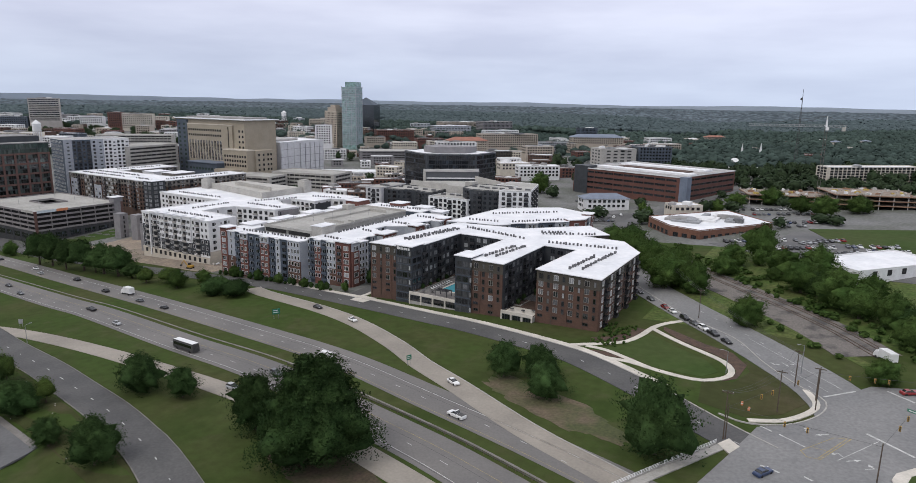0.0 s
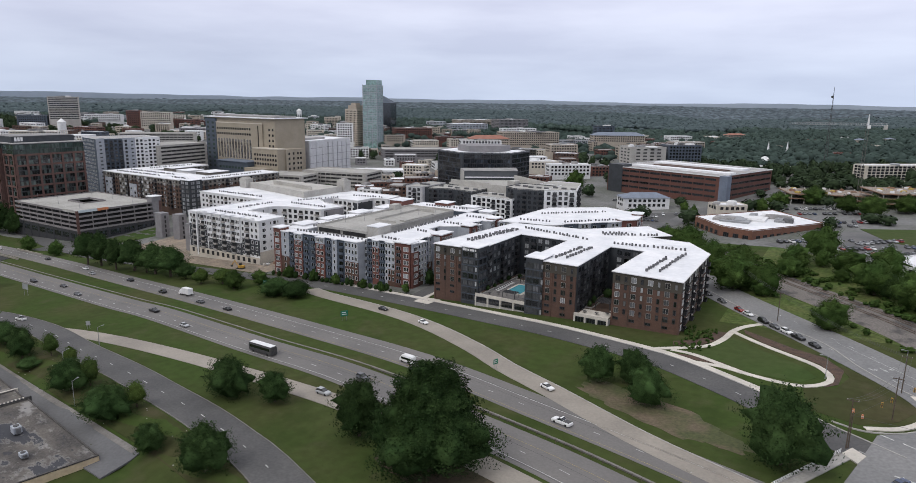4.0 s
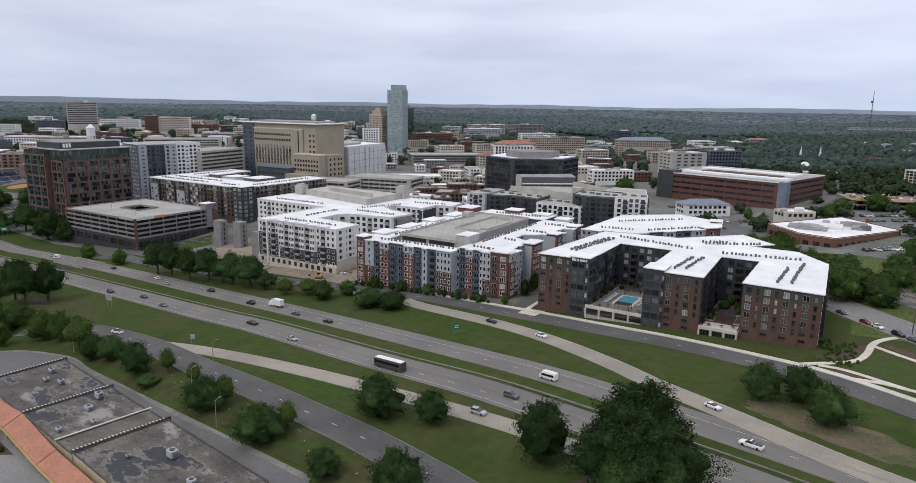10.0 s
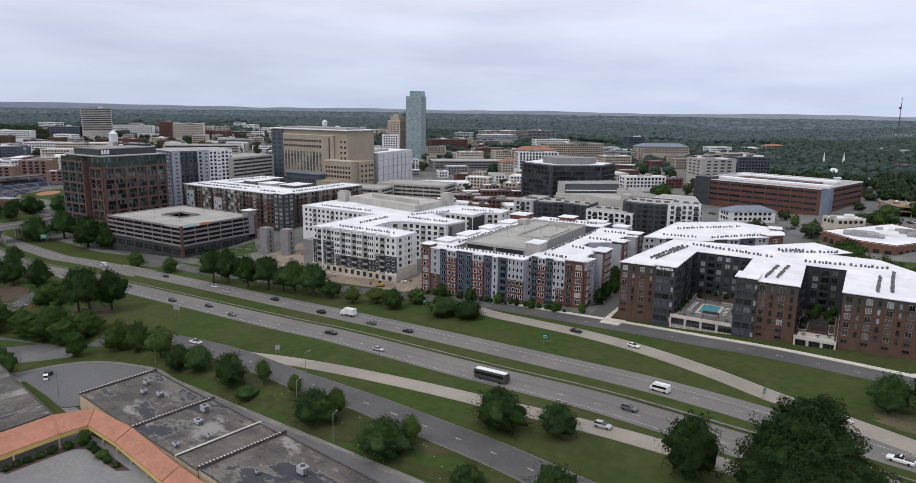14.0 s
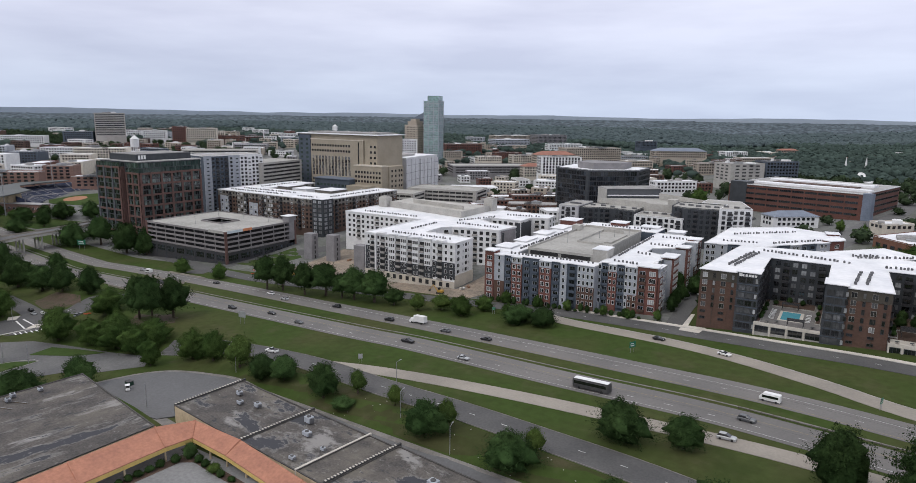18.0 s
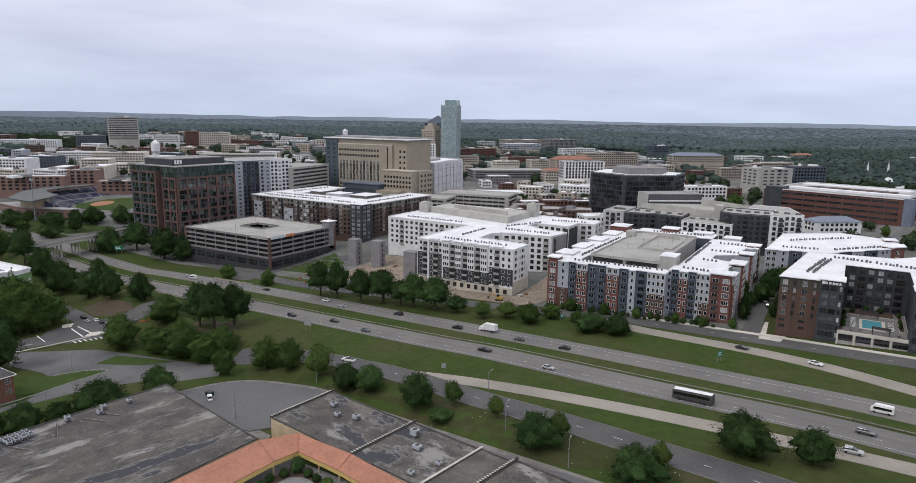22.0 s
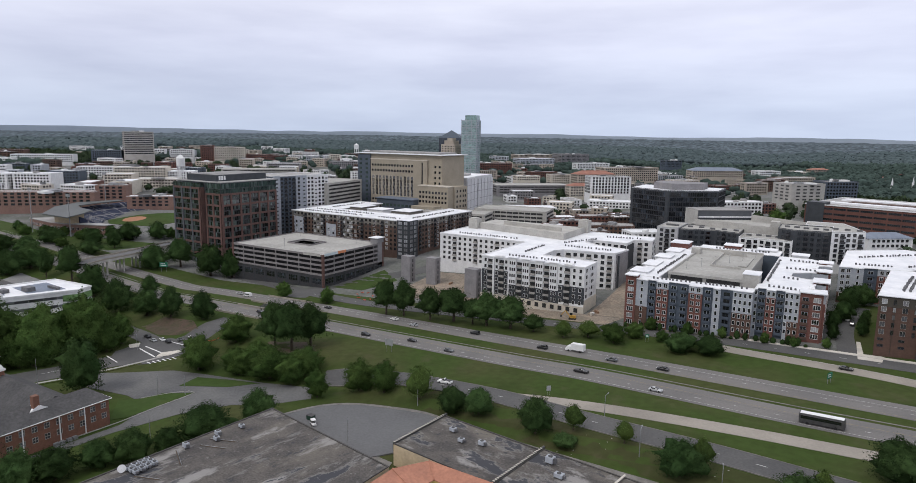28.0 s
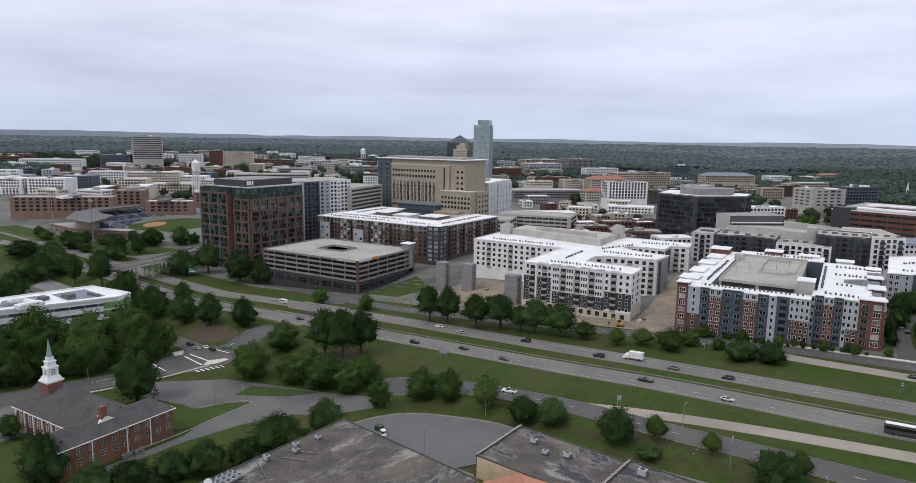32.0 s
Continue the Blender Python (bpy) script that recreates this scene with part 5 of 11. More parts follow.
def bay_front(root, a, b, bays, z_top):
    """Bays of different cladding that step out of a long wall, each with its own roof edge."""
    d = (Vector(b) - Vector(a)).normalized()
    n = Vector((d.y, -d.x))
    total = sum(q[0] for q in bays)
    f = (Vector(b) - Vector(a)).length / total
    u = 0.0
    for w, mat, kind, rise in bays:
        w *= f
        out = {"brick_coral": 0.9, "slate": 0.25, "ltgrey": 0.6}[mat]
        p, q = Vector(a) + d * u, Vector(a) + d * (u + w)
        z0 = min(gz(p.x, p.y), gz(q.x, q.y)) - 1.5
        p2, q2 = p + n * out, q + n * out
        zt = z_top + rise
        tower = rise > 0.8
        cuts = [(z0, zt, mat)]
        if mat == "brick_coral" and not tower:
            cuts = [(z0, z_top - FC, mat), (z_top - FC, zt, "ltgrey")]
        elif mat == "ltgrey" and w > 3.5:
            low = z_top - (3 if kind == "ww" else 4) * FC
            cuts = [(z0, low, "brick"), (low, zt, "ltgrey")]
        for k, (lo, hi, mt) in enumerate(cuts):
            bm = bmesh.new()
            prism(bm, [tuple(p), tuple(p2), tuple(q2), tuple(q)], lo, hi)
            part("bay" if k == 0 else "bay_top", bm, M[mt], root)
        bm = bmesh.new()
        r0, r1 = p - n * (5.5 if tower else 1.5), q - n * (5.5 if tower else 1.5)
        e0, e1 = p2 + n * (0.7 if tower else 0.45), q2 + n * (0.7 if tower else 0.45)
        s_ = d * (0.5 if tower else 0.0)
        prism(bm, [tuple(r0 - s_), tuple(e0 - s_), tuple(e1 + s_), tuple(r1 + s_)], zt + 0.004, zt + (0.5 if tower else 0.35) + 0.01 * abs(d.y))
        part("bay_roof", bm, M["roof_white"], root)
        if tower:
            bm = bmesh.new()
            prism(bm, [tuple(p - n * 5), tuple(p), tuple(q), tuple(q - n * 5)], z_top, zt)
            part("tower_top", bm, M[mat], root)
        pa, pb, ww = tuple(p2), tuple(q2), (q2 - p2).length
        fl = int((z_top - z0 - 1.0) / FC)
        m = len(kind)
        for i, c in enumerate(kind):
            x = ww * (i + 0.5) / m
            if c == "b":
                stack(root, pa, pb, x, z_top - 0.25, FC, fl, D_PALE if (i + int(u)) % 3 else D_GLASS, 0, B_SLIM if mat == "slate" else B_CORAL)
            elif c == "s":
                stack(root, pa, pb, x, z_top, FC, fl, W_SINGLE)
            elif c == "t":
                for k in range(fl):
                    stack(root, pa, pb, x, z_top - 0.3 - k * FC, FC, 1, (W_TRIPLE, W_TRIPLE_BLIND)[(k + i) % 2], 0.7)
            else:
                for s in (-1, 1):
                    stack(root, pa, pb, x + s * min(1.3, ww / m / 4), z_top, FC, fl, W_SINGLE if ww / m < 5 else W_WHITE)
        u += w


bay_front(colour_home, (-276, 221.6), (-220.5, 221.6), BAYS, ZC)
bay_front(colour_home, (-220.5, 227), (-194, 227), BAYS_EAST, ZC2)
for y0, y1, bays in ((227, 239, [(5, "brick_coral", "t", 0.7), (4, "ltgrey", "w", 0.2), (3, "ltgrey", "s", 0.1)]), (251, 261, [(10, "brick_coral", "ww", 0.9)]), (279, 291, [(7, "brick_coral", "t", 0.9), (5, "ltgrey", "w", 0.1)]), (301, 313, [(5, "ltgrey", "w", 0.1), (7, "brick_coral", "t", 0.9)])):
    bay_front(colour_home, (-194, y0), (-194, y1), bays, ZC2)
bay_front(colour_home, (-199, 239), (-199, 251), [(4, "ltgrey", "s", 0.0), (4, "slate", "b", 0.2), (4, "ltgrey", "s", 0.0)], ZC2)
bay_front(colour_home, (-200, 291), (-200, 301), [(5, "slate", "b", 0.2), (5, "ltgrey", "w", 0.0)], ZC2)
# dark loggias in the deep recess of the east side
for k in range(5):
    for u in (2.4, 6.4):
        place("window", W_DARK, colour_home, wall_matrix((-209, 264), (-209, 273), u, ZC2 - FC * (k + 1) + 0.8))
# stepped roof boxes along the western edge and at the back
for x0, y0, x1, y1, h, mt in ((-278.2, 236, -270, 247, 0.8, "white"), (-277.6, 256, -271, 270, 0.7, "white"), (-278, 281, -270, 293, 0.9, "white"), (-277.6, 304, -270, 318, 0.7, "white"), (-279, 322, -269, 334, 1.9, "brick_coral"), (-250, 331, -241, 340, 1.9, "brick_coral"), (-232, 332, -222, 340, 0.9, "white"), (-213, 322, -205, 330, 1.2, "white")):
    bm = bmesh.new()
    zb = ZC if y0 < 320 else ZC2
    box(bm, x0, y0, (zb - 18) if x0 < -276.5 or y1 > 338 else zb, x1, y1, zb + h)
    part("roof_box", bm, M[mt], colour_home)
    bm = bmesh.new()
    box(bm, x0 - 0.5, y0 - 0.5, zb + h + 0.004, x1 + 0.5, y1 + 0.5, zb + h + 0.35)
    part("roof_box_cap", bm, M["roof_white"], colour_home)
# the deck: its top stands above the front wing and shows two long openings
bm = bmesh.new()
prism(bm, DECK, 0, 25.2)
part("parking_deck", bm, M["deck"], colour_home, "pale concrete parking deck roof")
for x0, y0, x1, y1, z0, z1 in ((-260.3, 235.7, -226.7, 236.0, 24.9, 26.2), (-260.3, 236, -260, 316, 25.2, 26.2), (-227, 236, -226.7, 316, 25.2, 26.2), (-260, 316, -227, 316.3, 25.2, 26.4), (-246.3, 266, -246, 306, 25.2, 26.3), (-246, 266, -232, 266.3, 25.2, 26.2), (-246, 305.7, -234, 306, 25.2, 26.9), (-262.6, 300, -258, 306, 25.2, 28.2)):
    bm = bmesh.new()
    box(bm, x0, y0, z0, x1, y1, z1)
    part("deck_wall", bm, M["precast"], colour_home)
# dark panes on the solid deck wall, painted as shaded openings
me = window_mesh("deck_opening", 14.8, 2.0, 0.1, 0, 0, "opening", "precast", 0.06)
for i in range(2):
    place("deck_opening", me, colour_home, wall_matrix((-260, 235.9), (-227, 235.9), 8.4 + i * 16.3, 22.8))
bm = bmesh.new()
box(bm, -234, 272, 25.204, -230, 300, 25.9)
part("ramp_wall", bm, M["deck"], colour_home)
bm = bmesh.new()
box(bm, -227, 236, 5, -220.2, 246, 28.8)
part("stair_tower", bm, M["precast"], colour_home, "pale concrete stair tower")
bm = bmesh.new()
box(bm, -227.3, 235.7, 28.8, -219.9, 246.3, 29.1)
part("stair_tower_roof", bm, M["roof_white"], colour_home)
for k in range(6):
    x, y = -255 + 5.2 * k, 252 + 9.5 * k
    bm = bmesh.new()
    tube(bm, (x, y, 25.2), (x, y, 29.5), 0.09, n=6)
    box(bm, x - 0.6, y - 0.15, 29.5, x + 0.6, y + 0.15, 29.65)
    part("deck_lamp", bm, M["metal"], colour_home)

# second colourful block behind the street
SECOND = [(-190, 304), (-162, 311), (-128, 350), (-132, 376), (-158, 388), (-187, 364)]
second_home = thing("apartment_building", (-160, 325, 8), "grey, slate and red apartment building with stepped white roof", "apartment building")
shell(second_home, SECOND, low_z(SECOND) - 2, 25.0, "ltgrey", "roof_white", 0.4, "white")
BACK_BAYS = [(5, "ltgrey", "w", 0), (6, "slate", "b", 0.3), (5, "brick_coral", "w", 0.2), (7, "slate", "bb", 0.3), (6, "ltgrey", "w", 0.2), (6, "brick_coral", "t", 1.0)]
bay_front(second_home, SECOND[0], SECOND[1], [(6, "ltgrey", "w", 0.2), (5, "ltgrey", "s", 0.0), (6, "slate", "b", 0.3), (6, "brick_coral", "w", 0.2), (5, "ltgrey", "w", 0.0)], 25.0)
bay_front(second_home, SECOND[1], SECOND[2], BACK_BAYS, 25.0)
bay_front(second_home, SECOND[2], SECOND[3], [(7, "brick_coral", "t", 1.0), (6, "slate", "b", 0.3), (6, "ltgrey", "w", 0.0), (7, "brick_coral", "t", 1.0)], 25.0)

# ---- white apartments under construction ----
ZW = 23.0
W_POLY = [(-361, 233), (-301, 233), (-301, 252), (-333, 254), (-334, 270), (-330, 277), (-301, 282), (-298.5, 300), (-318, 304), (-330, 312), (-328, 322), (-306, 322), (-306, 338), (-295, 341), (-297, 357), (-424, 357), (-424, 289), (-361, 289)]
white_home = thing("apartment_building", (-345, 280, 0), "white and dark grey apartment building under construction, window holes open", "apartment building")
shell(white_home, W_POLY, -4, ZW, "white", "roof_white", 0.7, "white", 0.25)
FW = 3.4
for a, b, ln in faces_of(W_POLY):
    if a[1] == 233 and b[1] == 233:
        continue
    side = abs(a[0] - b[0]) < 4
    west = a[0] < -360
    n = int((ln - 1.0) / 4.0)
    for i in range(n):
        u = ln / 2 + (i - (n - 1) / 2) * 4.0
        if side:
            if i % 2 == 0:
                stack(white_home, a, b, u, ZW, FW, 6, W_SINGLE if a[0] < -310 else W_OPEN)
        elif west:
            stack(white_home, a, b, u, ZW - 0.3, FW, 5, D_OPEN if i % 4 == 2 else W_OPEN, 0.8, B_CREAM if i % 4 == 2 else None)
        else:
            stack(white_home, a, b, u, ZW - 0.3, FW, 6, D_OPEN if i % 3 == 0 else W_DARK, 0.8, B_CREAM if i % 3 == 0 else None)
# the front: white bays with triple windows that stand proud, dark fields below and between them
for u0, u1, k0, k1 in ((0.0, 16.2, 2, 6), (16.8, 22.2, 4, 6), (21.6, 25.2, 3, 6), (24.6, 30.2, 4, 6), (29.6, 33.2, 3, 6), (32.6, 38.2, 4, 6), (37.6, 41.2, 3, 6), (40.6, 46.2, 4, 6), (45.6, 60.1, 3, 5.6)):
    bm = bmesh.new()
    box(bm, -361 + u0 + 0.35, 232.93 + 0.004 * k0, ZW - k1 * FW, -361 + u1 + 0.2, 232.998, ZW - k0 * FW)
    part("dark_panel", bm, M["charcoal"], white_home, "dark grey cladding panel")
for c in (19.4, 27.3, 35.2, 43.2):
    bm = bmesh.new()
    box(bm, -361 + c - 2.1, 232.3, ZW - 4 * FW, -361 + c + 2.1, 233, ZW + 1.0)
    part("bay", bm, M["white"], white_home, "white projecting bay")
    bm = bmesh.new()
    box(bm, -361 + c - 2.4, 231.9, ZW + 1.0, -361 + c + 2.4, 236.5, ZW + 1.45)
    part("bay_roof", bm, M["roof_white"], white_home)
    for k in range(4):
        for o in (-1.25, 0.0, 1.25):
            place("window", W_SLOT, white_home, wall_matrix((-361, 232.3), (-301, 232.3), c + o, ZW - FW * (k + 1) + 0.9))
for c in (11.0, 51.2):
    bm = bmesh.new()
    box(bm, -361 + c - 2.2, 232.2, ZW + 0.2, -361 + c + 2.2, 236, ZW + 1.3)
    part("gable_box", bm, M["white"], white_home, "white raised parapet box")
bm = bmesh.new()
box(bm, -353.7, 232.2, -2, -352.7, 232.95, ZW + 0.4)
part("pilaster", bm, M["white"], white_home)
for c, kinds in ((2.6, "w"), (5.6, "b"), (9.6, "w"), (12.6, "b"), (15.4, "w"), (23.4, "b"), (31.3, "b"), (39.2, "b"), (47.2, "w"), (50.8, "b"), (54.6, "w"), (58.0, "w")):
    for k in range(6):
        place("window" if kinds == "w" else "balcony_door", W_HOLE if kinds == "w" else D_OPEN, white_home, wall_matrix((-361, 232.92), (-301, 232.92), c, ZW - FW * (k + 1) + (0.9 if kinds == "w" else 0.15)))
        if kinds == "b":
            place("balcony", B_CREAM, white_home, wall_matrix((-361, 232.92), (-301, 232.92), c, ZW - FW * (k + 1)))
for c in (19.4, 27.3, 35.2, 43.2):
    for k in (4, 5):
        for o in (-0.9, 0.9):
            place("window", W_SLOT, white_home, wall_matrix((-361, 232.92), (-301, 232.92), c + o, ZW - FW * (k + 1) + 0.9))
bm = bmesh.new()
box(bm, -361.3, 232.5, -4, -300.7, 232.9, ZW - 6 * FW)
part("base_course", bm, M["cream"], white_home, "cream masonry base course")
bm = bmesh.new()
box(bm, -301, 233, -4, -300.72, 252, ZW - 5 * FW)
part("base_course", bm, M["cream"], white_home, "cream masonry base course")
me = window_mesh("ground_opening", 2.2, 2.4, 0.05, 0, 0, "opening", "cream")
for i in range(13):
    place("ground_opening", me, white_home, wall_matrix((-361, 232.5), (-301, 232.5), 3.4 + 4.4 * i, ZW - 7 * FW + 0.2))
# charcoal ends of the eastern wings and the small windows of the white end wall
for x0, y0, x1, y1, z0 in ((-309.0, 321.8, -306.3, 322.0, -3), (-305.99, 322.6, -305.8, 337.4, -3), (-300.5, 285, -298.9, 285.2, -3)):
    bm = bmesh.new()
    box(bm, x0, y0, z0, x1, y1, ZW - 1.2)
    part("dark_panel", bm, M["charcoal"], white_home, "dark grey cladding panel")
bm = bmesh.new()
prism(bm, [(-300.6, 284.3), (-300.1, 284.2), (-298.3, 299.4), (-298.8, 299.5)], 0, ZW - 0.4)
part("grey_end_wall", bm, M["grey_precast"], white_home, "bare grey end wall")
for k in range(5):
    for u in (4.5, 8.5, 14.0):
        place("window", W_PEEP, white_home, wall_matrix((-301, 233), (-301, 252), u, ZW - FW * (k + 1) + 1.1))
# its parking deck
bm = bmesh.new()
prism(bm, [(-417, 326), (-344, 311), (-344, 355), (-417, 356)], 0, 26.2)
part("parking_deck", bm, M["precast"], white_home, "pale concrete parking deck in the courtyard")
for x0, y0, w, z1 in ((-421, 322, 7, 30), (-349, 350, 7, 31.5)):
    bm = bmesh.new()
    box(bm, x0, y0, 20, x0 + w, y0 + w, z1)
    box(bm, x0 + 1, y0 + 1, z1, x0 + w - 1.5, y0 + w - 1, z1 + 0.8)
    part("stair_tower", bm, M["precast"], white_home)
for a, b, h in (((-417, 326), (-344, 311), 1.4), ((-344, 311), (-344, 355), 1.2), ((-400, 336), (-352, 327), 2.6)):
    d = (Vector(b) - Vector(a)).normalized()
    n = Vector((-d.y, d.x)) * 0.4
    bm = bmesh.new()
    prism(bm, [a, b, tuple(Vector(b) + n), tuple(Vector(a) + n)], 26.2, 26.2 + h)
    part("deck_wall", bm, M["precast"], white_home)

# free-standing concrete cores on the building site
for x, y, w, d in ((-432, 263, 7, 6), (-412.5, 263, 7, 6), (-372.5, 244, 8, 6)):
    zb = gz(x, y)
    core = thing("concrete_core", (x, y, zb), "bare grey concrete stair core on the building site", "concrete core", "stair cores on the building site")
    bm = bmesh.new()
    box(bm, x - w / 2, y - d / 2, zb - 1, x + w / 2, y + d / 2, zb + 17)
    part("shaft", bm, M["grey_precast"], core)
    me = window_mesh("opening", 1.1, 2.1, 0.05, 0, 0, "opening", "grey_precast")
    for k in range(5):
        place("opening", me, core, wall_matrix((x + w / 2, y - d / 2), (x + w / 2, y + d / 2), d / 2, zb + 0.4 + 3.2 * k))

# ---- precast parking garage ----
GAR = rect(-558, 228, -474, 290)
WELL = rect(-529, 252, -508, 268)
garage = thing("parking_garage", (-516, 259, -10), "grey precast parking garage with open dark levels and brick corners", "parking garage")
ZG = 11.2


def ring_slab(bm, outer, hole, z0, z1):
    """A slab between two rectangles, with an open hole in it."""
    o, h = ccw(outer), ccw(hole)
    for i in range(4):
        j = (i + 1) % 4
        prism(bm, [o[i], o[j], h[j], h[i]], z0, z1)


# added near-black block: painted shade for the depth of the open levels
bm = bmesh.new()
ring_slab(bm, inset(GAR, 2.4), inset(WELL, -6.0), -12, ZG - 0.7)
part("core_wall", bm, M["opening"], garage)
for k in range(5):
    z = ZG - 3.15 * k
    bm = bmesh.new()
    ring_slab(bm, GAR, WELL, z - 0.45, z)
    part("deck_slab", bm, M["deck"], garage)
    for a, b, ln in faces_of(GAR, False):
        d = (Vector(b) - Vector(a)).normalized()
        nn = Vector((d.y, -d.x))
        p, q = Vector(a), Vector(b)
        n = int(ln / 14)
        for i in range(n):
            p1, q1 = p + d * (ln * i / n + 0.03), p + d * (ln * (i + 1) / n - 0.03)
            bm = bmesh.new()
            prism(bm, [tuple(p1), tuple(q1), tuple(q1 + nn * 0.3), tuple(p1 + nn * 0.3)], z - 0.55, z + 0.75)
            part("spandrel", bm, M["garage_precast"], garage)
GARAGE_GLASS = window_mesh("shop_window", 7.6, 3.6, 0.12, 4, 1, "glass_black", "frame_dark", 0.1, "glass_black_pale", 5)
for a, b, ln in faces_of(GAR):
    n = int(ln / 10)
    d = (Vector(b) - Vector(a)).normalized()
    nn = Vector((d.y, -d.x))
    for i in range(n + 1):
        p = Vector(a) + d * (ln * i / n)
        bm = bmesh.new()
        edge = i in (0, n)
        hw = 0.9 if edge else 0.3
        prism(bm, [tuple(p - d * hw), tuple(p + d * hw), tuple(p + d * hw + nn * (0.5 if edge else 0.34)), tuple(p - d * hw + nn * (0.5 if edge else 0.34))], -13, ZG + (0.9 if edge else 0.7))
        part("column", bm, M["brick_office" if edge else "garage_precast"], garage)
    bm = bmesh.new()
    p, q = Vector(a), Vector(b)
    prism(bm, [tuple(p), tuple(q), tuple(q + nn * 0.4), tuple(p + nn * 0.4)], -13, ZG - 3.15 * 4 - 0.7)
    part("base_wall", bm, M["frame_dark"], garage, "dark base wall of the garage")
    for i in range(n):
        place("shop_window", GARAGE_GLASS, garage, wall_matrix(tuple(p + nn * 0.4), tuple(q + nn * 0.4), ln * (i + 0.5) / n, -7.6))
        bm = bmesh.new()
        c = p + d * (ln * i / n)
        prism(bm, [tuple(c - d * 0.35 + nn * 0.4), tuple(c + d * 0.35 + nn * 0.4), tuple(c + d * 0.35 + nn * 0.6), tuple(c - d * 0.35 + nn * 0.6)], -13, ZG - 3.15 * 4 - 0.7)
        part("base_pier", bm, M["charcoal"], garage)
bm = bmesh.new()
v = [bm.verts.new(c) for c in ((-531, 252.1, ZG - 6.4), (-531, 259.9, ZG - 6.4), (-506, 259.9, ZG - 3.2), (-506, 252.1, ZG - 3.2))]
bm.faces.new(v[::-1])
part("ramp", bm, M["asphalt"], garage)
for x0, y0, x1, y1 in ((-529.4, 251.6, -507.6, 252), (-529.4, 268, -507.6, 268.4), (-529.4, 252, -529, 268), (-508, 252, -507.6, 268)):
    bm = bmesh.new()
    box(bm, x0, y0, ZG, x1, y1, ZG + 0.9)
    part("ramp_wall", bm, M["garage_precast"], garage)
for i in range(7):
    for y0 in (233, 246, 274):
        bm = bmesh.new()
        x0 = -552 + 11.5 * i
        if -531 < x0 < -505 and y0 == 246:
            continue
        box(bm, x0, y0, ZG + 0.002, x0 + 0.14, y0 + 5, ZG + 0.012)
        part("bay_line", bm, M["paint"], garage)
bm = bmesh.new()
box(bm, -480, 284, -10, -473.6, 291, ZG + 4.2)
part("stair_tower", bm, M["grey_precast"], garage)
bm = bmesh.new()
box(bm, -481, 283, ZG + 4.2, -472.8, 292, ZG + 4.6)
part("stair_tower_roof", bm, M["roof_white"], garage)
bm = bmesh.new()
box(bm, -491, 227.60, ZG - 0.6, -476, 227.68, ZG + 1.3)
part("banner", bm, M["precast"], garage)
for y0, y1, k in ((229, 242, "banner_pale"), (242.2, 250, "banner_orange")):
    bm = bmesh.new()
    box(bm, -473.66, y0, ZG - 0.5, -473.6, y1, ZG + 1.3)
    part("banner", bm, M[k], garage, "faded printed banner on the garage")

for x, y in ((-548, 240), (-520, 240), (-492, 240), (-540, 276), (-512, 276), (-486, 276)):
    bm = bmesh.new()
    tube(bm, (x, y, ZG), (x, y, ZG + 5.5), 0.1, n=6)
    box(bm, x - 0.7, y - 0.18, ZG + 5.5, x + 0.7, y + 0.18, ZG + 5.65)
    part("deck_lamp", bm, M["metal"], garage)

# ---- office tower with glass top and red frame ----
OP = rect(-642, 247, -592, 302)
office = thing("office_building", (-616, 275, -12), "ten-storey red-framed office building with green glass and dark roof screen", "office building")
bm = bmesh.new()
prism(bm, OP, -14, 50.6)
part("wall", bm, M["charcoal"], office)
bm = bmesh.new()
prism(bm, inset(OP, -0.6), 50.6, 51.3)
part("roof", bm, M["roof_grey"], office)
bm = bmesh.new()
prism(bm, rect(-634, 250, -600, 299), 51.3, 56.0)
part("roof_screen", bm, M["charcoal"], office, "charcoal roof screen with white numerals")
bm = bmesh.new()
prism(bm, inset(rect(-634, 250, -600, 299), 1), 56.0, 56.4)
part("screen_roof", bm, M["roof_grey"], office)
FO = 4.15
G_OFFICE = [window_mesh("window", 7.7, 3.3, 0.13, 3, 0, "glass_office", "frame_dark", 0.1, "glass_office_pale", k) for k in range(4)]
G_TOP = [window_mesh("window", 8.6, 3.75, 0.1, 5, 0, "glass_green", "frame_dark", 0.1, "glass_office_pale", 9 + k) for k in range(3)]


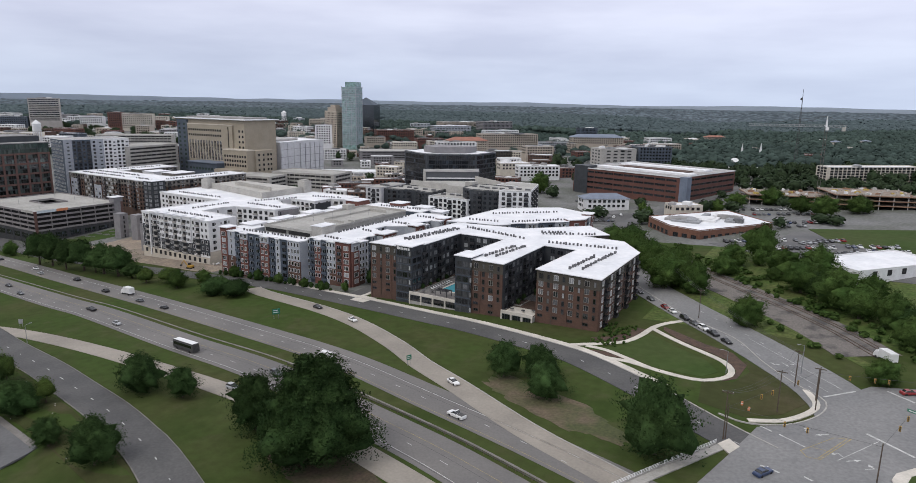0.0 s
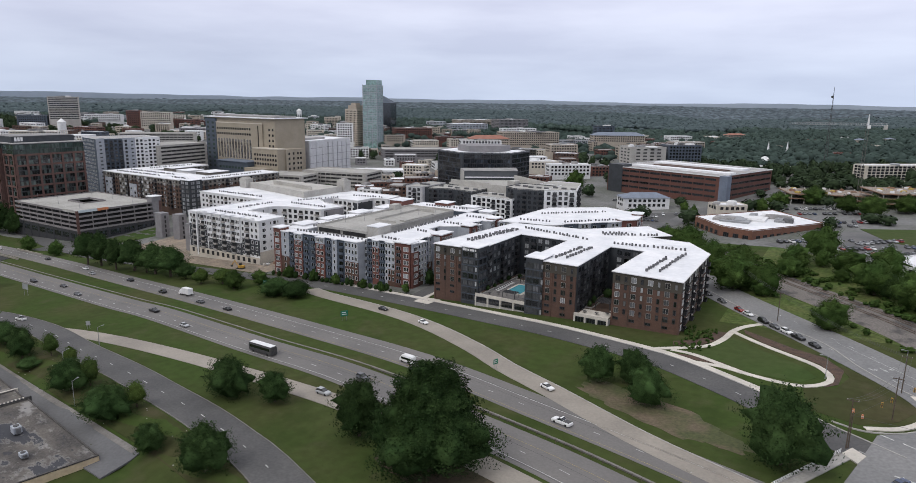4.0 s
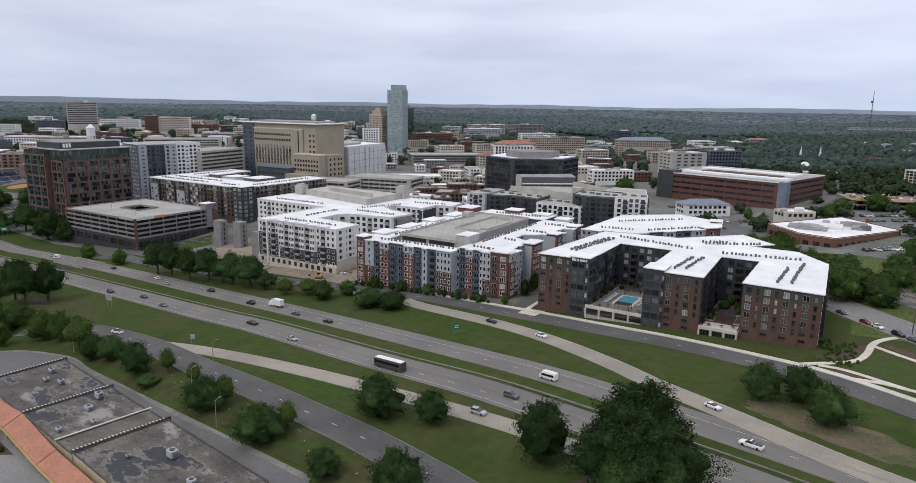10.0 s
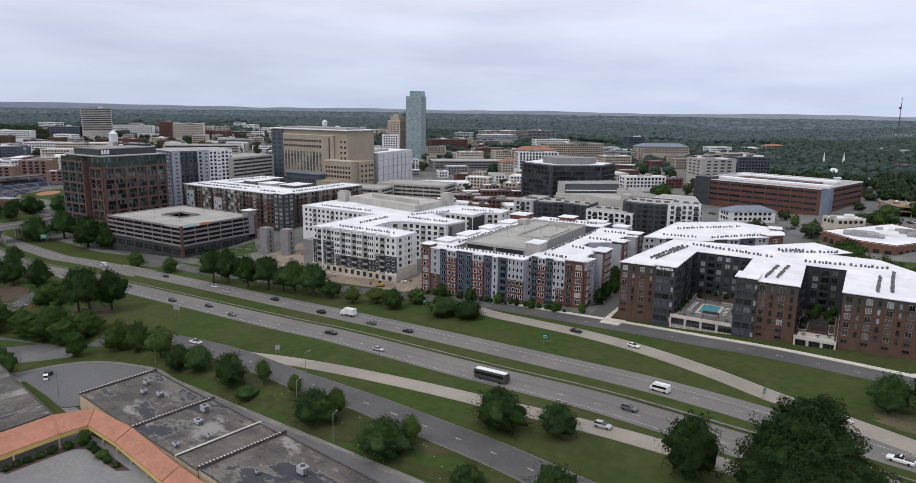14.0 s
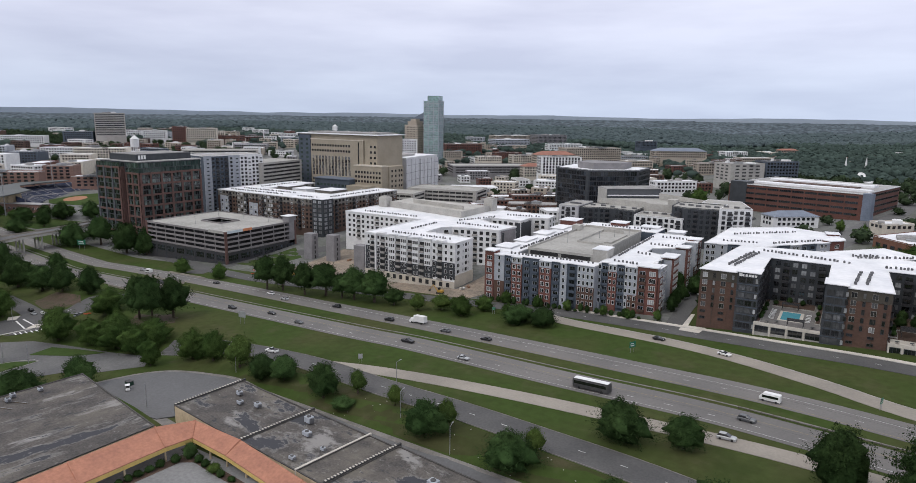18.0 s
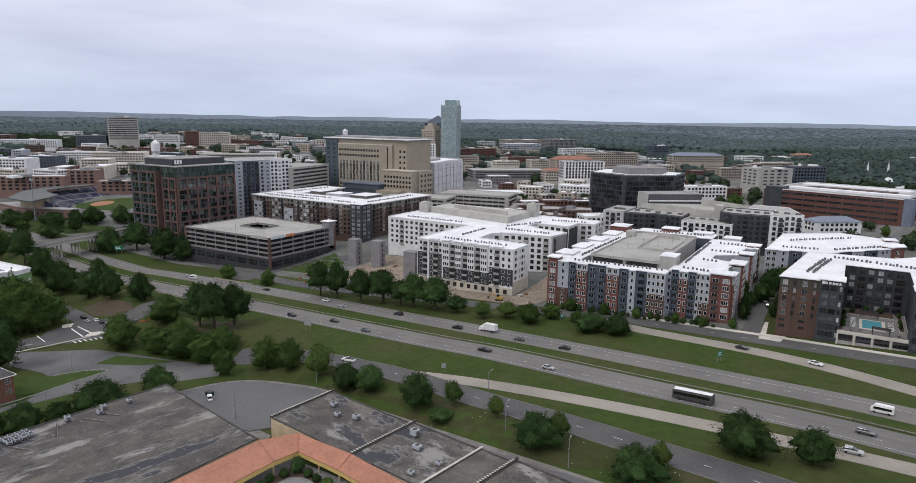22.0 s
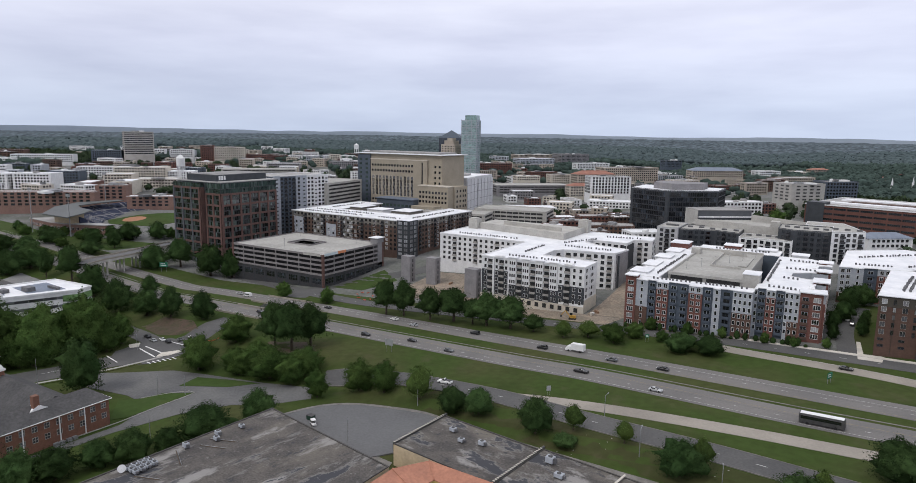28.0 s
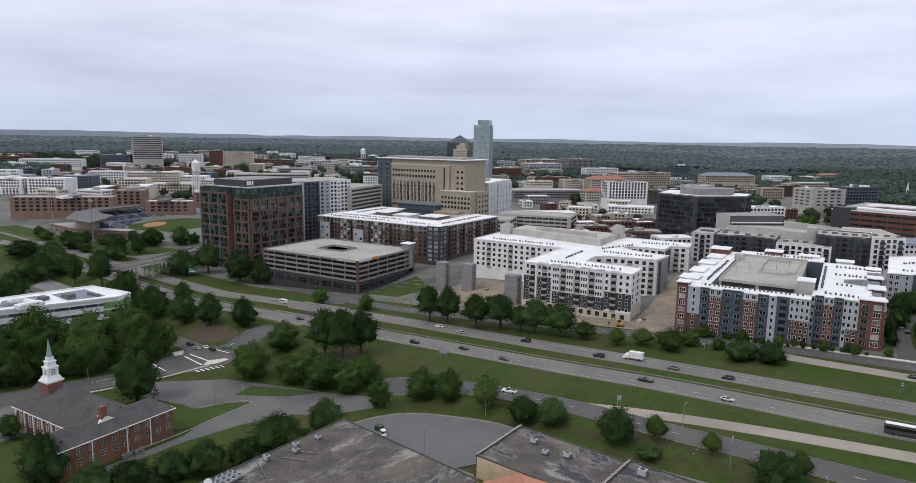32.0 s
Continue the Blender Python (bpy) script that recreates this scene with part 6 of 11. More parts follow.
def office_face(a, b, n, first, column="brick_office"):
    """Glass bays between brick columns, with brick beams on every second floor and dark ones between."""
    d = (Vector(b) - Vector(a)).normalized()
    nn = Vector((d.y, -d.x))
    ln = (Vector(b) - Vector(a)).length
    w = ln / n
    for k in range(15):
        z = 50.2 - (k + 1) * FO
        if z < -14:
            break
        for i in range(n):
            m = wall_matrix(a, b, w * (i + 0.5), z + (0.5 if k >= first else 0.2))
            f = (w - 1.7) / 7.7 if k >= first else (w - 0.4) / 8.6
            place("window", G_OFFICE[(i * 3 + k) % 4] if k >= first else G_TOP[(i + k) % 3], office, m @ Matrix.Diagonal((f, 1, 1, 1)))
        if k >= first:
            brick = (k - first) % 2 == 0
            p, q = Vector(a), Vector(b)
            bm = bmesh.new()
            o = 0.62 if brick else 0.2
            prism(bm, [tuple(p), tuple(q), tuple(q + nn * o), tuple(p + nn * o)], z + FO - (0.75 if brick else 0.25), z + FO + (0.75 if brick else 0.25))
            part("frame_beam", bm, M["brick_office" if brick else "frame_dark"], office)
    for i in range(n + 1):
        p = Vector(a) + d * min(max(w * i, 0.8), ln - 0.8)
        bm = bmesh.new()
        prism(bm, [tuple(p - d * 0.8), tuple(p + d * 0.8), tuple(p + d * 0.8 + nn * 0.7), tuple(p - d * 0.8 + nn * 0.7)], -14, 50.2 - first * FO + 0.6)
        part("frame_column", bm, M["brick_office" if i == n else column], office)


office_face((-592, 247), (-592, 302), 6, 2)
office_face((-609, 247), (-592, 247), 2, 2)
# a dark bay that stands out of the south face
bm = bmesh.new()
box(bm, -642.5, 243.6, -6, -611, 247.5, 46.0)
part("south_bay", bm, M["charcoal"], office, "dark projecting bay with brick-coloured grid")
office_face((-642.5, 243.6), (-611, 243.6), 3, 1, "steel_panel")
office_face((-611, 243.6), (-611, 247.0), 1, 1)


# a number on the roof screen stands as plain bars
for i in range(3):
    bm = bmesh.new()
    box(bm, -599.98, 252.2 + i * 2.3, 52.3, -599.9, 253.9 + i * 2.3, 55.4)
    part("sign_bar", bm, M["frame_white"], office, "white sign bar")


# ---- town ----
BUILT = [inset(E_POLY, -4), [(-280, 216), (-188, 216), (-188, 350), (-280, 340)], [(-194, 300), (-160, 307), (-122, 350), (-128, 382), (-160, 394), (-192, 368)], [(-428, 228), (-296, 228), (-296, 361), (-428, 361)], inset(GAR, -4), inset(OP, -4)]
WALL_WORD = {"grey_precast": "grey concrete", "cream": "cream masonry", "tan": "tan masonry", "ltgrey": "pale grey", "brick_red": "red brick", "brick_pale": "pale red brick", "white": "white", "slate": "slate-grey", "charcoal": "dark grey", "brick": "brown brick", "brick_dark": "dark brick", "precast": "pale concrete", "taupe": "taupe", "beige": "beige stone"}
ROOF_WORD = {"roof_white": "white flat roof", "roof_grey": "grey flat roof", "deck": "open deck roof", "red_roof": "red tile roof", "bluegrey_roof": "blue-grey metal roof"}


def inside(x, y, poly):
    c = False
    for i in range(len(poly)):
        (x0, y0), (x1, y1) = poly[i - 1], poly[i]
        if (y0 > y) != (y1 > y) and x < (x1 - x0) * (y - y0) / (y1 - y0) + x0:
            c = not c
    return c


def hip_roof(root, poly, z, rise, mat, over=0.8):
    p = ccw(inset(poly, -over))
    lens = [(Vector(p[i]) - Vector(p[(i + 1) % 4])).length for i in range(4)]
    k = 0 if lens[0] >= lens[1] else 1
    p = p[k:] + p[:k]
    w = min(lens) / 2
    a, b = (Vector(p[0]) + Vector(p[3])) / 2, (Vector(p[1]) + Vector(p[2])) / 2
    d = (b - a).normalized() * w
    bm = bmesh.new()
    v = [bm.verts.new((x, y, z)) for x, y in p] + [bm.verts.new((a + d).to_3d() + Vector((0, 0, z + rise))), bm.verts.new((b - d).to_3d() + Vector((0, 0, z + rise)))]
    for f in ((0, 1, 5, 4), (1, 2, 5), (2, 3, 4, 5), (3, 0, 4), (3, 2, 1, 0)):
        bm.faces.new([v[i] for i in f])
    part("hip_roof", bm, M[mat], root)


def town(cx, cy, w, d, ang, z, mat, roof, floors, label="", category="building", win=None, single=False, units=2, name="town_building", spacing=None):
    """A town block: cx, cy is the middle of its front, which runs w metres at ang degrees; d is its depth."""
    c, s = math.cos(radians(ang)), math.sin(radians(ang))
    poly = [(cx - c * w / 2, cy - s * w / 2), (cx + c * w / 2, cy + s * w / 2), (cx + c * w / 2 - s * d, cy + s * w / 2 + c * d), (cx - c * w / 2 - s * d, cy - s * w / 2 + c * d)]
    BUILT.append(inset(poly, -5))
    label = label or f"{('one', 'two', 'three', 'four', 'five', 'six', 'seven', 'eight')[min(7, floors - 1)]}-storey {WALL_WORD.get(mat, mat)} town building with {ROOF_WORD.get(roof, roof)}"
    fh = min(3.6, (z - low_z(poly)) / max(1, floors))
    if win is None:
        win = (2.0, min(1.8, fh * 0.55), "glass", "frame_dark") if roof != "deck" else (5.0, min(1.5, fh * 0.5), "opening", "frame_dark")
    hip = roof in ("red_roof", "bluegrey_roof")
    root = building(name, label, poly, z, mat, roof, floors, spacing or (win[0] * 1.9 if roof != "deck" else 5.8), win, 0.0 if hip else 0.8, None, None, single, None, fh, fh * 0.25, category, units=0 if (hip or roof == "deck") else units)
    if hip:
        hip_roof(root, poly, z + 0.2, min(w, d) * 0.22, roof)
    return root


town(-581, 789, 112, 45, 42, 17, "grey_precast", "deck", 3, category="parking garage", name="parking_garage")
town(-593, 919, 36, 20, 45, 26, "cream", "roof_grey", 5)
town(-530, 908, 64, 25, 45, 30, "tan", "red_roof", 5)
town(-500, 782, 48, 18, 42, 21, "cream", "red_roof", 4)
town(-501, 997, 101, 30, 48, 38, "tan", "roof_grey", 6, units=5)
town(-796, 1511, 86, 40, 57, 42, "grey_precast", "roof_grey", 6)
town(-824, 1341, 90, 40, 53, 34, "ltgrey", "roof_white", 6)
town(-801, 1080, 77, 30, 50, 32, "brick_red", "roof_grey", 4)
town(-900, 1503, 108, 40, 57, 38, "tan", "roof_white", 5)
town(-484, 564, 61, 28, 39, 11, "white", "roof_white", 1, units=0)
town(-407, 482, 32, 18, 37, 12, "brick_red", "roof_grey", 2)
town(-362, 459, 43, 22, 22, 14, "brick", "roof_grey", 2)
town(-395, 524, 33, 18, 38, 13, "brick_red", "roof_grey", 2)
town(-728, 790, 26, 18, 40, 50, "white", "roof_white", 8)
town(-735, 931, 36, 16, 46, 26, "tan", "roof_grey", 3)
town(-633, 880, 40, 18, 45, 24, "cream", "roof_white", 2)
town(-646, 973, 49, 20, 46, 26, "brick_red", "roof_grey", 2)
town(-673, 1298, 81, 20, 50, 30, "white", "roof_white", 3)
town(-552, 1513, 47, 20, 52, 34, "slate", "roof_grey", 4)
town(-1160, 582, 122, 22, 47, 25, "cream", "roof_white", 5)
town(-1101, 325, 25, 30, 43, 20, "white", "roof_grey", 5)
town(-1101, 365, 51, 26, 44, 24, "white", "roof_grey", 6, units=4)
town(-1166, 441, 45, 26, 46, 26, "slate", "roof_grey", 5)
town(-1678, 680, 122, 40, 55, 26, "white", "roof_white", 4)
town(-1601, 776, 61, 30, 59, 34, "charcoal", "roof_grey", 5)
town(-1304, 555, 34, 25, 49, 26, "brick_dark", "roof_grey", 3)
town(-1868, 1137, 95, 25, 65, 32, "cream", "roof_white", 4)
town(-1312, 714, 41, 20, 50, 24, "white", "roof_white", 2)
town(-1420, 968, 62, 25, 50, 44, "cream", "roof_white", 7, "cream hotel with brick ends and rooftop plant", units=5)
town(-1470, 937, 31, 25, 50, 47, "brick_red", "roof_grey", 7)
town(-953, 614, 109, 30, 47, 32, "precast", "deck", 5, category="parking garage", name="parking_garage")
town(-1298, 1095, 115, 30, 56, 32, "white", "roof_white", 5)
town(-1330, 994, 73, 30, 57, 34, "brick_red", "roof_white", 4)
town(-1005, 881, 66, 35, 51, 34, "grey_precast", "roof_grey", 5)
town(-899, 276, 97, 16, 41, 24, "brick_pale", "roof_white", 4, win=(3.4, 2.0, "glass", "frame_dark"))
town(-888, 341, 31, 24, 42, 27, "brick_pale", "roof_grey", 4, win=(3.4, 2.0, "glass", "frame_dark"))
town(-824, 345, 47, 14, 40, 19, "brick_pale", "roof_white", 3, win=(3.4, 1.8, "glass", "frame_dark"))
town(-844, 401, 16, 16, 42, 24, "brick_pale", "roof_white", 3)
town(-385, 861, 41, 20, 44, 30, "tan", "roof_white", 3)
town(-424, 815, 34, 18, 43, 24, "taupe", "roof_white", 3)
town(-324, 660, 34, 20, 41, 24, "cream", "roof_white", 2)
town(-280, 627, 44, 16, 40, 26, "white", "roof_white", 3)
town(-262, 668, 22, 16, 40, 22, "brick_red", "roof_grey", 3)
town(-228, 726, 42, 30, 43, 41, "precast", "roof_grey", 5, win=(4.4, 1.4, "opening", "grey_precast"), units=4)
town(-197, 762, 40, 22, 40, 43, "slate", "roof_grey", 5, units=4)
town(16, 721, 96, 16, 40, 37, "cream", "roof_white", 7, "seven-storey cream concrete apartment slab with balconies", "apartment building", win=(3.0, 1.7, "glass", "frame_dark"), spacing=4.4, name="apartment_building")
town(-243, 1394, 42, 14, 48, 30, "tan", "red_roof", 3)
town(-96, 774, 34, 20, 40, 24, "white", "roof_white", 1)
town(-97, 474, 22, 14, 37, 21, "cream", "roof_white", 1)
SHOP_EAST = [(-112, 429.6), (-92, 403.5), (-73, 397.2), (-40, 451.8), (-73, 488)]
building("shop", "one-storey brick shop with broad white roof and blue awning", SHOP_EAST, 18.3, "brick_church", "roof_white", 1, 6.0, (3.2, 2.6, "glass", "frame_dark"), 0.6, None, category="shop", units=8, single=True)
BUILT.append(inset(SHOP_EAST, -4))
town(24, 339, 56, 26, 52, 22.5, "white", "roof_white", 1, "low white warehouse with shabby flat white roof", "warehouse", win=(2.4, 2.4, "opening", "frame_dark"), single=True, units=0, name="warehouse", spacing=9)
town(-160, 487, 36, 16, 38, 19, "white", "bluegrey_roof", 2, "white two-storey hall with blue-grey metal roof", "hall", single=True, name="hall")

# county offices: long brick bands
CP = [(-222, 575), (-119, 544), (-92, 636), (-194, 668)]
BUILT.append(inset(CP, -5))
county = thing("office_building", (-155, 605, 12), "four-storey red brick office building with ribbon windows and white roof edges", "office building")
shell(county, CP, 8, 33.0, "brick_red", "roof_grey", 0.8, "white", 0.4)
me = window_mesh("ribbon_window", 9.0, 1.5, 0.14, 5, 0, "glass", "frame_dark")
for a, b, ln in faces_of(CP):
    n = int(ln / 10.2)
    for i in range(n):
        for k in range(4):
            place("ribbon_window", me, county, wall_matrix(a, b, ln / 2 + (i - (n - 1) / 2) * 10.2, 33 - 4.6 * (k + 1) + 1.4))
for pl, z1, mt in (([(-221, 574), (-207, 570), (-203, 584), (-217, 588)], 35.5, "charcoal"), ([(-119.4, 543.6), (-113, 541.8), (-111, 548), (-117.5, 550)], 34.0, "bluegrey_roof")):
    bm = bmesh.new()
    prism(bm, pl, 8, z1)
    part("stair_bay", bm, M[mt], county)
for pl in ([(-205, 590), (-115, 563), (-112, 572), (-202, 599)], [(-195, 630), (-112, 606), (-108, 618), (-191, 643)]):
    bm = bmesh.new()
    prism(bm, pl, 33.2, 34.7)
    part("roof_plant", bm, M["roof_white"], county)
bm = bmesh.new()
prism(bm, [(-190, 606), (-125, 587), (-121, 600), (-186, 620)], 33.2, 34.2)
part("roof_plant", bm, M["brick_dark"], county)

# black glass office with roof screens, and the dark and white apartments in front of it
DP = [(-354, 491), (-318, 474), (-283, 500), (-283, 535), (-354, 535)]
BUILT.append(inset(DP, -5))
dark = thing("office_building", (-318, 505, 8), "black glass office building with grey roof screen", "office building")
BAGS[dark.name] = {}
shell(dark, DP, 4, 45.5, "charcoal", "roof_white", 0.6, "charcoal")
dark_panes = [window_mesh("window", 5.2, 3.2, 0.2, 2, 0, "glass_black", "frame_dark", 0.16, "glass_black_pale", 20 + k) for k in range(4)]
for a, b, ln in faces_of(DP):
    n = int(ln / 5.8)
    for i in range(n):
        for k in range(9):
            bring("window", dark_panes[(i * 5 + k * 3) % 4], dark, wall_matrix(a, b, ln / 2 + (i - (n - 1) / 2) * 5.8, 45.1 - 4.1 * (k + 1)))
flush(dark)
bm = bmesh.new()
prism(bm, [(-336, 496), (-318, 486), (-296, 503), (-296, 522), (-336, 522)], 45.7, 51)
part("roof_screen", bm, M["grey_precast"], dark)
ANNEX = [(-295, 435), (-283.5, 421), (-250, 445.5), (-262, 466)]
bm = bmesh.new()
prism(bm, ANNEX, 4, 36.8)
part("annexe", bm, M["steel_panel"], dark, "dark grey panelled annexe")
bm = bmesh.new()
prism(bm, inset(ANNEX, -0.3), 36.8, 37.2)
part("annexe_roof", bm, M["roof_grey"], dark)
bm = bmesh.new()
prism(bm, [(-295.2, 434.8), (-283.7, 420.6), (-283.3, 421.0), (-294.8, 435.2)], 4, 36.9)
part("annexe_side", bm, M["precast"], dark, "pale concrete side wall")
bm = bmesh.new()
prism(bm, [(-282.5, 420.9), (-249.7, 444.9), (-250.0, 445.4), (-282.9, 421.4)], 31.6, 32.5)
part("annexe_beam", bm, M["white"], dark)
FD = 3.2
for pl, z1, wall, lab in (
    ([(-299, 367), (-285.5, 368), (-285.5, 398), (-299, 398)], 29.4, "pale_stucco", "white and grey apartment wing with dark windows"),
    ([(-285.5, 371), (-264, 378), (-247.8, 372.6), (-247.8, 396), (-285.5, 398)], 28.6, "charcoal", "charcoal apartment wing with dark balconies"),
    ([(-247.8, 371.6), (-216.6, 371.4), (-216.6, 392), (-247.8, 392)], 26.4, "white", "white apartment wing with dark window holes"),
    ([(-226, 381), (-216.4, 375), (-196, 377.8), (-196, 404), (-226, 404)], 33.2, "charcoal", "charcoal apartment wing with dark balconies"),
    ([(-196, 376.4), (-178, 387), (-190, 425), (-212, 425), (-212, 404), (-196, 404)], 33.8, "white", "white apartment wing with dark windows and white roof"),
):
    BUILT.append(inset(pl, -4))
    cx, cy = sum(p[0] for p in pl) / len(pl), sum(p[1] for p in pl) / len(pl)
    root = thing("apartment_building", (cx, cy, low_z(pl)), lab, "apartment building", "wings of the dark and white apartments")
    BAGS[root.name] = {}
    shell(root, pl, low_z(pl) - 2, z1, wall, "deck", 0.6, wall)
    for a, b, ln in faces_of(pl):
        n = int((ln - 1) / 3.7)
        for i in range(n):
            u = ln / 2 + (i - (n - 1) / 2) * 3.7
            stack(root, a, b, u, z1 - 0.3, FD, 6, D_GLASS if i % 3 == 1 else W_DARK, 0.8, B_DARK if i % 3 == 1 else None)
    flush(root)
    rngU = random.Random(lab)
    xs, ys = [p[0] for p in pl], [p[1] for p in pl]
    for k in range(5):
        x, y = min(xs) + 3 + (max(xs) - min(xs) - 8) * k / 4, min(ys) + 11 + rngU.uniform(0, 3)
        if inside(x, y, pl) and inside(x + 3, y, pl):
            bm = bmesh.new()
            box(bm, x, y, z1 + 0.2, x + 3.2, y + 1.4, z1 + 1.3)
            part("roof_plant", bm, M["unit"], root)
dk = thing("parking_garage", (-240, 420, 8), "pale concrete parking deck between apartment wings", "parking garage")
bm = bmesh.new()
prism(bm, [(-283, 399), (-214, 393), (-200, 404), (-214, 425), (-249, 443), (-283, 420)], 4, 30.2)
part("deck", bm, M["deck"], dk)
for a, b, z0, z1, th in (((-281, 398), (-246, 393.4), 26, 33.0, 0.5), ((-246, 393.4), (-227, 393.4), 26, 32.2, 0.5), ((-249, 438), (-212, 414), 26, 34.6, 0.5), ((-212, 414), (-198, 402), 26, 34.2, 0.5)):
    d = (Vector(b) - Vector(a)).normalized()
    n = Vector((-d.y, d.x)) * th
    bm = bmesh.new()
    prism(bm, [a, b, tuple(Vector(b) + n), tuple(Vector(a) + n)], z0, z1)
    part("deck_wall", bm, M["precast"], dk)
bm = bmesh.new()
box(bm, -232, 394.2, 28, -226.4, 402, 35.6)
part("stair_tower", bm, M["precast"], dk)

# brown apartments with a glazed corner
FP = [(-587, 314), (-467, 312), (-464, 402), (-488, 404), (-488, 345), (-560, 345), (-560, 402), (-587, 402)]
BUILT.append([(-592, 308), (-460, 308), (-460, 410), (-592, 410)])
brown = thing("apartment_building", (-520, 330, -5), "brown brick and taupe apartment building with glazed dark corner", "apartment building")
BAGS[brown.name] = {}
shell(brown, FP, -10, 24.6, "brick_dark", "roof_white", 0.6, "white", 0.3, (4.5, "stone_taupe"))
for a, b, ln in faces_of(FP):
    n = int((ln - 1) / 4.0)
    for i in range(n):
        u = ln / 2 + (i - (n - 1) / 2) * 4.0
        if i % 5 == 3:
            stack(brown, a, b, u, 24.6, 3.3, 7, D_GLASS, 0, B_DARK)
        else:
            stack(brown, a, b, u, 24.6, 3.3, 7, (W_DOUBLE, W_TAN, W_DARK)[i % 3])
bm = bmesh.new()
box(bm, -476, 310.5, -10, -465, 322, 25.6)
part("corner_bay", bm, M["charcoal"], brown, "dark glazed corner bay")
bm = bmesh.new()
box(bm, -477, 309.8, 25.6, -464.4, 322.6, 26.0)
part("bay_roof", bm, M["roof_white"], brown)
me = window_mesh("window", 3.2, 2.2, 0.14, 1, 0, "glass_blind", "frame_dark")
for k in range(8):
    for a, b, u in (((-476, 310.5), (-465, 310.5), 3.0), ((-476, 310.5), (-465, 310.5), 8.0), ((-465, 310.5), (-465, 322), 3.0), ((-465, 310.5), (-465, 322), 8.0)):
        place("window", me, brown, wall_matrix(a, b, u, 25 - 3.3 * (k + 1) + 0.8))
for x0, x1, mt, z1 in ((-583, -573, "ltgrey", 20.2), (-562, -551, "stone_taupe", 24.5), (-548, -538, "ltgrey", 17.0), (-531, -512, "stone_taupe", 24.5), (-508, -500, "brick", 20.2), (-497, -484, "stone_taupe", 24.5)):
    bm = bmesh.new()
    box(bm, x0, 312.9, -8, x1, 313.9, z1)
    part("bay", bm, M[mt], brown)
    n = max(2, int((x1 - x0) / 3.6))
    for k in range(8):
        for i in range(n):
            z = 24.6 - 3.3 * (k + 1) + 0.8
            if z + 2 < z1:
                bring("window", (W_DOUBLE, W_DOUBLE_BLIND, W_TAN)[(i + k) % 3], brown, wall_matrix((x0, 312.9), (x1, 312.9), (x1 - x0) * (i + 0.5) / n, z))
# low penthouses and court walls between the white roof strips
for x0, y0, x1, y1, z1, mt in ((-556, 352, -544, 372, 26.5, "stone_taupe"), (-536, 350, -520, 366, 26.0, "white"), (-512, 352, -494, 372, 26.2, "stone_taupe")):
    bm = bmesh.new()
    box(bm, x0, y0, 5, x1, y1, z1)
    part("court_wing", bm, M[mt], brown)
    bm = bmesh.new()
    box(bm, x0 - 0.4, y0 - 0.4, z1, x1 + 0.4, y1 + 0.4, z1 + 0.35)
    part("court_wing_roof", bm, M["roof_white"], brown)

flush(brown)
# grey and white mid-rise, and the banded parking garage beside it
BUILT.append(rect(-672, 328, -608, 404))
mid = thing("apartment_building", (-630, 354, -5), "eleven-storey grey and white apartment tower with balconies", "apartment building")
MP = [(-668, 343), (-630, 334.5), (-615.5, 390), (-655, 400)]
BAGS[mid.name] = {}
shell(mid, MP, -8, 49.2, "slate", "roof_grey", 0.8, "white")
ma, mb = Vector(MP[1]), Vector(MP[2])
md = (mb - ma).normalized()
mn = Vector((md.y, -md.x))
for u0, u1, mt, out in ((0, 7, "ltgrey", 0.9), (7, 23, "slate", 0.0), (23, 34, "ltgrey", 0.9), (34, 57, "white", 1.3)):
    p, q = ma + md * u0 + mn * 0.004, ma + md * u1 + mn * 0.004
    if out:
        bm = bmesh.new()
        prism(bm, [tuple(p), tuple(q), tuple(q + mn * out), tuple(p + mn * out)], -8, 49.0 + out)
        part("bay", bm, M[mt], mid)
    pa, pb = tuple(p + mn * out), tuple(q + mn * out)
    n = int((u1 - u0) / 3.7)
    for i in range(n):
        u = (u1 - u0) * (i + 0.5) / n
        if mt == "slate":
            stack(mid, pa, pb, u, 48.8, 3.5, 15, D_GLASS if i % 2 else W_DARK, 0.8, B_DARK if i % 2 else None)
        else:
            stack(mid, pa, pb, u, 48.8, 3.5, 15, W_DARK if (i + int(u0)) % 3 else W_LOW, 0.8)
for i in range(8):
    stack(mid, MP[0], MP[1], 3 + 4.2 * i, 48.8, 3.5, 15, W_DOUBLE, 0.9)
flush(mid)
town(-618, 418, 66, 40, 100, 41, "precast", "deck", 8, "tall pale concrete parking garage with dark slots", "parking garage", name="parking_garage", win=(6.0, 1.4, "opening", "frame_dark"), spacing=6.6)

# courthouse
court = thing("courthouse", (-590, 480, 5), "tall beige stone courthouse with tall window strips and flat overhanging roof", "courthouse")
KP = rect(-637, 463, -533, 505)
BUILT.append(rect(-645, 436, -505, 515))
bm = bmesh.new()
prism(bm, KP, -2, 68.2)
part("wall", bm, M["beige"], court)
bm = bmesh.new()
prism(bm, inset(KP, -2.8), 68.2, 69.0)
part("roof", bm, M["roof_white"], court)
bm = bmesh.new()
prism(bm, inset(KP, 6), 69.0, 70.6)
part("roof_plant", bm, M["roof_grey"], court)
BAGS[court.name] = {}


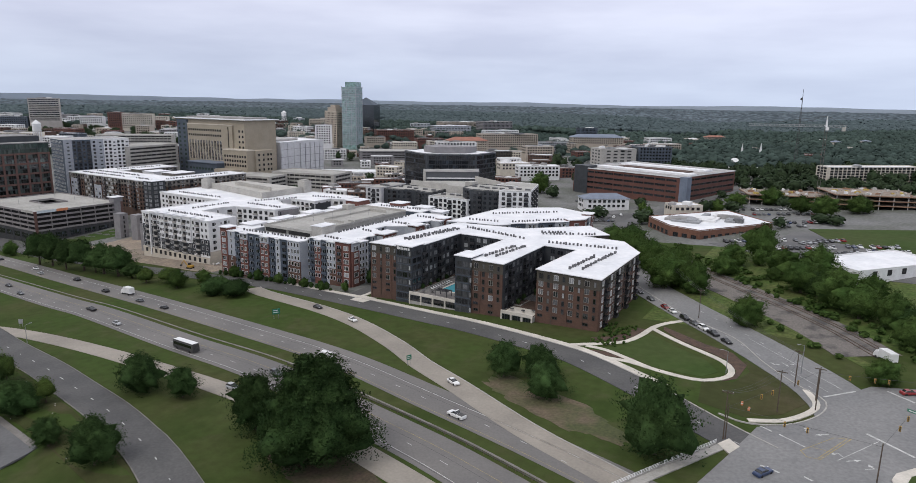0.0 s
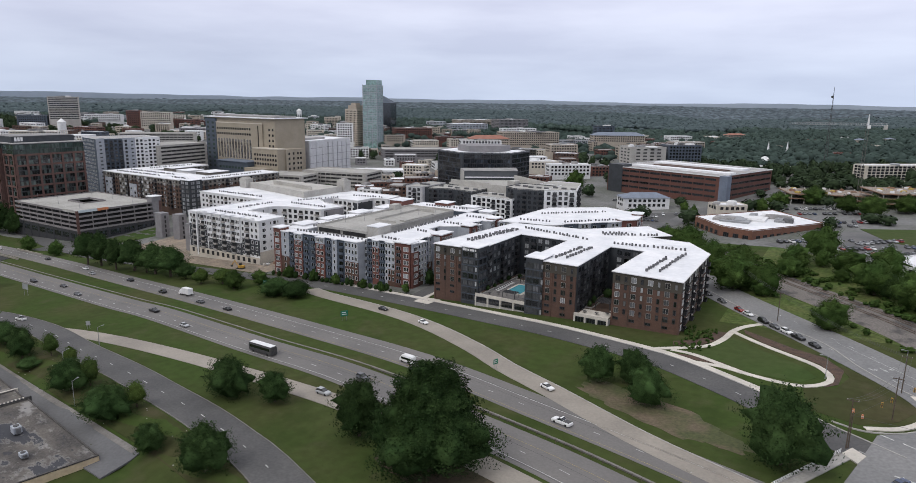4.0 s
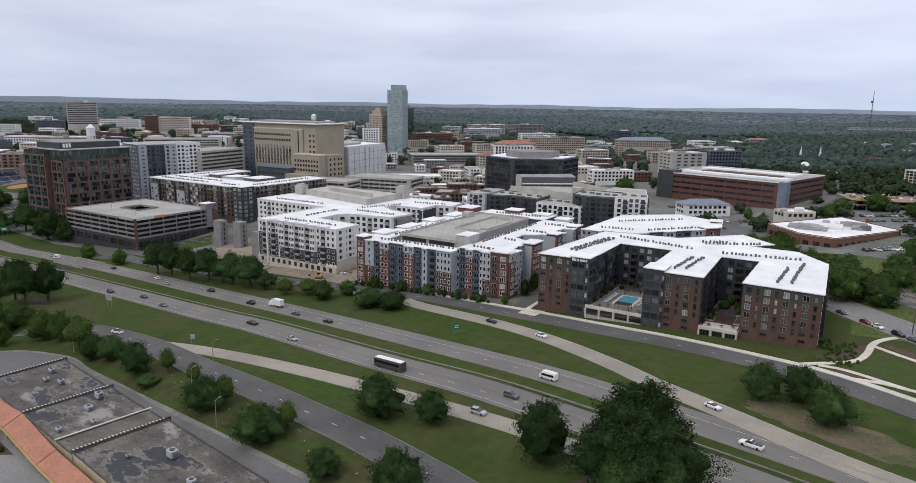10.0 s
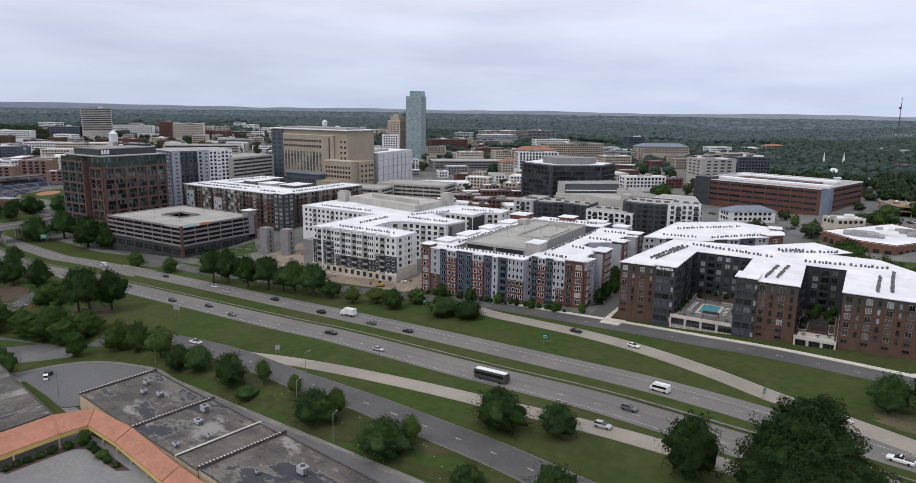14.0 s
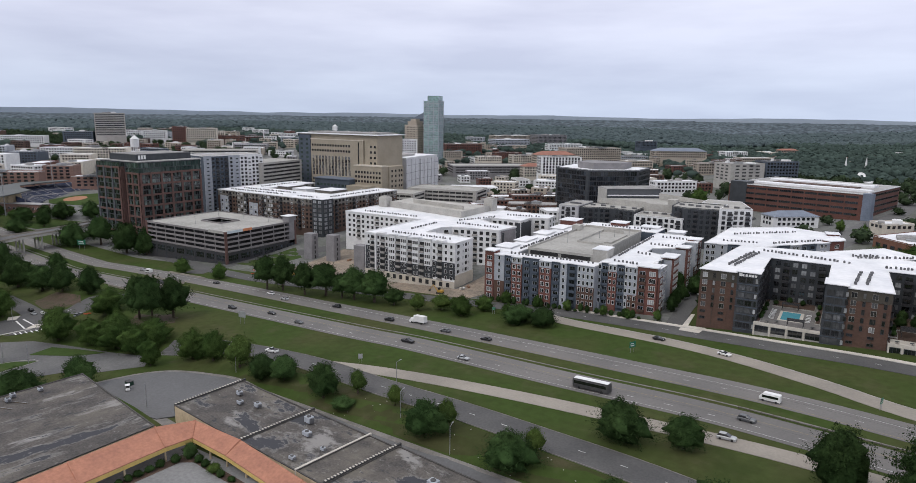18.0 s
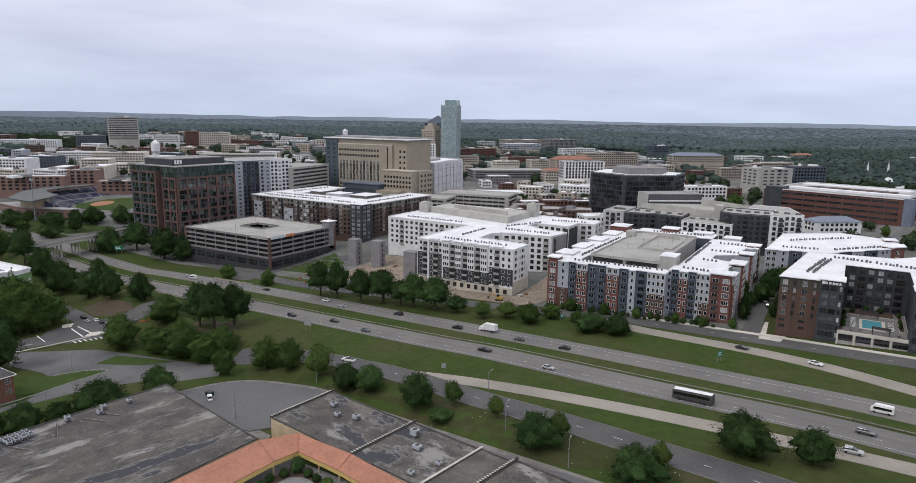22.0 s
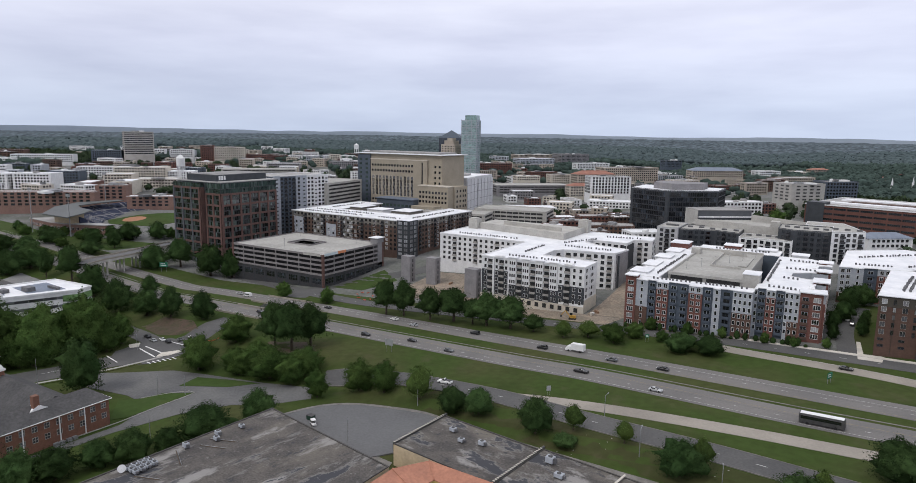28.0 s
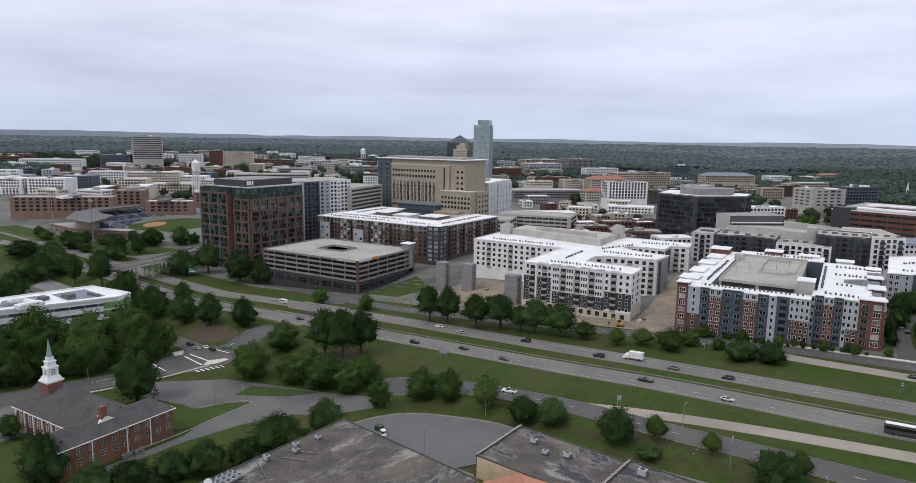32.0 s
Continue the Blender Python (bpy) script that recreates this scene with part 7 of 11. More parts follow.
def court_part(name, x0, x1, y0, y1, z0, z1, mat, label=""):
    bm = bmesh.new()
    box(bm, x0, y0, z0, x1, y1, z1)
    return part(name, bm, M[mat], court, label)


court_part("glass_wing", -637.5, -621, 461.4, 470, -2, 67, "slate", "slate glazed corner wing")
court_part("front_block", -620, -549.5, 461.2, 463, -2, 62.5, "beige")
court_part("cornice", -620.3, -549.2, 460.9, 463, 62.5, 63.3, "cream")
court_part("lower_block", -554.5, -520, 453, 463, -2, 38.5, "beige", "lower beige wing")
court_part("lower_side", -533, -518, 463.0, 486, -2, 38.5, "beige")
court_part("lower_cornice", -555, -519.6, 452.6, 463, 38.5, 39.4, "cream")
court_part("entrance_canopy", -599, -554, 444, 461, -2, 24.5, "slate", "grey glazed entrance block")
court_part("entrance_roof", -600, -553.6, 443, 461, 24.5, 25.3, "bluegrey_roof")
court_part("low_wing", -554, -528, 440, 453, -2, 20, "beige")
me = window_mesh("window", 1.9, 2.1, 0.1, 0, 0, "glass", "frame_dark")
tall = window_mesh("window_strip", 2.6, 20.0, 0.12, 1, 5, "glass_haze", "cream", 0.14, "glass", 3)
fa, fb = (-620, 461.2), (-549.5, 461.2)
for i in range(15):
    u = 2.6 + i * 3.55
    for z in (55.8, 50.4):
        bring("window", me, court, wall_matrix(fa, fb, u, z))
for i in range(12):
    place("window_strip", tall, court, wall_matrix(fa, fb, 3.4 + i * 4.45, 26.2))
for i in range(7):
    bring("window", me, court, wall_matrix(fa, fb, 3.0 + i * 3.4, 20.8))
    bring("window", me, court, wall_matrix(fa, fb, 3.0 + i * 3.4, 16.0))
slot = window_mesh("window_strip", 1.5, 34.0, 0.1, 0, 9, "glass", "beige")
place("window_strip", slot, court, wall_matrix(fa, fb, 64.6, 27))
for k in range(5):
    for x in (-541, -536):
        bring("window", me, court, wall_matrix((-549.5, 463), (-533, 463), x + 549.5, 56 - k * 5.4))
for i in range(9):
    for z, dz in ((31.5, 0), (22.5, 0), (27, 0)):
        bring("window", me, court, wall_matrix((-554.5, 453), (-520, 453), 2.4 + i * 3.7, z))
for k in range(4):
    for u in (4, 10, 16, 20):
        bring("window", me, court, wall_matrix((-518, 463), (-518, 486), u, 33 - k * 5))
for k in range(13):
    for u in (4, 12):
        bring("window", W_BAY, court, wall_matrix((-637.5, 461.4), (-621, 461.4), u, 61 - k * 4.6))
for i in range(9):
    bring("window", W_BAY, court, wall_matrix((-599, 444), (-554, 444), 4 + i * 4.7, 17.5))
flush(court)
# jail
jail = thing("jail_building", (-560, 550, 5), "windowless white concrete building with ribbed bays", "building")
JP = [(-592, 512), (-531, 509), (-540.5, 547), (-545, 590), (-602, 594)]
BUILT.append(inset(JP, -5))
shell(jail, JP, 0, 43.6, "jail_wall", "roof_white", 0.7, "jail_wall")
bm = bmesh.new()
prism(bm, [(-586, 520), (-550, 518), (-556, 560), (-590, 562)], 43.8, 46.0)
part("roof_plant", bm, M["roof_grey"], jail)
for a, b, n, k0 in ((JP[1], JP[2], 3, 0), (JP[2], JP[3], 5, 1)):
    d = (Vector(b) - Vector(a)).normalized()
    nn = Vector((d.y, -d.x))
    ln = (Vector(b) - Vector(a)).length
    for i in range(n):
        p = Vector(a) + d * (ln * (i + 0.06) / n) + nn * 0.004
        q = p + d * (ln / n * 0.84)
        bm = bmesh.new()
        prism(bm, [tuple(p), tuple(q), tuple(q + nn * (0.5 + 0.9 * k0)), tuple(p + nn * (0.5 + 0.9 * k0))], 0, 41.5 if k0 else 42.6)
        part("rib", bm, M["jail_wall"], jail)
    for z in (12, 20, 28, 36):
        p, q = Vector(a) + nn * 0.01, Vector(b) + nn * 0.01
        bm = bmesh.new()
        prism(bm, [tuple(p), tuple(q), tuple(q + nn * (0.56 + 0.9 * k0)), tuple(p + nn * (0.56 + 0.9 * k0))], z, z + 0.3)
        part("joint_line", bm, M["grey_precast"], jail)
town(-462, 470, 70, 36, 12, 19, "precast", "deck", 4, "long low concrete parking deck below the courthouse", "parking garage", name="parking_garage")
town(-500, 428, 62, 30, 12, 17.5, "precast", "deck", 3, "low concrete parking deck with open top", "parking garage", name="parking_garage")

# glass tower and its neighbours
tower = thing("skyscraper", (-734, 868, 8), "tall pale green glass apartment tower with stepped top", "skyscraper")
TP = rect(-747, 856, -721, 880, 14)
BUILT.append(inset(TP, -8))
for pl, z0, z1 in ((TP, 0, 111.0), (rect(-741, 858, -722, 879, 14), 111.2, 119.5)):
    bm = bmesh.new()
    prism(bm, pl, z0, z1)
    part("wall", bm, M["glass_tower"], tower)
me = window_mesh("window", 3.2, 2.4, 0.25, 1, 0, "glass_tower", "ltgrey")
mats = []
for a, b, ln in faces_of(TP):
    n = int(ln / 4.2)
    for i in range(n):
        for k in range(25):
            mats.append(wall_matrix(a, b, ln / 2 + (i - (n - 1) / 2) * 4.2, 110.5 - 3.75 * (k + 1)))
put(tower, "window", me, mats, False)
for a, b, ln in faces_of(TP):
    for u in (0.4, ln * 0.33, ln * 0.66, ln - 0.4):
        d = (Vector(b) - Vector(a)).normalized()
        p, nn = Vector(a) + d * u, Vector((d.y, -d.x))
        bm = bmesh.new()
        prism(bm, [tuple(p - d * 0.25), tuple(p + d * 0.25), tuple(p + d * 0.25 + nn * 0.5), tuple(p - d * 0.25 + nn * 0.5)], 0, 112.5)
        part("pier", bm, M["ltgrey"], tower)
for k in range(26):
    bm = bmesh.new()
    prism(bm, inset(TP, -0.5), 110.6 - 3.75 * k, 111.2 - 3.75 * k)
    part("floor_edge", bm, M["ltgrey"], tower)
deco = thing("bank_tower", (-775, 868, 8), "tan stepped art deco bank tower", "tower")
for pl, z1 in ((rect(-782, 853, -756, 877), 72), (rect(-778, 856, -760, 874), 78), (rect(-774, 859, -764, 871), 82)):
    bm = bmesh.new()
    prism(bm, pl, 0, z1)
    part("block", bm, M["tan"], deco)
me = window_mesh("window", 1.3, 1.9, 0.08, 0, 0, "glass", "tan")
mats = []
for a, b, ln in faces_of(rect(-782, 853, -756, 877)):
    n = int(ln / 3)
    for i in range(n):
        for k in range(16):
            mats.append(wall_matrix(a, b, ln / 2 + (i - (n - 1) / 2) * 3, 71 - 3.7 * (k + 1)))
put(deco, "window", me, mats, False)
domed = thing("office_tower", (-979, 1207, 10), "dark glass office tower with pyramid roof", "office tower")
bm = bmesh.new()
prism(bm, rect(-1004, 1185, -954, 1230, 20), 0, 80)
part("wall", bm, M["glass_black"], domed)
bm = bmesh.new()
pl = rect(-1004, 1185, -954, 1230, 20)
pk = bm.verts.new((-979, 1207, 97))
vs = [bm.verts.new((x, y, 80)) for x, y in pl]
for i in range(4):
    bm.faces.new((vs[i], vs[(i + 1) % 4], pk))
part("pyramid_roof", bm, M["slate"], domed)
town(-1394, 711, 54, 46, 60, 83, "stone_tan", "roof_grey", 12, "twelve-storey grey-tan concrete office tower with dark window bands", "office tower", name="office_tower", win=(4.2, 1.5, "glass", "steel_panel"), spacing=4.6, units=3)
town(-455, 748, 54, 24, 38, 37, "white", "roof_grey", 6, "white office building with dark vertical window strips", "office building", win=(2.2, 2.6, "glass", "frame_dark"), name="office_building")
BUILT.append(rect(-420, 1090, -340, 1130))
town(-384, 1100, 90, 24, 36, 34, "tan", "bluegrey_roof", 3, "long stone church hall with grey pitched roof", "church", name="church_hall")

# water towers
for x, y, zb, zt, r, lab, legs in ((-930, 462, 6, 58, 5.2, "white water tower on slender legs", 6), (-1319, 1281, 20, 60, 6.5, "white water tower with round tank", 6)):
    wt = thing("water_tower", (x, y, zb), lab, "water tower")
    for i in range(legs):
        a = 6.28319 * i / legs
        bm = bmesh.new()
        tube(bm, (x + 1.25 * r * math.cos(a), y + 1.25 * r * math.sin(a), zb - 6), (x + 0.85 * r * math.cos(a), y + 0.85 * r * math.sin(a), zt - 14), 0.55, 0.5, 6)
        part("leg", bm, M["white"], wt)
    bm = bmesh.new()
    tube(bm, (x, y, zt - 15), (x, y, zt - 5), r, r, 20)
    part("tank", bm, M["white"], wt)
    bm = bmesh.new()
    tube(bm, (x, y, zt - 5), (x, y, zt), r * 1.12, 0.4, 20)
    part("tank_roof", bm, M["white"], wt)
    bm = bmesh.new()
    tube(bm, (x, y, zb - 6), (x, y, zt - 15), 0.7, 0.7, 8)
    part("riser_pipe", bm, M["white"], wt)

# radio mast and crane
mast = thing("radio_mast", (-63, 889, 16), "thin steel lattice radio mast", "radio mast")
for i in range(3):
    a = 2.0944 * i
    bm = bmesh.new()
    tube(bm, (-63 + 2.2 * math.cos(a), 889 + 2.2 * math.sin(a), 12), (-63, 889, 112), 0.3, 0.18, 5)
    part("chord", bm, M["steel_dark"], mast)
for k in range(24):
    f0, f1 = 1 - k / 24, 1 - (k + 1) / 24
    bm = bmesh.new()
    a0, a1 = 2.0944 * (k % 3), 2.0944 * ((k + 1) % 3)
    tube(bm, (-63 + 2.2 * f0 * math.cos(a0), 889 + 2.2 * f0 * math.sin(a0), 12 + 100 * k / 24), (-63 + 2.2 * f1 * math.cos(a1), 889 + 2.2 * f1 * math.sin(a1), 12 + 100 * (k + 1) / 24), 0.16, n=4)
    part("brace", bm, M["steel_dark"], mast)
bm = bmesh.new()
tube(bm, (-63.8, 888.2, 100), (-63.8, 886.6, 100), 1.4, 1.4, 12)
part("antenna_dish", bm, M["steel_dark"], mast)

crane = thing("tower_crane", (-24, 621, 18), "white lattice tower crane over a building site", "crane")
for sx, sy in ((-1, -1), (1, -1), (1, 1), (-1, 1)):
    bm = bmesh.new()
    tube(bm, (-24 + sx, 621 + sy, 16), (-24 + sx, 621 + sy, 74), 0.14, n=4)
    part("mast_chord", bm, M["rail_steel"], crane)
for k in range(19):
    for f in range(4):
        c = [(-1, -1), (1, -1), (1, 1), (-1, 1)]
        p, q = c[f], c[(f + 1) % 4]
        bm = bmesh.new()
        tube(bm, (-24 + p[0], 621 + p[1], 16 + 3 * k), (-24 + q[0], 621 + q[1], 19 + 3 * k), 0.07, n=4)
        part("mast_brace", bm, M["rail_steel"], crane)
jd = Vector((-0.88, -0.47, 0)).normalized()
jp = Vector((-24, 621, 75))
jn = Vector((-jd.y, jd.x, 0))
for s, h in ((-0.8, 0), (0.8, 0), (0, 1.6)):
    bm = bmesh.new()
    tube(bm, jp - jd * 16 + jn * s + Vector((0, 0, h)), jp + jd * 62 + jn * s + Vector((0, 0, h)), 0.15, n=5)
    part("jib_chord", bm, M["metal"], crane)
for k in range(38):
    p = jp + jd * (k * 2.0 - 15)
    bm = bmesh.new()
    tube(bm, p + jn * (-0.8 if k % 2 else 0.8), p + jd * 1.0 + Vector((0, 0, 1.6)), 0.11, n=4)
    part("jib_brace", bm, M["white"], crane)
bm = bmesh.new()
tube(bm, jp, jp + Vector((0, 0, 9)), 0.9, 0.3, 4)
part("tower_head", bm, M["white"], crane)
for d_ in (-14, 25, 52):
    bm = bmesh.new()
    tube(bm, jp + Vector((0, 0, 9)), jp + jd * d_ + Vector((0, 0, 1.4)), 0.12, n=4)
    part("tie_bar", bm, M["steel_dark"], crane)
bm = bmesh.new()
m_ = Matrix.Translation(jp - jd * 14)
box(bm, -1.4, -1.4, -3.2, 1.4, 1.4, 0.2, 0, m_)
part("counterweight", bm, M["precast"], crane)
bm = bmesh.new()
box(bm, -1.2, -1.2, -2.6, 1.2, 1.2, 0.0, 0, Matrix.Translation(jp + jn * 1.9))
part("cab", bm, M["white"], crane)

# building site with raw floors
site = thing("building_under_construction", (-25, 590, 16), "raw concrete floors with orange timber formwork under construction", "building site")
for (x0, y0, x1, y1, n) in ((-76, 560, -18, 596, 2), (-18, 548, 40, 590, 3)):
    for k in range(n):
        z = max(gz(x0, y0), gz(x1, y1)) + 1.5 + 3.4 * k
        bm = bmesh.new()
        prism(bm, rect(x0, y0, x1, y1, 20), z, z + 0.35)
        part("floor_slab", bm, M["site_deck"], site)
        bm = bmesh.new()
        prism(bm, inset(rect(x0, y0, x1, y1, 20), -0.2), z - 0.3, z + 0.25)
        part("formwork", bm, M["timber"], site)
        for i in range(7):
            for j in range(3):
                c, s = math.cos(radians(20)), math.sin(radians(20))
                cx, cy = (x0 + x1) / 2, (y0 + y1) / 2
                u, v = (x1 - x0) * (i / 6 - 0.5) * 0.96, (y1 - y0) * (j / 2 - 0.5) * 0.95
                bm = bmesh.new()
                px_, py_ = cx + u * c - v * s, cy + u * s + v * c
                box(bm, px_ - 0.3, py_ - 0.3, z - 3.4 if k else gz(px_, py_) - 1, px_ + 0.3, py_ + 0.3, z + (1.6 if k == n - 1 else 0))
                part("column", bm, M["precast"], site)

rngQ = random.Random(23)
for k in range(46):
    x, y = rngQ.uniform(-72, 36), rngQ.uniform(545, 592)
    nm, mt, lab = (("plank_pile", "timber", "stack of raw timber on the building site"), ("pallet_load", "white", "white wrapped material on the building site"), ("pallet_load", "precast", "pile of pale building material"), ("shuttering_panel", "signal_paint", "yellow shuttering on the building site"))[k % 4]
    z = max(gz(-76, 560), gz(-18, 596)) + 1.5 + 3.4 + 0.35 if x < -18 else max(gz(-18, 548), gz(40, 590)) + 1.5 + 6.8 + 0.35
    cx, cy = (-47, 578) if x < -18 else (11, 569)
    hw, hd = (27, 16) if x < -18 else (27, 19)
    u, v = rngQ.uniform(-hw, hw), rngQ.uniform(-hd, hd)
    c20, s20 = math.cos(radians(20)), math.sin(radians(20))
    x, y = cx + u * c20 - v * s20, cy + u * s20 + v * c20
    m_ = Matrix.Translation((x, y, z)) @ Matrix.Rotation(rngQ.uniform(0, 3), 4, "Z")
    bm = bmesh.new()
    a, b, h = rngQ.uniform(0.8, 2.6), rngQ.uniform(0.5, 1.2), rngQ.uniform(0.4, 1.6)
    box(bm, -a, -b, 0, a, b, h, 0, m_)
    box(bm, -a * 0.8, -b * 0.8, h, a * 0.7, b * 0.9, h + 0.25, 0, m_)
    tagged(part(nm, bm, M[mt], None), lab, "building material", "material on the site floors")

# ballpark: brick concourse, crescent canopy, terraced seats
park = thing("ballpark", (-815, 270, -3), "small brick ballpark with grey crescent canopy and navy seats", "stadium")
CONC = [(-859, 242), (-817, 238), (-795, 240), (-757, 255), (-757, 263), (-797, 252), (-816, 250), (-846, 258)]
BUILT.append([(-895, 215), (-740, 235), (-740, 390), (-895, 390)])
bm = bmesh.new()
prism(bm, CONC, -10, 3.5)
part("concourse", bm, M["brick_pale"], park, "red brick concourse with dark openings")
bm = bmesh.new()
prism(bm, inset(CONC, -0.6), 3.5, 4.1)
part("concourse_roof", bm, M["roof_grey"], park)
for a, b in ((CONC[0], CONC[1]), (CONC[1], CONC[2]), (CONC[2], CONC[3])):
    ln = (Vector(b) - Vector(a)).length
    for k in range(int(ln / 5)):
        place("arch", W_OPEN_W, park, wall_matrix(a, b, 2.6 + 5 * k, -1.2))
bm = bmesh.new()
prism(bm, [(-812, 240), (-790, 243), (-792, 256), (-812, 256)], 3.5, 12.6)
part("press_box", bm, M["stucco"], park, "cream press box under the canopy")
CRES = [(-803, 225), (-765, 226), (-779, 247), (-795, 266), (-820, 269), (-838, 277), (-846, 300), (-848, 331), (-858, 331), (-863, 290), (-845, 258)]
bm = bmesh.new()
lo, hi = [], []
for x, y in CRES:
    z = 13.2 + 0.03 * (x + 803) * -0.4
    lo.append(bm.verts.new((x, y, z)))
    hi.append(bm.verts.new((x, y, z + 0.9)))
for k in range(len(CRES)):
    q = (k + 1) % len(CRES)
    bm.faces.new((lo[k], lo[q], hi[q], hi[k]))
bmesh.ops.triangle_fill(bm, use_beauty=True, edges=[e for e in bm.edges if e.verts[0] in hi and e.verts[1] in hi])
bmesh.ops.triangle_fill(bm, use_beauty=True, edges=[e for e in bm.edges if e.verts[0] in lo and e.verts[1] in lo])
bmesh.ops.recalc_face_normals(bm, faces=bm.faces)
part("canopy", bm, M["canopy_grey"], park, "grey metal crescent canopy over the stand")
for x, y in ((-846, 262), (-856, 290), (-853, 318), (-838, 262)):
    bm = bmesh.new()
    tube(bm, (x, y, -4), (x, y, 13.3), 0.4, n=8)
    part("canopy_post", bm, M["metal"], park)
FRONT_ROW = [Vector(p) for p in ((-778, 266), (-800, 276), (-814, 288), (-813, 304), (-806, 322), (-795, 343))]
BACK_ROW = [Vector(p) for p in ((-788, 250), (-822, 256), (-852, 272), (-862, 301), (-870, 340), (-856, 372))]
ROWS_N = 16
for k in range(ROWS_N):
    u0, u1 = k / ROWS_N, (k + 1) / ROWS_N
    for i in range(len(FRONT_ROW) - 1):
        bm = bmesh.new()
        a0, b0 = FRONT_ROW[i].lerp(BACK_ROW[i], u0), FRONT_ROW[i + 1].lerp(BACK_ROW[i + 1], u0)
        a1, b1 = FRONT_ROW[i].lerp(BACK_ROW[i], u1), FRONT_ROW[i + 1].lerp(BACK_ROW[i + 1], u1)
        prism(bm, [tuple(a0), tuple(b0), tuple(b1), tuple(a1)], -8, 1.0 + 9.0 * u0 ** 1.1 + 0.25 * i)
        part("seating_step", bm, M["navy" if k not in (5, 10) else "grey_precast"], park)
for i in range(len(FRONT_ROW) - 1):
    for f in (0.1, 0.55, 0.95):
        bm = bmesh.new()
        for k in range(ROWS_N):
            u0, u1 = k / ROWS_N, (k + 1) / ROWS_N
            p = FRONT_ROW[i].lerp(FRONT_ROW[i + 1], f).lerp(BACK_ROW[i].lerp(BACK_ROW[i + 1], f), u0)
            q = FRONT_ROW[i].lerp(FRONT_ROW[i + 1], f).lerp(BACK_ROW[i].lerp(BACK_ROW[i + 1], f), u1)
            n = (q - p).normalized().orthogonal() * 0.35
            prism(bm, [tuple(p - n), tuple(p + n), tuple(q + n), tuple(q - n)], -8, 1.08 + 9.0 * u0 ** 1.1 + 0.25 * i)
        part("aisle", bm, M["precast"], park)
patch("ballfield", [(-812, 290), (-797, 282), (-752, 296), (-742, 330), (-770, 358), (-794, 344), (-806, 320)], 0.3, M["lawn"], "green ballfield grass", "field")
patch("infield", ellipse(-793, 306, 10, 11, 0), 0.4, M["clay_red"], "orange clay infield", "field")
for x, y, h in ((-815, 222, 40), (-772, 232, 38), (-880, 330, 36)):
    fl = thing("floodlight", (x, y, gz(x, y)), "tall grey floodlight mast by the ballpark", "floodlight", "floodlight masts")
    bm = bmesh.new()
    tube(bm, (x, y, gz(x, y) - 1), (x, y, gz(x, y) + h), 0.5, 0.25, 7)
    part("pole", bm, M["metal"], fl)
    bm = bmesh.new()
    box(bm, x - 3, y - 0.3, gz(x, y) + h - 2.5, x + 3, y + 0.3, gz(x, y) + h)
    part("lamp_rack", bm, M["metal"], fl)

# white office with ribbon windows beyond the church
wo = thing("office_building", (-540, 80, -14), "low white office building with ribbon windows and white roof", "office building")
WP = [(-572, 66), (-551, 44), (-527, 101.5), (-530, 110), (-561, 108)]
BUILT.append(inset(WP, -4))
shell(wo, WP, -18, 6.5, "white", "roof_white", 0.9, "white", 0.4)
for pl in ([(-558, 102), (-535, 100), (-541, 84), (-560, 86)], [(-563, 80), (-546, 76), (-553, 58), (-566, 66)]):
    bm = bmesh.new()
    prism(bm, pl, 6.7, 6.8)
    part("roof_field", bm, M["bluegrey_roof"], wo, "grey roof field")
roof_units(wo, WP, 6.8, 4, random.Random(4))
me = window_mesh("ribbon_window", 6.2, 1.5, 0.05, 0, 0, "glass_haze", "frame_white")
for a, b, ln in faces_of(WP):
    n = int(ln / 6.3)
    for i in range(n):
        for k in range(4):
            place("ribbon_window", me, wo, wall_matrix(a, b, ln / 2 + (i - (n - 1) / 2) * 6.3, 6.0 - 4.2 * (k + 1) + 1.4))

for z in (-2.4, 1.8):
    bm = bmesh.new()
    prism(bm, [(-529.4, 95.0), (-526.6, 101.4), (-529.6, 110.3), (-533.5, 110.2), (-531.5, 101.8)], z, z + 3.2)
    part("corner_window", bm, M["glass_lime"], wo, "lime green corner glazing")
for x, y, w, d, h in ((-546, 87, 6, 4, 2.2), (-552, 78, 5, 3.5, 1.8), (-541, 97, 9, 1.8, 1.2)):
    bm = bmesh.new()
    box(bm, x - w / 2, y - d / 2, 6.8, x + w / 2, y + d / 2, 6.8 + h)
    part("roof_equipment", bm, M["unit"], wo, "dark roof equipment")

# pale blocks beyond the ballpark
town(-1488, 576, 105, 26, 45, 39.1, "white", "roof_white", 4, "long white apartment building with small dark windows", "building", units=2)
town(-1068, 349, 46, 30, 35, 31.9, "white", "roof_white", 5, "white and grey striped apartment building", "building", units=2)
town(-1103, 406, 41, 26, 41, 31.6, "slate", "roof_white", 5, "slate and white apartment building with square windows", "building", units=2)
town(-1117, 321, 54, 30, 23, 31.3, "white", "roof_white", 5, "white apartment building at the edge of town", "building", units=2)
town(-1059, 490, 71, 24, 41, 35.2, "cream", "roof_white", 5, "long pale beige parking and office building", "building", units=2)
town(-1035, 517, 70, 30, 42, 29.2, "white", "roof_white", 4, "white parking deck with open floors", "building", units=2)
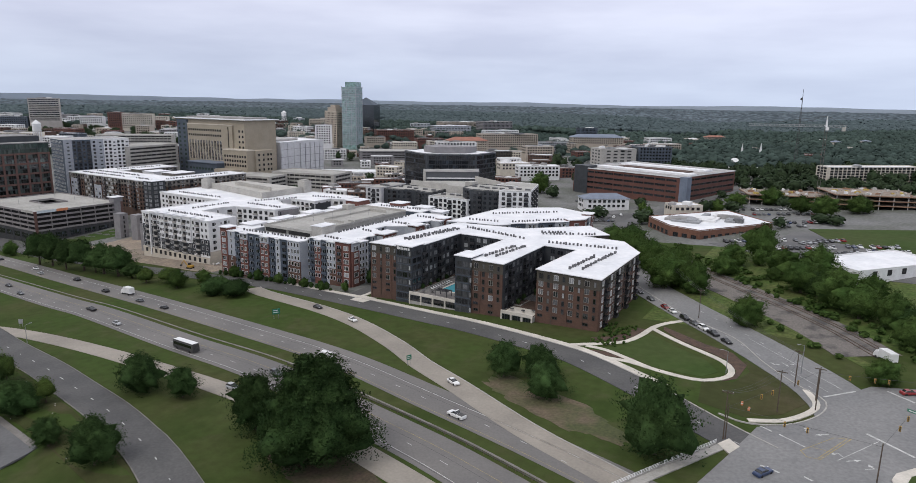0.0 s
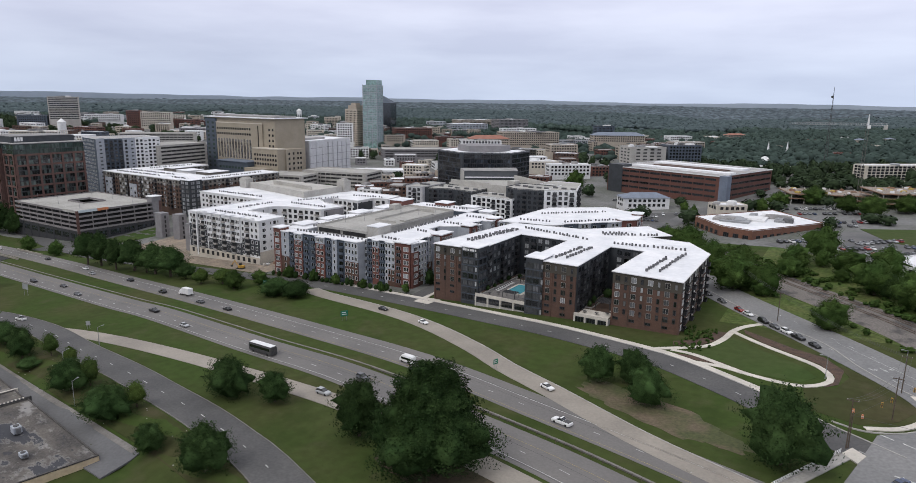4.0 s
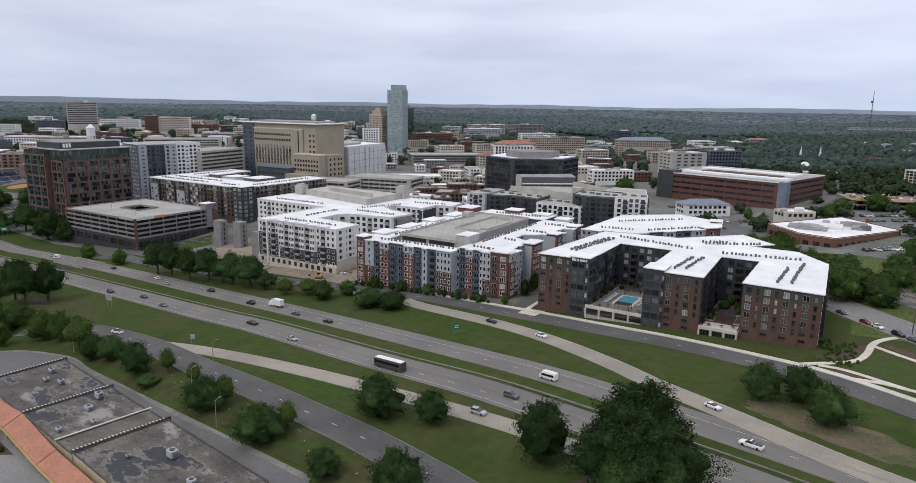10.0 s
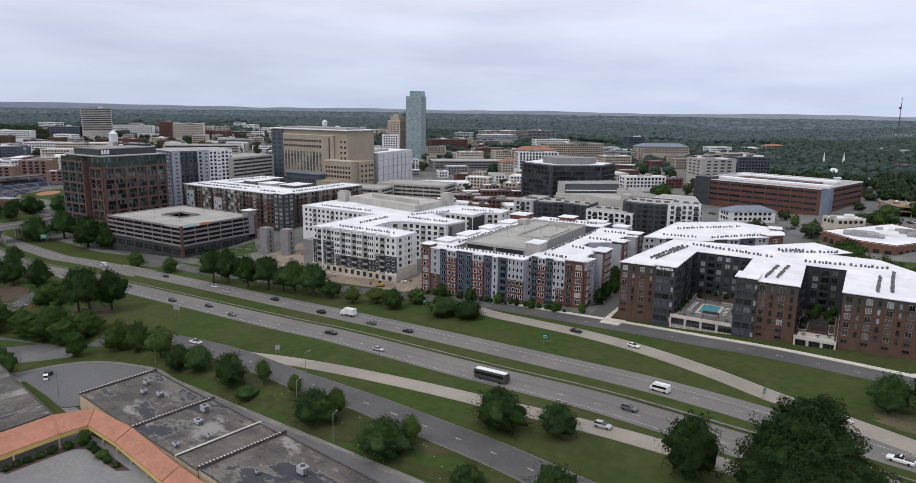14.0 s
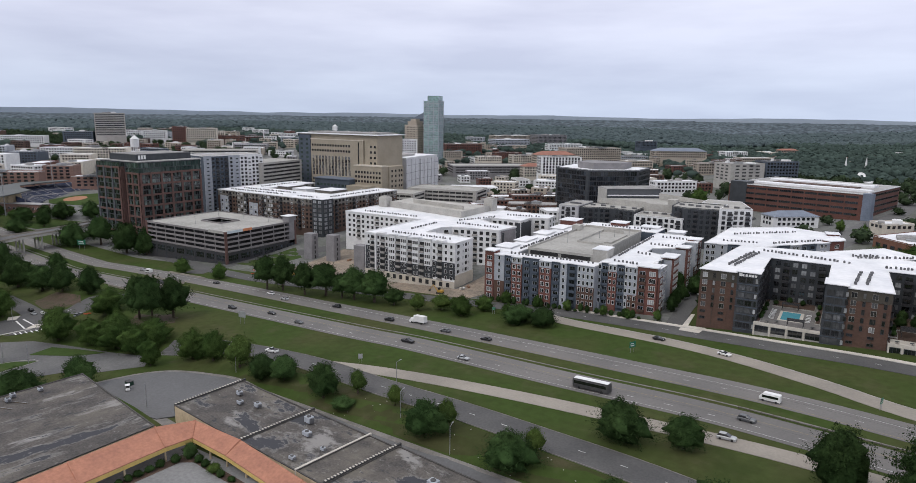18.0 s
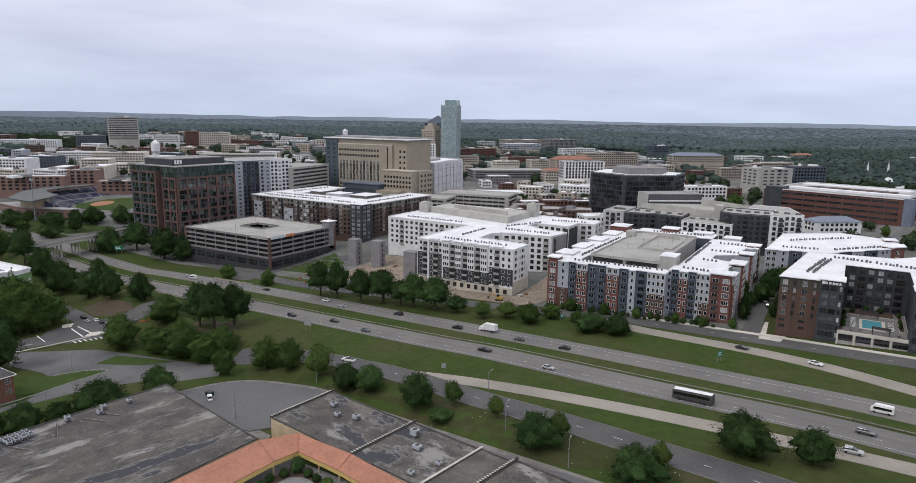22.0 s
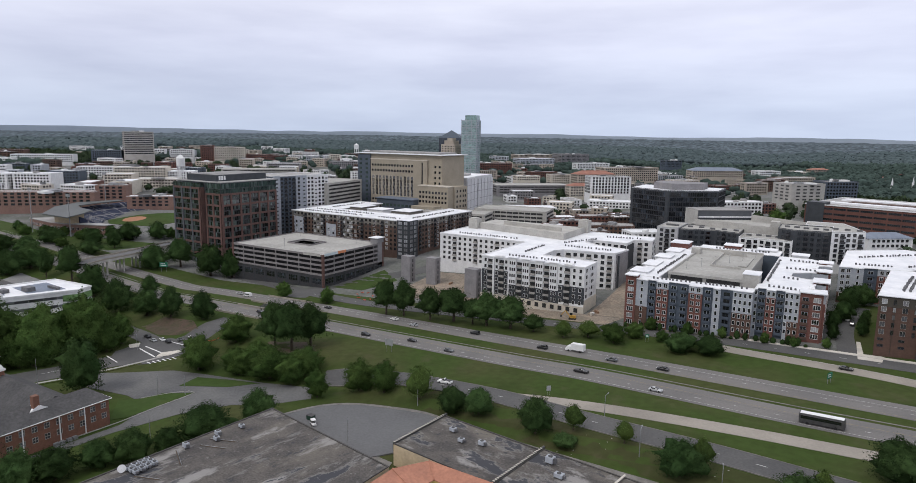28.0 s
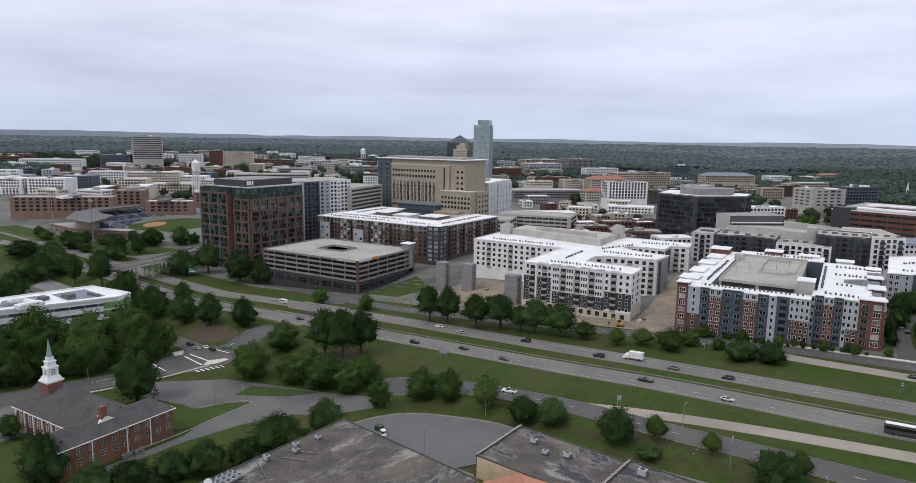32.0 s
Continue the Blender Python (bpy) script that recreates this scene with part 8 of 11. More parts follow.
town(-1441, 672, 54, 24, 46, 46.9, "slate", "roof_white", 5, "dark blue-grey office block", "building", units=2)
town(-1233, 511, 30, 20, 43, 32.9, "brick_red", "roof_white", 3, "red brown brick building with flat roof", "building", units=2)
town(-1284, 837, 59, 24, 46, 54.6, "cream", "roof_white", 8, "cream hotel building with rows of windows", "building", units=2)
town(-1312, 805, 26, 22, 46, 57.5, "brick_red", "roof_white", 8, "brown brick office building beside the hotel", "building", units=2)
town(-1376, 793, 44, 22, 46, 47.9, "white", "roof_white", 4, "white low apartment row", "building", units=2)

# small buildings that fill the streets
rngT = random.Random(11)


def is_built(x, y):
    return any(inside(x, y, p) for p in BUILT)


count = 0
while count < 175:
    x, y = rngT.uniform(-1500, -230), rngT.uniform(520, 1250)
    if is_built(x, y) or is_built(x + 14, y + 8) or is_built(x - 14, y - 8) or (x > -330 and y < 760) or (x < -700 and y < 480):
        continue
    w, d = rngT.uniform(12, 34), rngT.uniform(10, 22)
    fl = rngT.choice((1, 2, 2, 2, 3, 3, 4))
    town(x, y, w, d, rngT.choice((12, 42, -48, 12)), gz(x, y) + fl * 3.7 + 1, rngT.choice(("brick_red", "tan", "cream", "white", "brick_dark", "grey_precast", "brick", "tan")), rngT.choice(("roof_grey", "roof_white", "roof_grey", "roof_white")), fl, units=rngT.choice((0, 0, 1)))
    count += 1

# further blocks: larger plain buildings and rows of low shops
STRETCHES = ((26, (-560, -300), (405, 600), (14, 34), (12, 22), (1, 2, 2), ("brick_red", "brick", "tan", "white", "brick_dark")), (22, (-1500, -940), (300, 700), (25, 60), (15, 26), (3, 4, 4), ("white", "ltgrey", "white", "cream", "slate", "brick_red")), (90, (-1900, -250), (560, 1380), (22, 60), (14, 30), (2, 3, 4, 5), ("tan", "cream", "white", "brick_red", "ltgrey", "grey_precast", "white", "brick", "white")))
for most, xs, ys, ws, ds, floors_, pal in STRETCHES:
    count = 0
    for _ in range(900):
        x, y, w, d = rngT.uniform(*xs), rngT.uniform(*ys), rngT.uniform(*ws), rngT.uniform(*ds)
        fl = rngT.choice(floors_)
        if count >= most or any(is_built(x + a, y + b) for a in (-w / 2, 0, w / 2) for b in (0, d)) or (x > -330 and y < 760 and most != 26):
            continue
        town(x, y, w, d, rngT.choice((12, 42, -48, 42)), gz(x, y) + fl * 3.6 + 1, rngT.choice(pal), rngT.choice(("roof_grey", "roof_white", "roof_white")), fl, units=rngT.choice((0, 1, 1)))
        count += 1

rngH = random.Random(5)
for _ in range(26):
    x, y = rngH.uniform(-190, 330), rngH.uniform(680, 1480)
    if not is_built(x, y):
        town(x, y, rngH.uniform(10, 20), rngH.uniform(8, 13), rngH.choice((10, 40, -50)), gz(x, y) + rngH.uniform(7, 11), rngH.choice(("white", "cream", "tan", "brick_red")), rngH.choice(("bluegrey_roof", "red_roof", "roof_white", "roof_grey")), 2, units=0, name="house", category="house")
for x, y in ((-140, 1010), (-116, 1010)):
    sp = thing("church_steeple", (x, y, gz(x, y)), "white pointed church steeple above the trees", "steeple", "steeples in the woods")
    bm = bmesh.new()
    z = gz(x, y)
    box(bm, x - 1.3, y - 1.3, z - 1, x + 1.3, y + 1.3, z + 14)
    part("tower", bm, M["white"], sp)
    bm = bmesh.new()
    tube(bm, (x, y, z + 14), (x, y, z + 24), 1.4, 0.05, 8)
    part("spire", bm, M["white"], sp)
for x, y in ((-121, 824),):
    dh = thing("satellite_dish", (x, y, gz(x, y)), "large white satellite dish on a short mount", "satellite dish", "satellite dishes")
    z = gz(x, y)
    bm = bmesh.new()
    tube(bm, (x, y, z - 1), (x, y, z + 11), 0.5, n=8)
    part("mount", bm, M["metal"], dh)
    bm = bmesh.new()
    tube(bm, (x, y, z + 11), (x + 0.6, y - 1.4, z + 12.4), 1.2, 4.6, 16)
    part("reflector", bm, M["white"], dh)


# ---- trees ----
def leaf_quads(rng, centre, radius, n, size, flat=0.85, inner=0.5):
    """Leaf clumps over a lump of the crown: small bent quads that mostly face outwards."""
    vs, fs = [], []
    for _ in range(n):
        d = np.array([rng.gauss(0, 1), rng.gauss(0, 1), rng.gauss(0.15, 1)])
        d /= np.linalg.norm(d) + 1e-9
        r = inner + (1.08 - inner) * rng.random() ** 0.5
        p = centre + d * r * radius * np.array([1, 1, flat])
        leaf_quad(rng, vs, fs, p, d, size)
    return vs, fs


def leaf_quad(rng, vs, fs, p, d, size):
    nrm = d + np.array([rng.gauss(0, 0.44), rng.gauss(0, 0.44), rng.gauss(0.3, 0.44)])
    nrm /= np.linalg.norm(nrm) + 1e-9
    a = np.cross(nrm, [0.3, 0.2, 0.93])
    a /= np.linalg.norm(a) + 1e-9
    b = np.cross(nrm, a)
    s = size * rng.uniform(0.6, 1.35)
    t = rng.uniform(0, 6.28)
    a, b = a * math.cos(t) + b * math.sin(t), b * math.cos(t) - a * math.sin(t)
    k = len(vs)
    vs += [p - a * s, p - b * s * 0.7 + nrm * s * 0.2, p + a * s * 0.9, p + b * s * 0.7 + nrm * s * 0.2]
    fs.append((k, k + 1, k + 2, k + 3))


def crown_mesh(name, rng, profile, z0, z1, count, size, rough, fine):
    """One crown: boughs billow out of a tapered body, with creases between them and leaf clumps all over."""
    seed = Vector((rng.uniform(0, 50), rng.uniform(0, 50), rng.uniform(0, 50)))
    zc, hz = (z0 + z1) / 2, (z1 - z0) / 2

    def reach(d):
        v = Vector(d)
        bough = abs(noise.noise(v * 1.7 + seed)) * 0.9 + abs(noise.noise(v * 4.2 + seed * 2)) * 0.6 + noise.noise(v * 8.0 + seed) * 0.1
        return 1 + rough * (bough - 0.42)

    def at(d, k):
        """The point in direction d on the crown, k of the way out."""
        c = max(-1.0, min(1.0, d[2]))
        r = profile((c + 1) / 2) * reach(d) * k
        q = math.hypot(d[0], d[1]) + 1e-6
        return np.array([r * d[0] / q, r * d[1] / q, zc + hz * c * (0.5 + 0.5 * reach(d)) * (0.35 + 0.65 * k)])

    ico = bmesh.new()
    bmesh.ops.create_icosphere(ico, subdivisions=fine, radius=1.0)
    vs = [at(v.co, 0.78) for v in ico.verts]
    fs = [tuple(v.index for v in f.verts) for f in ico.faces]
    ico.free()
    for _ in range(count):
        d = np.array([rng.gauss(0, 1), rng.gauss(0, 1), rng.gauss(0.1, 1)])
        d /= np.linalg.norm(d) + 1e-9
        p = at(d, 0.77 + 0.21 * rng.random() ** 0.7)
        e = at((d + np.array([0.05, 0.0, 0.04])) / np.linalg.norm(d + np.array([0.05, 0.0, 0.04])), 1.0) - at(d, 1.0)
        out = d * 0.9 - e * 0.5 / (np.linalg.norm(e) + 1e-6)
        leaf_quad(rng, vs, fs, p, out, size)
    me = bpy.data.meshes.new(name)
    me.from_pydata([tuple(v) for v in vs], [], fs)
    me.polygons.foreach_set("use_smooth", [len(f) == 3 for f in fs])
    return me


TREES = {}


def egg(width, low, tip):
    """Crown radius by height (0 to 1): blunt below, narrowing towards the tip."""
    def f(u):
        v = max(0.0, min(1.0, u))
        return width * (max(0.0, 1 - (1 - v / low) ** 2) ** 0.42 if v < low else max(0.0, 1 - ((v - low) / (1 - low)) ** tip) ** 0.62)
    return f


KINDS = {"pine": ("leaf_dark", egg(4.3, 0.36, 1.35), 1.9, 9.8, 5000, 0.14, 1.35, 3), "bush": ("leaf_dark", egg(4.6, 0.4, 2.2), 0.1, 9.6, 3600, 0.15, 0.8, 3), "light_bush": ("leaf_light", egg(4.6, 0.4, 2.2), 0.1, 9.6, 2000, 0.2, 0.7, 2), "light": ("leaf_light", egg(4.4, 0.42, 1.8), 0.9, 9.7, 1700, 0.2, 1.0, 2), "giant": ("leaf_giant", egg(4.7, 0.27, 1.3), 0.2, 9.8, 30000, 0.085, 0.8, 4), "oak": ("leaf", egg(4.5, 0.42, 2.0), 0.3, 9.7, 6200, 0.138, 1.2, 3), "dark": ("leaf_dark", egg(4.5, 0.4, 1.9), 0.3, 9.7, 6200, 0.138, 1.2, 3)}
WORDS = {"pine": "tall dark green pine with open uneven crown", "bush": "dense dark green rounded shrub", "light_bush": "yellow-green rounded garden shrub", "light": "light green tree with thin crown", "oak": "leafy green roadside tree with rounded crown", "dark": "dense dark green tree with full crown", "giant": "very large dark green tree with broad layered crown"}


def make_tree(kind, seed):
    """A tree 10 m wide and 10 m high: tapered trunk, limbs and a crown."""
    rng = random.Random(seed)
    mat, profile, z0, z1, count, size, rough, fine = KINDS[kind]
    root = thing("shrub" if "bush" in kind else "tree", (0, 0, 0), WORDS[kind], "shrub" if "bush" in kind else "tree", {"pine": "pines along the freeway", "bush": "roadside shrubs"}.get(kind, "roadside trees"))
    bm = bmesh.new()
    up = 3.0 if "bush" in kind else 7.0
    pts = [Vector((0, 0, -0.6)), Vector((0.1, 0.05, up * 0.35)), Vector((-0.05, 0.1, up * 0.7)), Vector((0.05, 0, up))]
    rad = [0.36, 0.27, 0.18, 0.08]
    for i in range(3):
        tube(bm, pts[i], pts[i + 1], rad[i], rad[i + 1], 8)
    for i in range(5):
        a = 1.26 * i + rng.uniform(-0.3, 0.3)
        b0 = pts[1].lerp(pts[2], i / 5)
        tube(bm, b0, b0 + Vector((2.2 * math.cos(a), 2.2 * math.sin(a), 1.6)), 0.11, 0.04, 5)
    place("trunk", part_mesh("trunk", bm, M["bark"]), root, Matrix.Identity(4))
    me = crown_mesh("crown", rng, profile, z0, z1, count, size, rough, fine)
    me.materials.append(M[mat])
    place("crown", me, root, Matrix.Identity(4))
    return root


def part_mesh(name, bm, mat):
    me = bpy.data.meshes.new(name)
    bm.to_mesh(me)
    bm.free()
    me.materials.append(mat)
    return me


TREE_COUNT = {}


def tree(kind, x, y, w, h, z=None):
    i = TREE_COUNT.get(kind, 0)
    TREE_COUNT[kind] = i + 1
    if kind == "pine":
        w *= 1.15
    key = (kind, i % (1 if kind == "giant" else 3))
    v = 0.0 if kind == "giant" else 0.14 * math.sin(2.7 * i)
    m = Matrix.Translation((x, y, gz(x, y) if z is None else z)) @ Matrix.Rotation(i * 2.1, 4, "Z") @ Matrix.Diagonal((w / 9.4 * (1 + v), w / 9.4 * (1 - v), h / 9.8, 1))
    if key not in TREES:
        TREES[key] = make_tree(kind, 31 + 7 * len(TREES))
        TREES[key].matrix_basis = m
        return TREES[key]
    src = TREES[key]
    keep = src.matrix_basis.copy()
    src.matrix_basis = Matrix.Identity(4)
    ob = copy_thing(src, m)
    src.matrix_basis = keep
    return ob


tree("giant", -98.8, 101.5, 30.5, 24.6)
tree("dark", -121.5, 104.3, 14.5, 16)
tree("dark", -30.8, 139, 18.5, 19)
tree("dark", -171.2, 105.6, 15.6, 11.7)
tree("dark", -155.5, 108.3, 11, 9.8)

for x, y, w, h in ((-149, 249, 2.6, 2.2), (-151.8, 224, 2.2, 2.4), (-151.8, 230, 2.0, 1.8), (-151.8, 236, 2.2, 2.2), (-151.8, 243, 2.0, 2.4), (-132.5, 232, 2.0, 2.2), (-132.5, 240, 2.0, 2.0), (-132.5, 250, 2.2, 2.4), (-144, 253, 3.0, 3.2), (-139, 253, 3.0, 2.6)):
    tree("bush", x, y, w, h, 11.7)
for x, y, w, h in ((-107.5, 226, 2.4, 2.6), (-107.5, 231, 2.4, 3.4), (-105, 240, 4.5, 4.5), (-100, 243, 4.0, 3.6), (-104, 249, 4.5, 5.0), (-98.6, 250, 3.6, 4.2), (-99, 238, 3.4, 3.0)):
    tree("bush", x, y, w, h, 12.1)
tree("pine", -394, 189, 14.1, 19.8)
tree("pine", -384, 191, 14.6, 19.6)
tree("pine", -366, 189, 14.7, 17.8)
tree("pine", -354, 192, 17.5, 18.2)
tree("pine", -335, 192, 15.8, 17.0)
tree("pine", -322, 192, 16.6, 16.7)
tree("pine", -343, 192, 11.5, 13.4)
tree("pine", -310, 192, 10.9, 8.5)
tree("oak", -477, 197, 10.5, 10.2)
tree("oak", -442, 196, 10.0, 9.7)
tree("oak", -271, 190, 12.6, 9.2)
tree("oak", -265, 201, 9.0, 7.5)
tree("oak", -253, 201, 6.3, 5.2)
tree("light", -294, 189, 10.5, 8.2)
tree("light", -284, 194, 11.7, 8.1)
tree("bush", -243, 190, 15.5, 8.9)
tree("bush", -232, 192, 14.6, 8.3)
tree("oak", -507.4, 36, 26.1, 24.7)
tree("oak", -502, 50, 26.6, 26.4)
tree("oak", -530, 61, 32.7, 25.5)
tree("oak", -490.8, 64, 25.1, 27.4)
tree("oak", -486.7, 82, 26.4, 28.9)
tree("dark", -696, 161, 25.4, 19.8)
tree("dark", -620, 208, 19.9, 19.5)
tree("pine", -613, 225, 19.6, 22.5)
tree("dark", -576, 222, 23.8, 24.5)
tree("dark", -561, 228, 18.8, 21.5)
tree("dark", -565, 167, 11.6, 12.5)
tree("dark", -522, 136, 18.1, 16.5)
tree("dark", -502, 137, 16.4, 17.5)
tree("dark", -479, 140, 16.6, 15.8)
tree("dark", -590, 145, 20.6, 23)
tree("dark", -552, 137, 20.2, 21.5)
tree("pine", -632, 155, 15.9, 27)
tree("pine", -662, 154, 11.6, 20.2)
tree("dark", -697, 206, 18.5, 12.5)
tree("dark", -706, 231, 15.3, 17.8)
tree("bush", -434, 123, 14.4, 10.2)
tree("dark", -650, 108, 21.7, 18.8)
tree("dark", -690, 142, 24.3, 19.0)
tree("dark", -768, 173, 27.8, 14.4)
tree("dark", -738, 179, 22.7, 13.2)
tree("dark", -725, 256, 20.3, 15.8)
tree("dark", -730, 227, 21.9, 15.2)
tree("dark", -758, 209, 24.3, 14.1)
tree("dark", -707, 272, 20.4, 15.9)
tree("pine", -405, 121, 17.0, 21.5)
tree("pine", -394, 120, 16.0, 23.0)
tree("pine", -391, 129, 15.0, 20.0)
tree("oak", -432, 122, 18.6, 12.8)
tree("oak", -419, 91, 19.6, 15.3)
tree("oak", -398, 94, 14.2, 12.3)
tree("oak", -383, 97, 18.7, 13.3)
tree("oak", -371, 105, 16.4, 12.2)
tree("oak", -351, 90, 9.5, 11.3)
tree("oak", -340, 101, 12.5, 12.5)
tree("oak", -329, 102, 11.5, 12)
tree("oak", -370, 96, 13.6, 11.8)
tree("oak", -400, 106, 14.9, 11.6)
tree("bush", -297, 97, 11.6, 9.7)
tree("bush", -287, 98, 11.4, 9.4)
tree("dark", -264.5, 93.3, 11.8, 12.5)
tree("light", -254, 98, 7.6, 8.6)
tree("bush", -253.8, 90.2, 8.6, 3.9)
tree("light", -237.7, 96, 6.2, 7.1)
tree("light", -215.5, 90, 6.2, 9.6)
tree("light", -187.6, 87.4, 6.2, 8.2)
tree("light", -312.5, 100.6, 12.8, 13)
tree("dark", -353, 64, 11.7, 12.5)
tree("dark", -356, 45, 17.3, 13.2)
tree("dark", -358, 33, 10.4, 9.9)
tree("dark", -365, 26, 12.9, 10.7)
tree("dark", -371, 19, 11.8, 8.7)
tree("dark", -374, 8, 14.5, 10.1)
tree("dark", -378, 0, 15.8, 11.5)
tree("dark", -401, -1, 15.0, 16.5)
tree("dark", -445, 11, 8.8, 9.2)
tree("dark", -220, 86.5, 13.5, 10.4)
tree("dark", -191.5, 81, 15.4, 10)
tree("dark", -163.4, 75.3, 9, 8.3)
tree("dark", -142, 75, 12.6, 12.5)
tree("dark", -186, 270, 12, 10)
tree("dark", -184, 288, 14, 13)
tree("dark", -178, 301, 12, 12)
tree("dark", -183, 307, 12, 11)
tree("oak", -96, 336, 24.7, 17.7)
tree("oak", -111, 354, 16.5, 13.7)
tree("oak", -65, 287, 23.2, 16.1)
tree("oak", -52, 282, 14.9, 14.2)
tree("oak", -26, 244, 12.1, 11.9)
tree("oak", -81, 321, 17.4, 13.6)
tree("oak", -35, 354, 20.6, 18.4)
tree("oak", -45, 336, 15.7, 11.9)
tree("oak", -46, 317, 13.6, 9.9)
tree("oak", -13, 299, 19.5, 15.2)
tree("oak", 0, 283, 20.3, 16.4)
tree("oak", -8, 328, 18.4, 15.0)
tree("oak", 8, 271, 17.0, 13.3)
tree("oak", -23, 333, 16.4, 11.4)
tree("oak", 18, 265, 14.3, 12.7)
tree("oak", 22, 242, 12.9, 11.5)
tree("oak", 14, 206, 9.7, 8.1)
tree("oak", 12, 301, 14.0, 9.7)
tree("oak", -65, 309, 16.5, 14.3)
tree("oak", -241, 544, 22.3, 19.8)
tree("oak", -117, 447, 8.0, 11.7)
tree("oak", -82, 500, 12.7, 11.0)
tree("oak", -74, 534, 17.8, 11.6)
tree("oak", -52, 557, 22.7, 14.1)
tree("oak", -29, 518, 16.6, 12.9)
tree("oak", -14, 510, 20.0, 14.6)
tree("oak", 6, 530, 20.3, 12.7)
tree("oak", -131, 483, 7.8, 9.0)
tree("oak", -117, 573, 12.4, 10.3)
tree("oak", -126, 551, 10.6, 9.0)
tree("oak", -111, 616, 12.6, 9.8)
tree("oak", -144, 585, 10.3, 8.6)
tree("dark", -81.8, 164, 11.8, 11.8)
tree("dark", -72, 168, 11.6, 10.8)
tree("dark", -65, 155.3, 11.8, 11.6)
tree("oak", -502.7, 41.8, 20, 19)
tree("oak", -503, 53, 18, 17)
tree("oak", -494.7, 56, 19, 18)
tree("oak", -490.7, 60, 17, 16)
tree("oak", -506, 74, 20, 18)
tree("oak", -493, 77, 18, 17)
tree("oak", -488, 85, 17, 16)
tree("oak", -481.4, 88, 15, 15)
tree("oak", -488, 99, 15, 16)
tree("oak", -527, 60, 22, 20)
tree("oak", -520, 68, 20, 18)
tree("dark", -437, 51.5, 18.5, 23.5)
tree("oak", -515, 48, 18, 18)
tree("oak", -507, 100, 15, 16)
tree("oak", -540, 40, 22, 19)
tree("dark", -551, 109, 19, 18)
tree("oak", -529, 104, 18, 18)
tree("oak", -808, 212, 11, 9)
tree("dark", -788, 219, 13, 11)
tree("oak", -779, 230, 11, 9)
tree("dark", -748, 254, 12, 11)
tree("dark", -734, 256, 11, 11)
tree("oak", -729, 266, 10, 10)
tree("dark", -714, 276, 12, 11)
tree("oak", -699, 279, 11, 10)
tree("dark", -720, 169, 15, 12)
tree("oak", -690, 168, 14, 11)
tree("oak", -737, 205, 12, 9)
tree("oak", -822, 216, 10, 8)
tree("oak", -765, 241, 9, 8)
tree("dark", -836, 220, 11, 9)
tree("oak", -757, 232, 10, 8)



# ---- woods ----
def low_crowns(name, places, label, mat, quads, rng, seed, clump=0.16, fine=1):
    """Many far crowns in one mesh: an uneven core with leaf clumps on it, and a trunk."""
    bm = bmesh.new()
    bmesh.ops.create_icosphere(bm, subdivisions=1 if fine else 0, radius=1.0)
    iv = np.array([v.co[:] for v in bm.verts])
    itf = np.array([[v.index for v in f.verts] for f in bm.faces])
    bm.free()
    protos = []
    for k in range(6):
        rg = random.Random(seed + k)
        jit = np.array([[rg.uniform(0.84, 1.14)] for _ in iv])
        core = iv * jit * np.array([0.46, 0.46, 0.42]) + np.array([0, 0, 0.56])
        V, F3, F4 = [core], [itf], []
        if quads:
            q, f = leaf_quads(rg, np.array([0, 0, 0.56]), 0.5, quads, clump, 0.9, 0.8)
            V.append(np.array(q))
            F4.append(np.array(f) + len(core))
        protos.append((np.concatenate(V), itf, F4[0] if F4 else np.zeros((0, 4), int)))
    allv, f3, f4, off = [], [], [], 0
    for i, (x, y, w, h) in enumerate(places):
        v, a, b = protos[i % 6]
        t = i * 1.7
        c, s = math.cos(t), math.sin(t)
        R = np.array([[c, -s, 0], [s, c, 0], [0, 0, 1]])
        allv.append((v @ R.T) * (w, w, h) + (x, y, gz(x, y)))
        f3.append(a + off)
        f4.append(b + off)
        off += len(v)
    me = bpy.data.meshes.new(name)
    me.from_pydata(np.concatenate(allv).tolist(), [], np.concatenate(f3).tolist() + np.concatenate(f4).tolist())
    me.polygons.foreach_set("use_smooth", [True] * sum(len(a) for a in f3) + [False] * sum(len(b) for b in f4))
    me.materials.append(M[mat])
    ob = place(name, me, None, Matrix.Identity(4))
    return tagged(ob, label, "trees", kind="stuff")


def in_view(x, y):
    a0 = math.degrees(math.atan2(-(x + 212), y + 91))
    a1 = math.degrees(math.atan2(-x, y))
    return a1 > -9 and a0 < 70


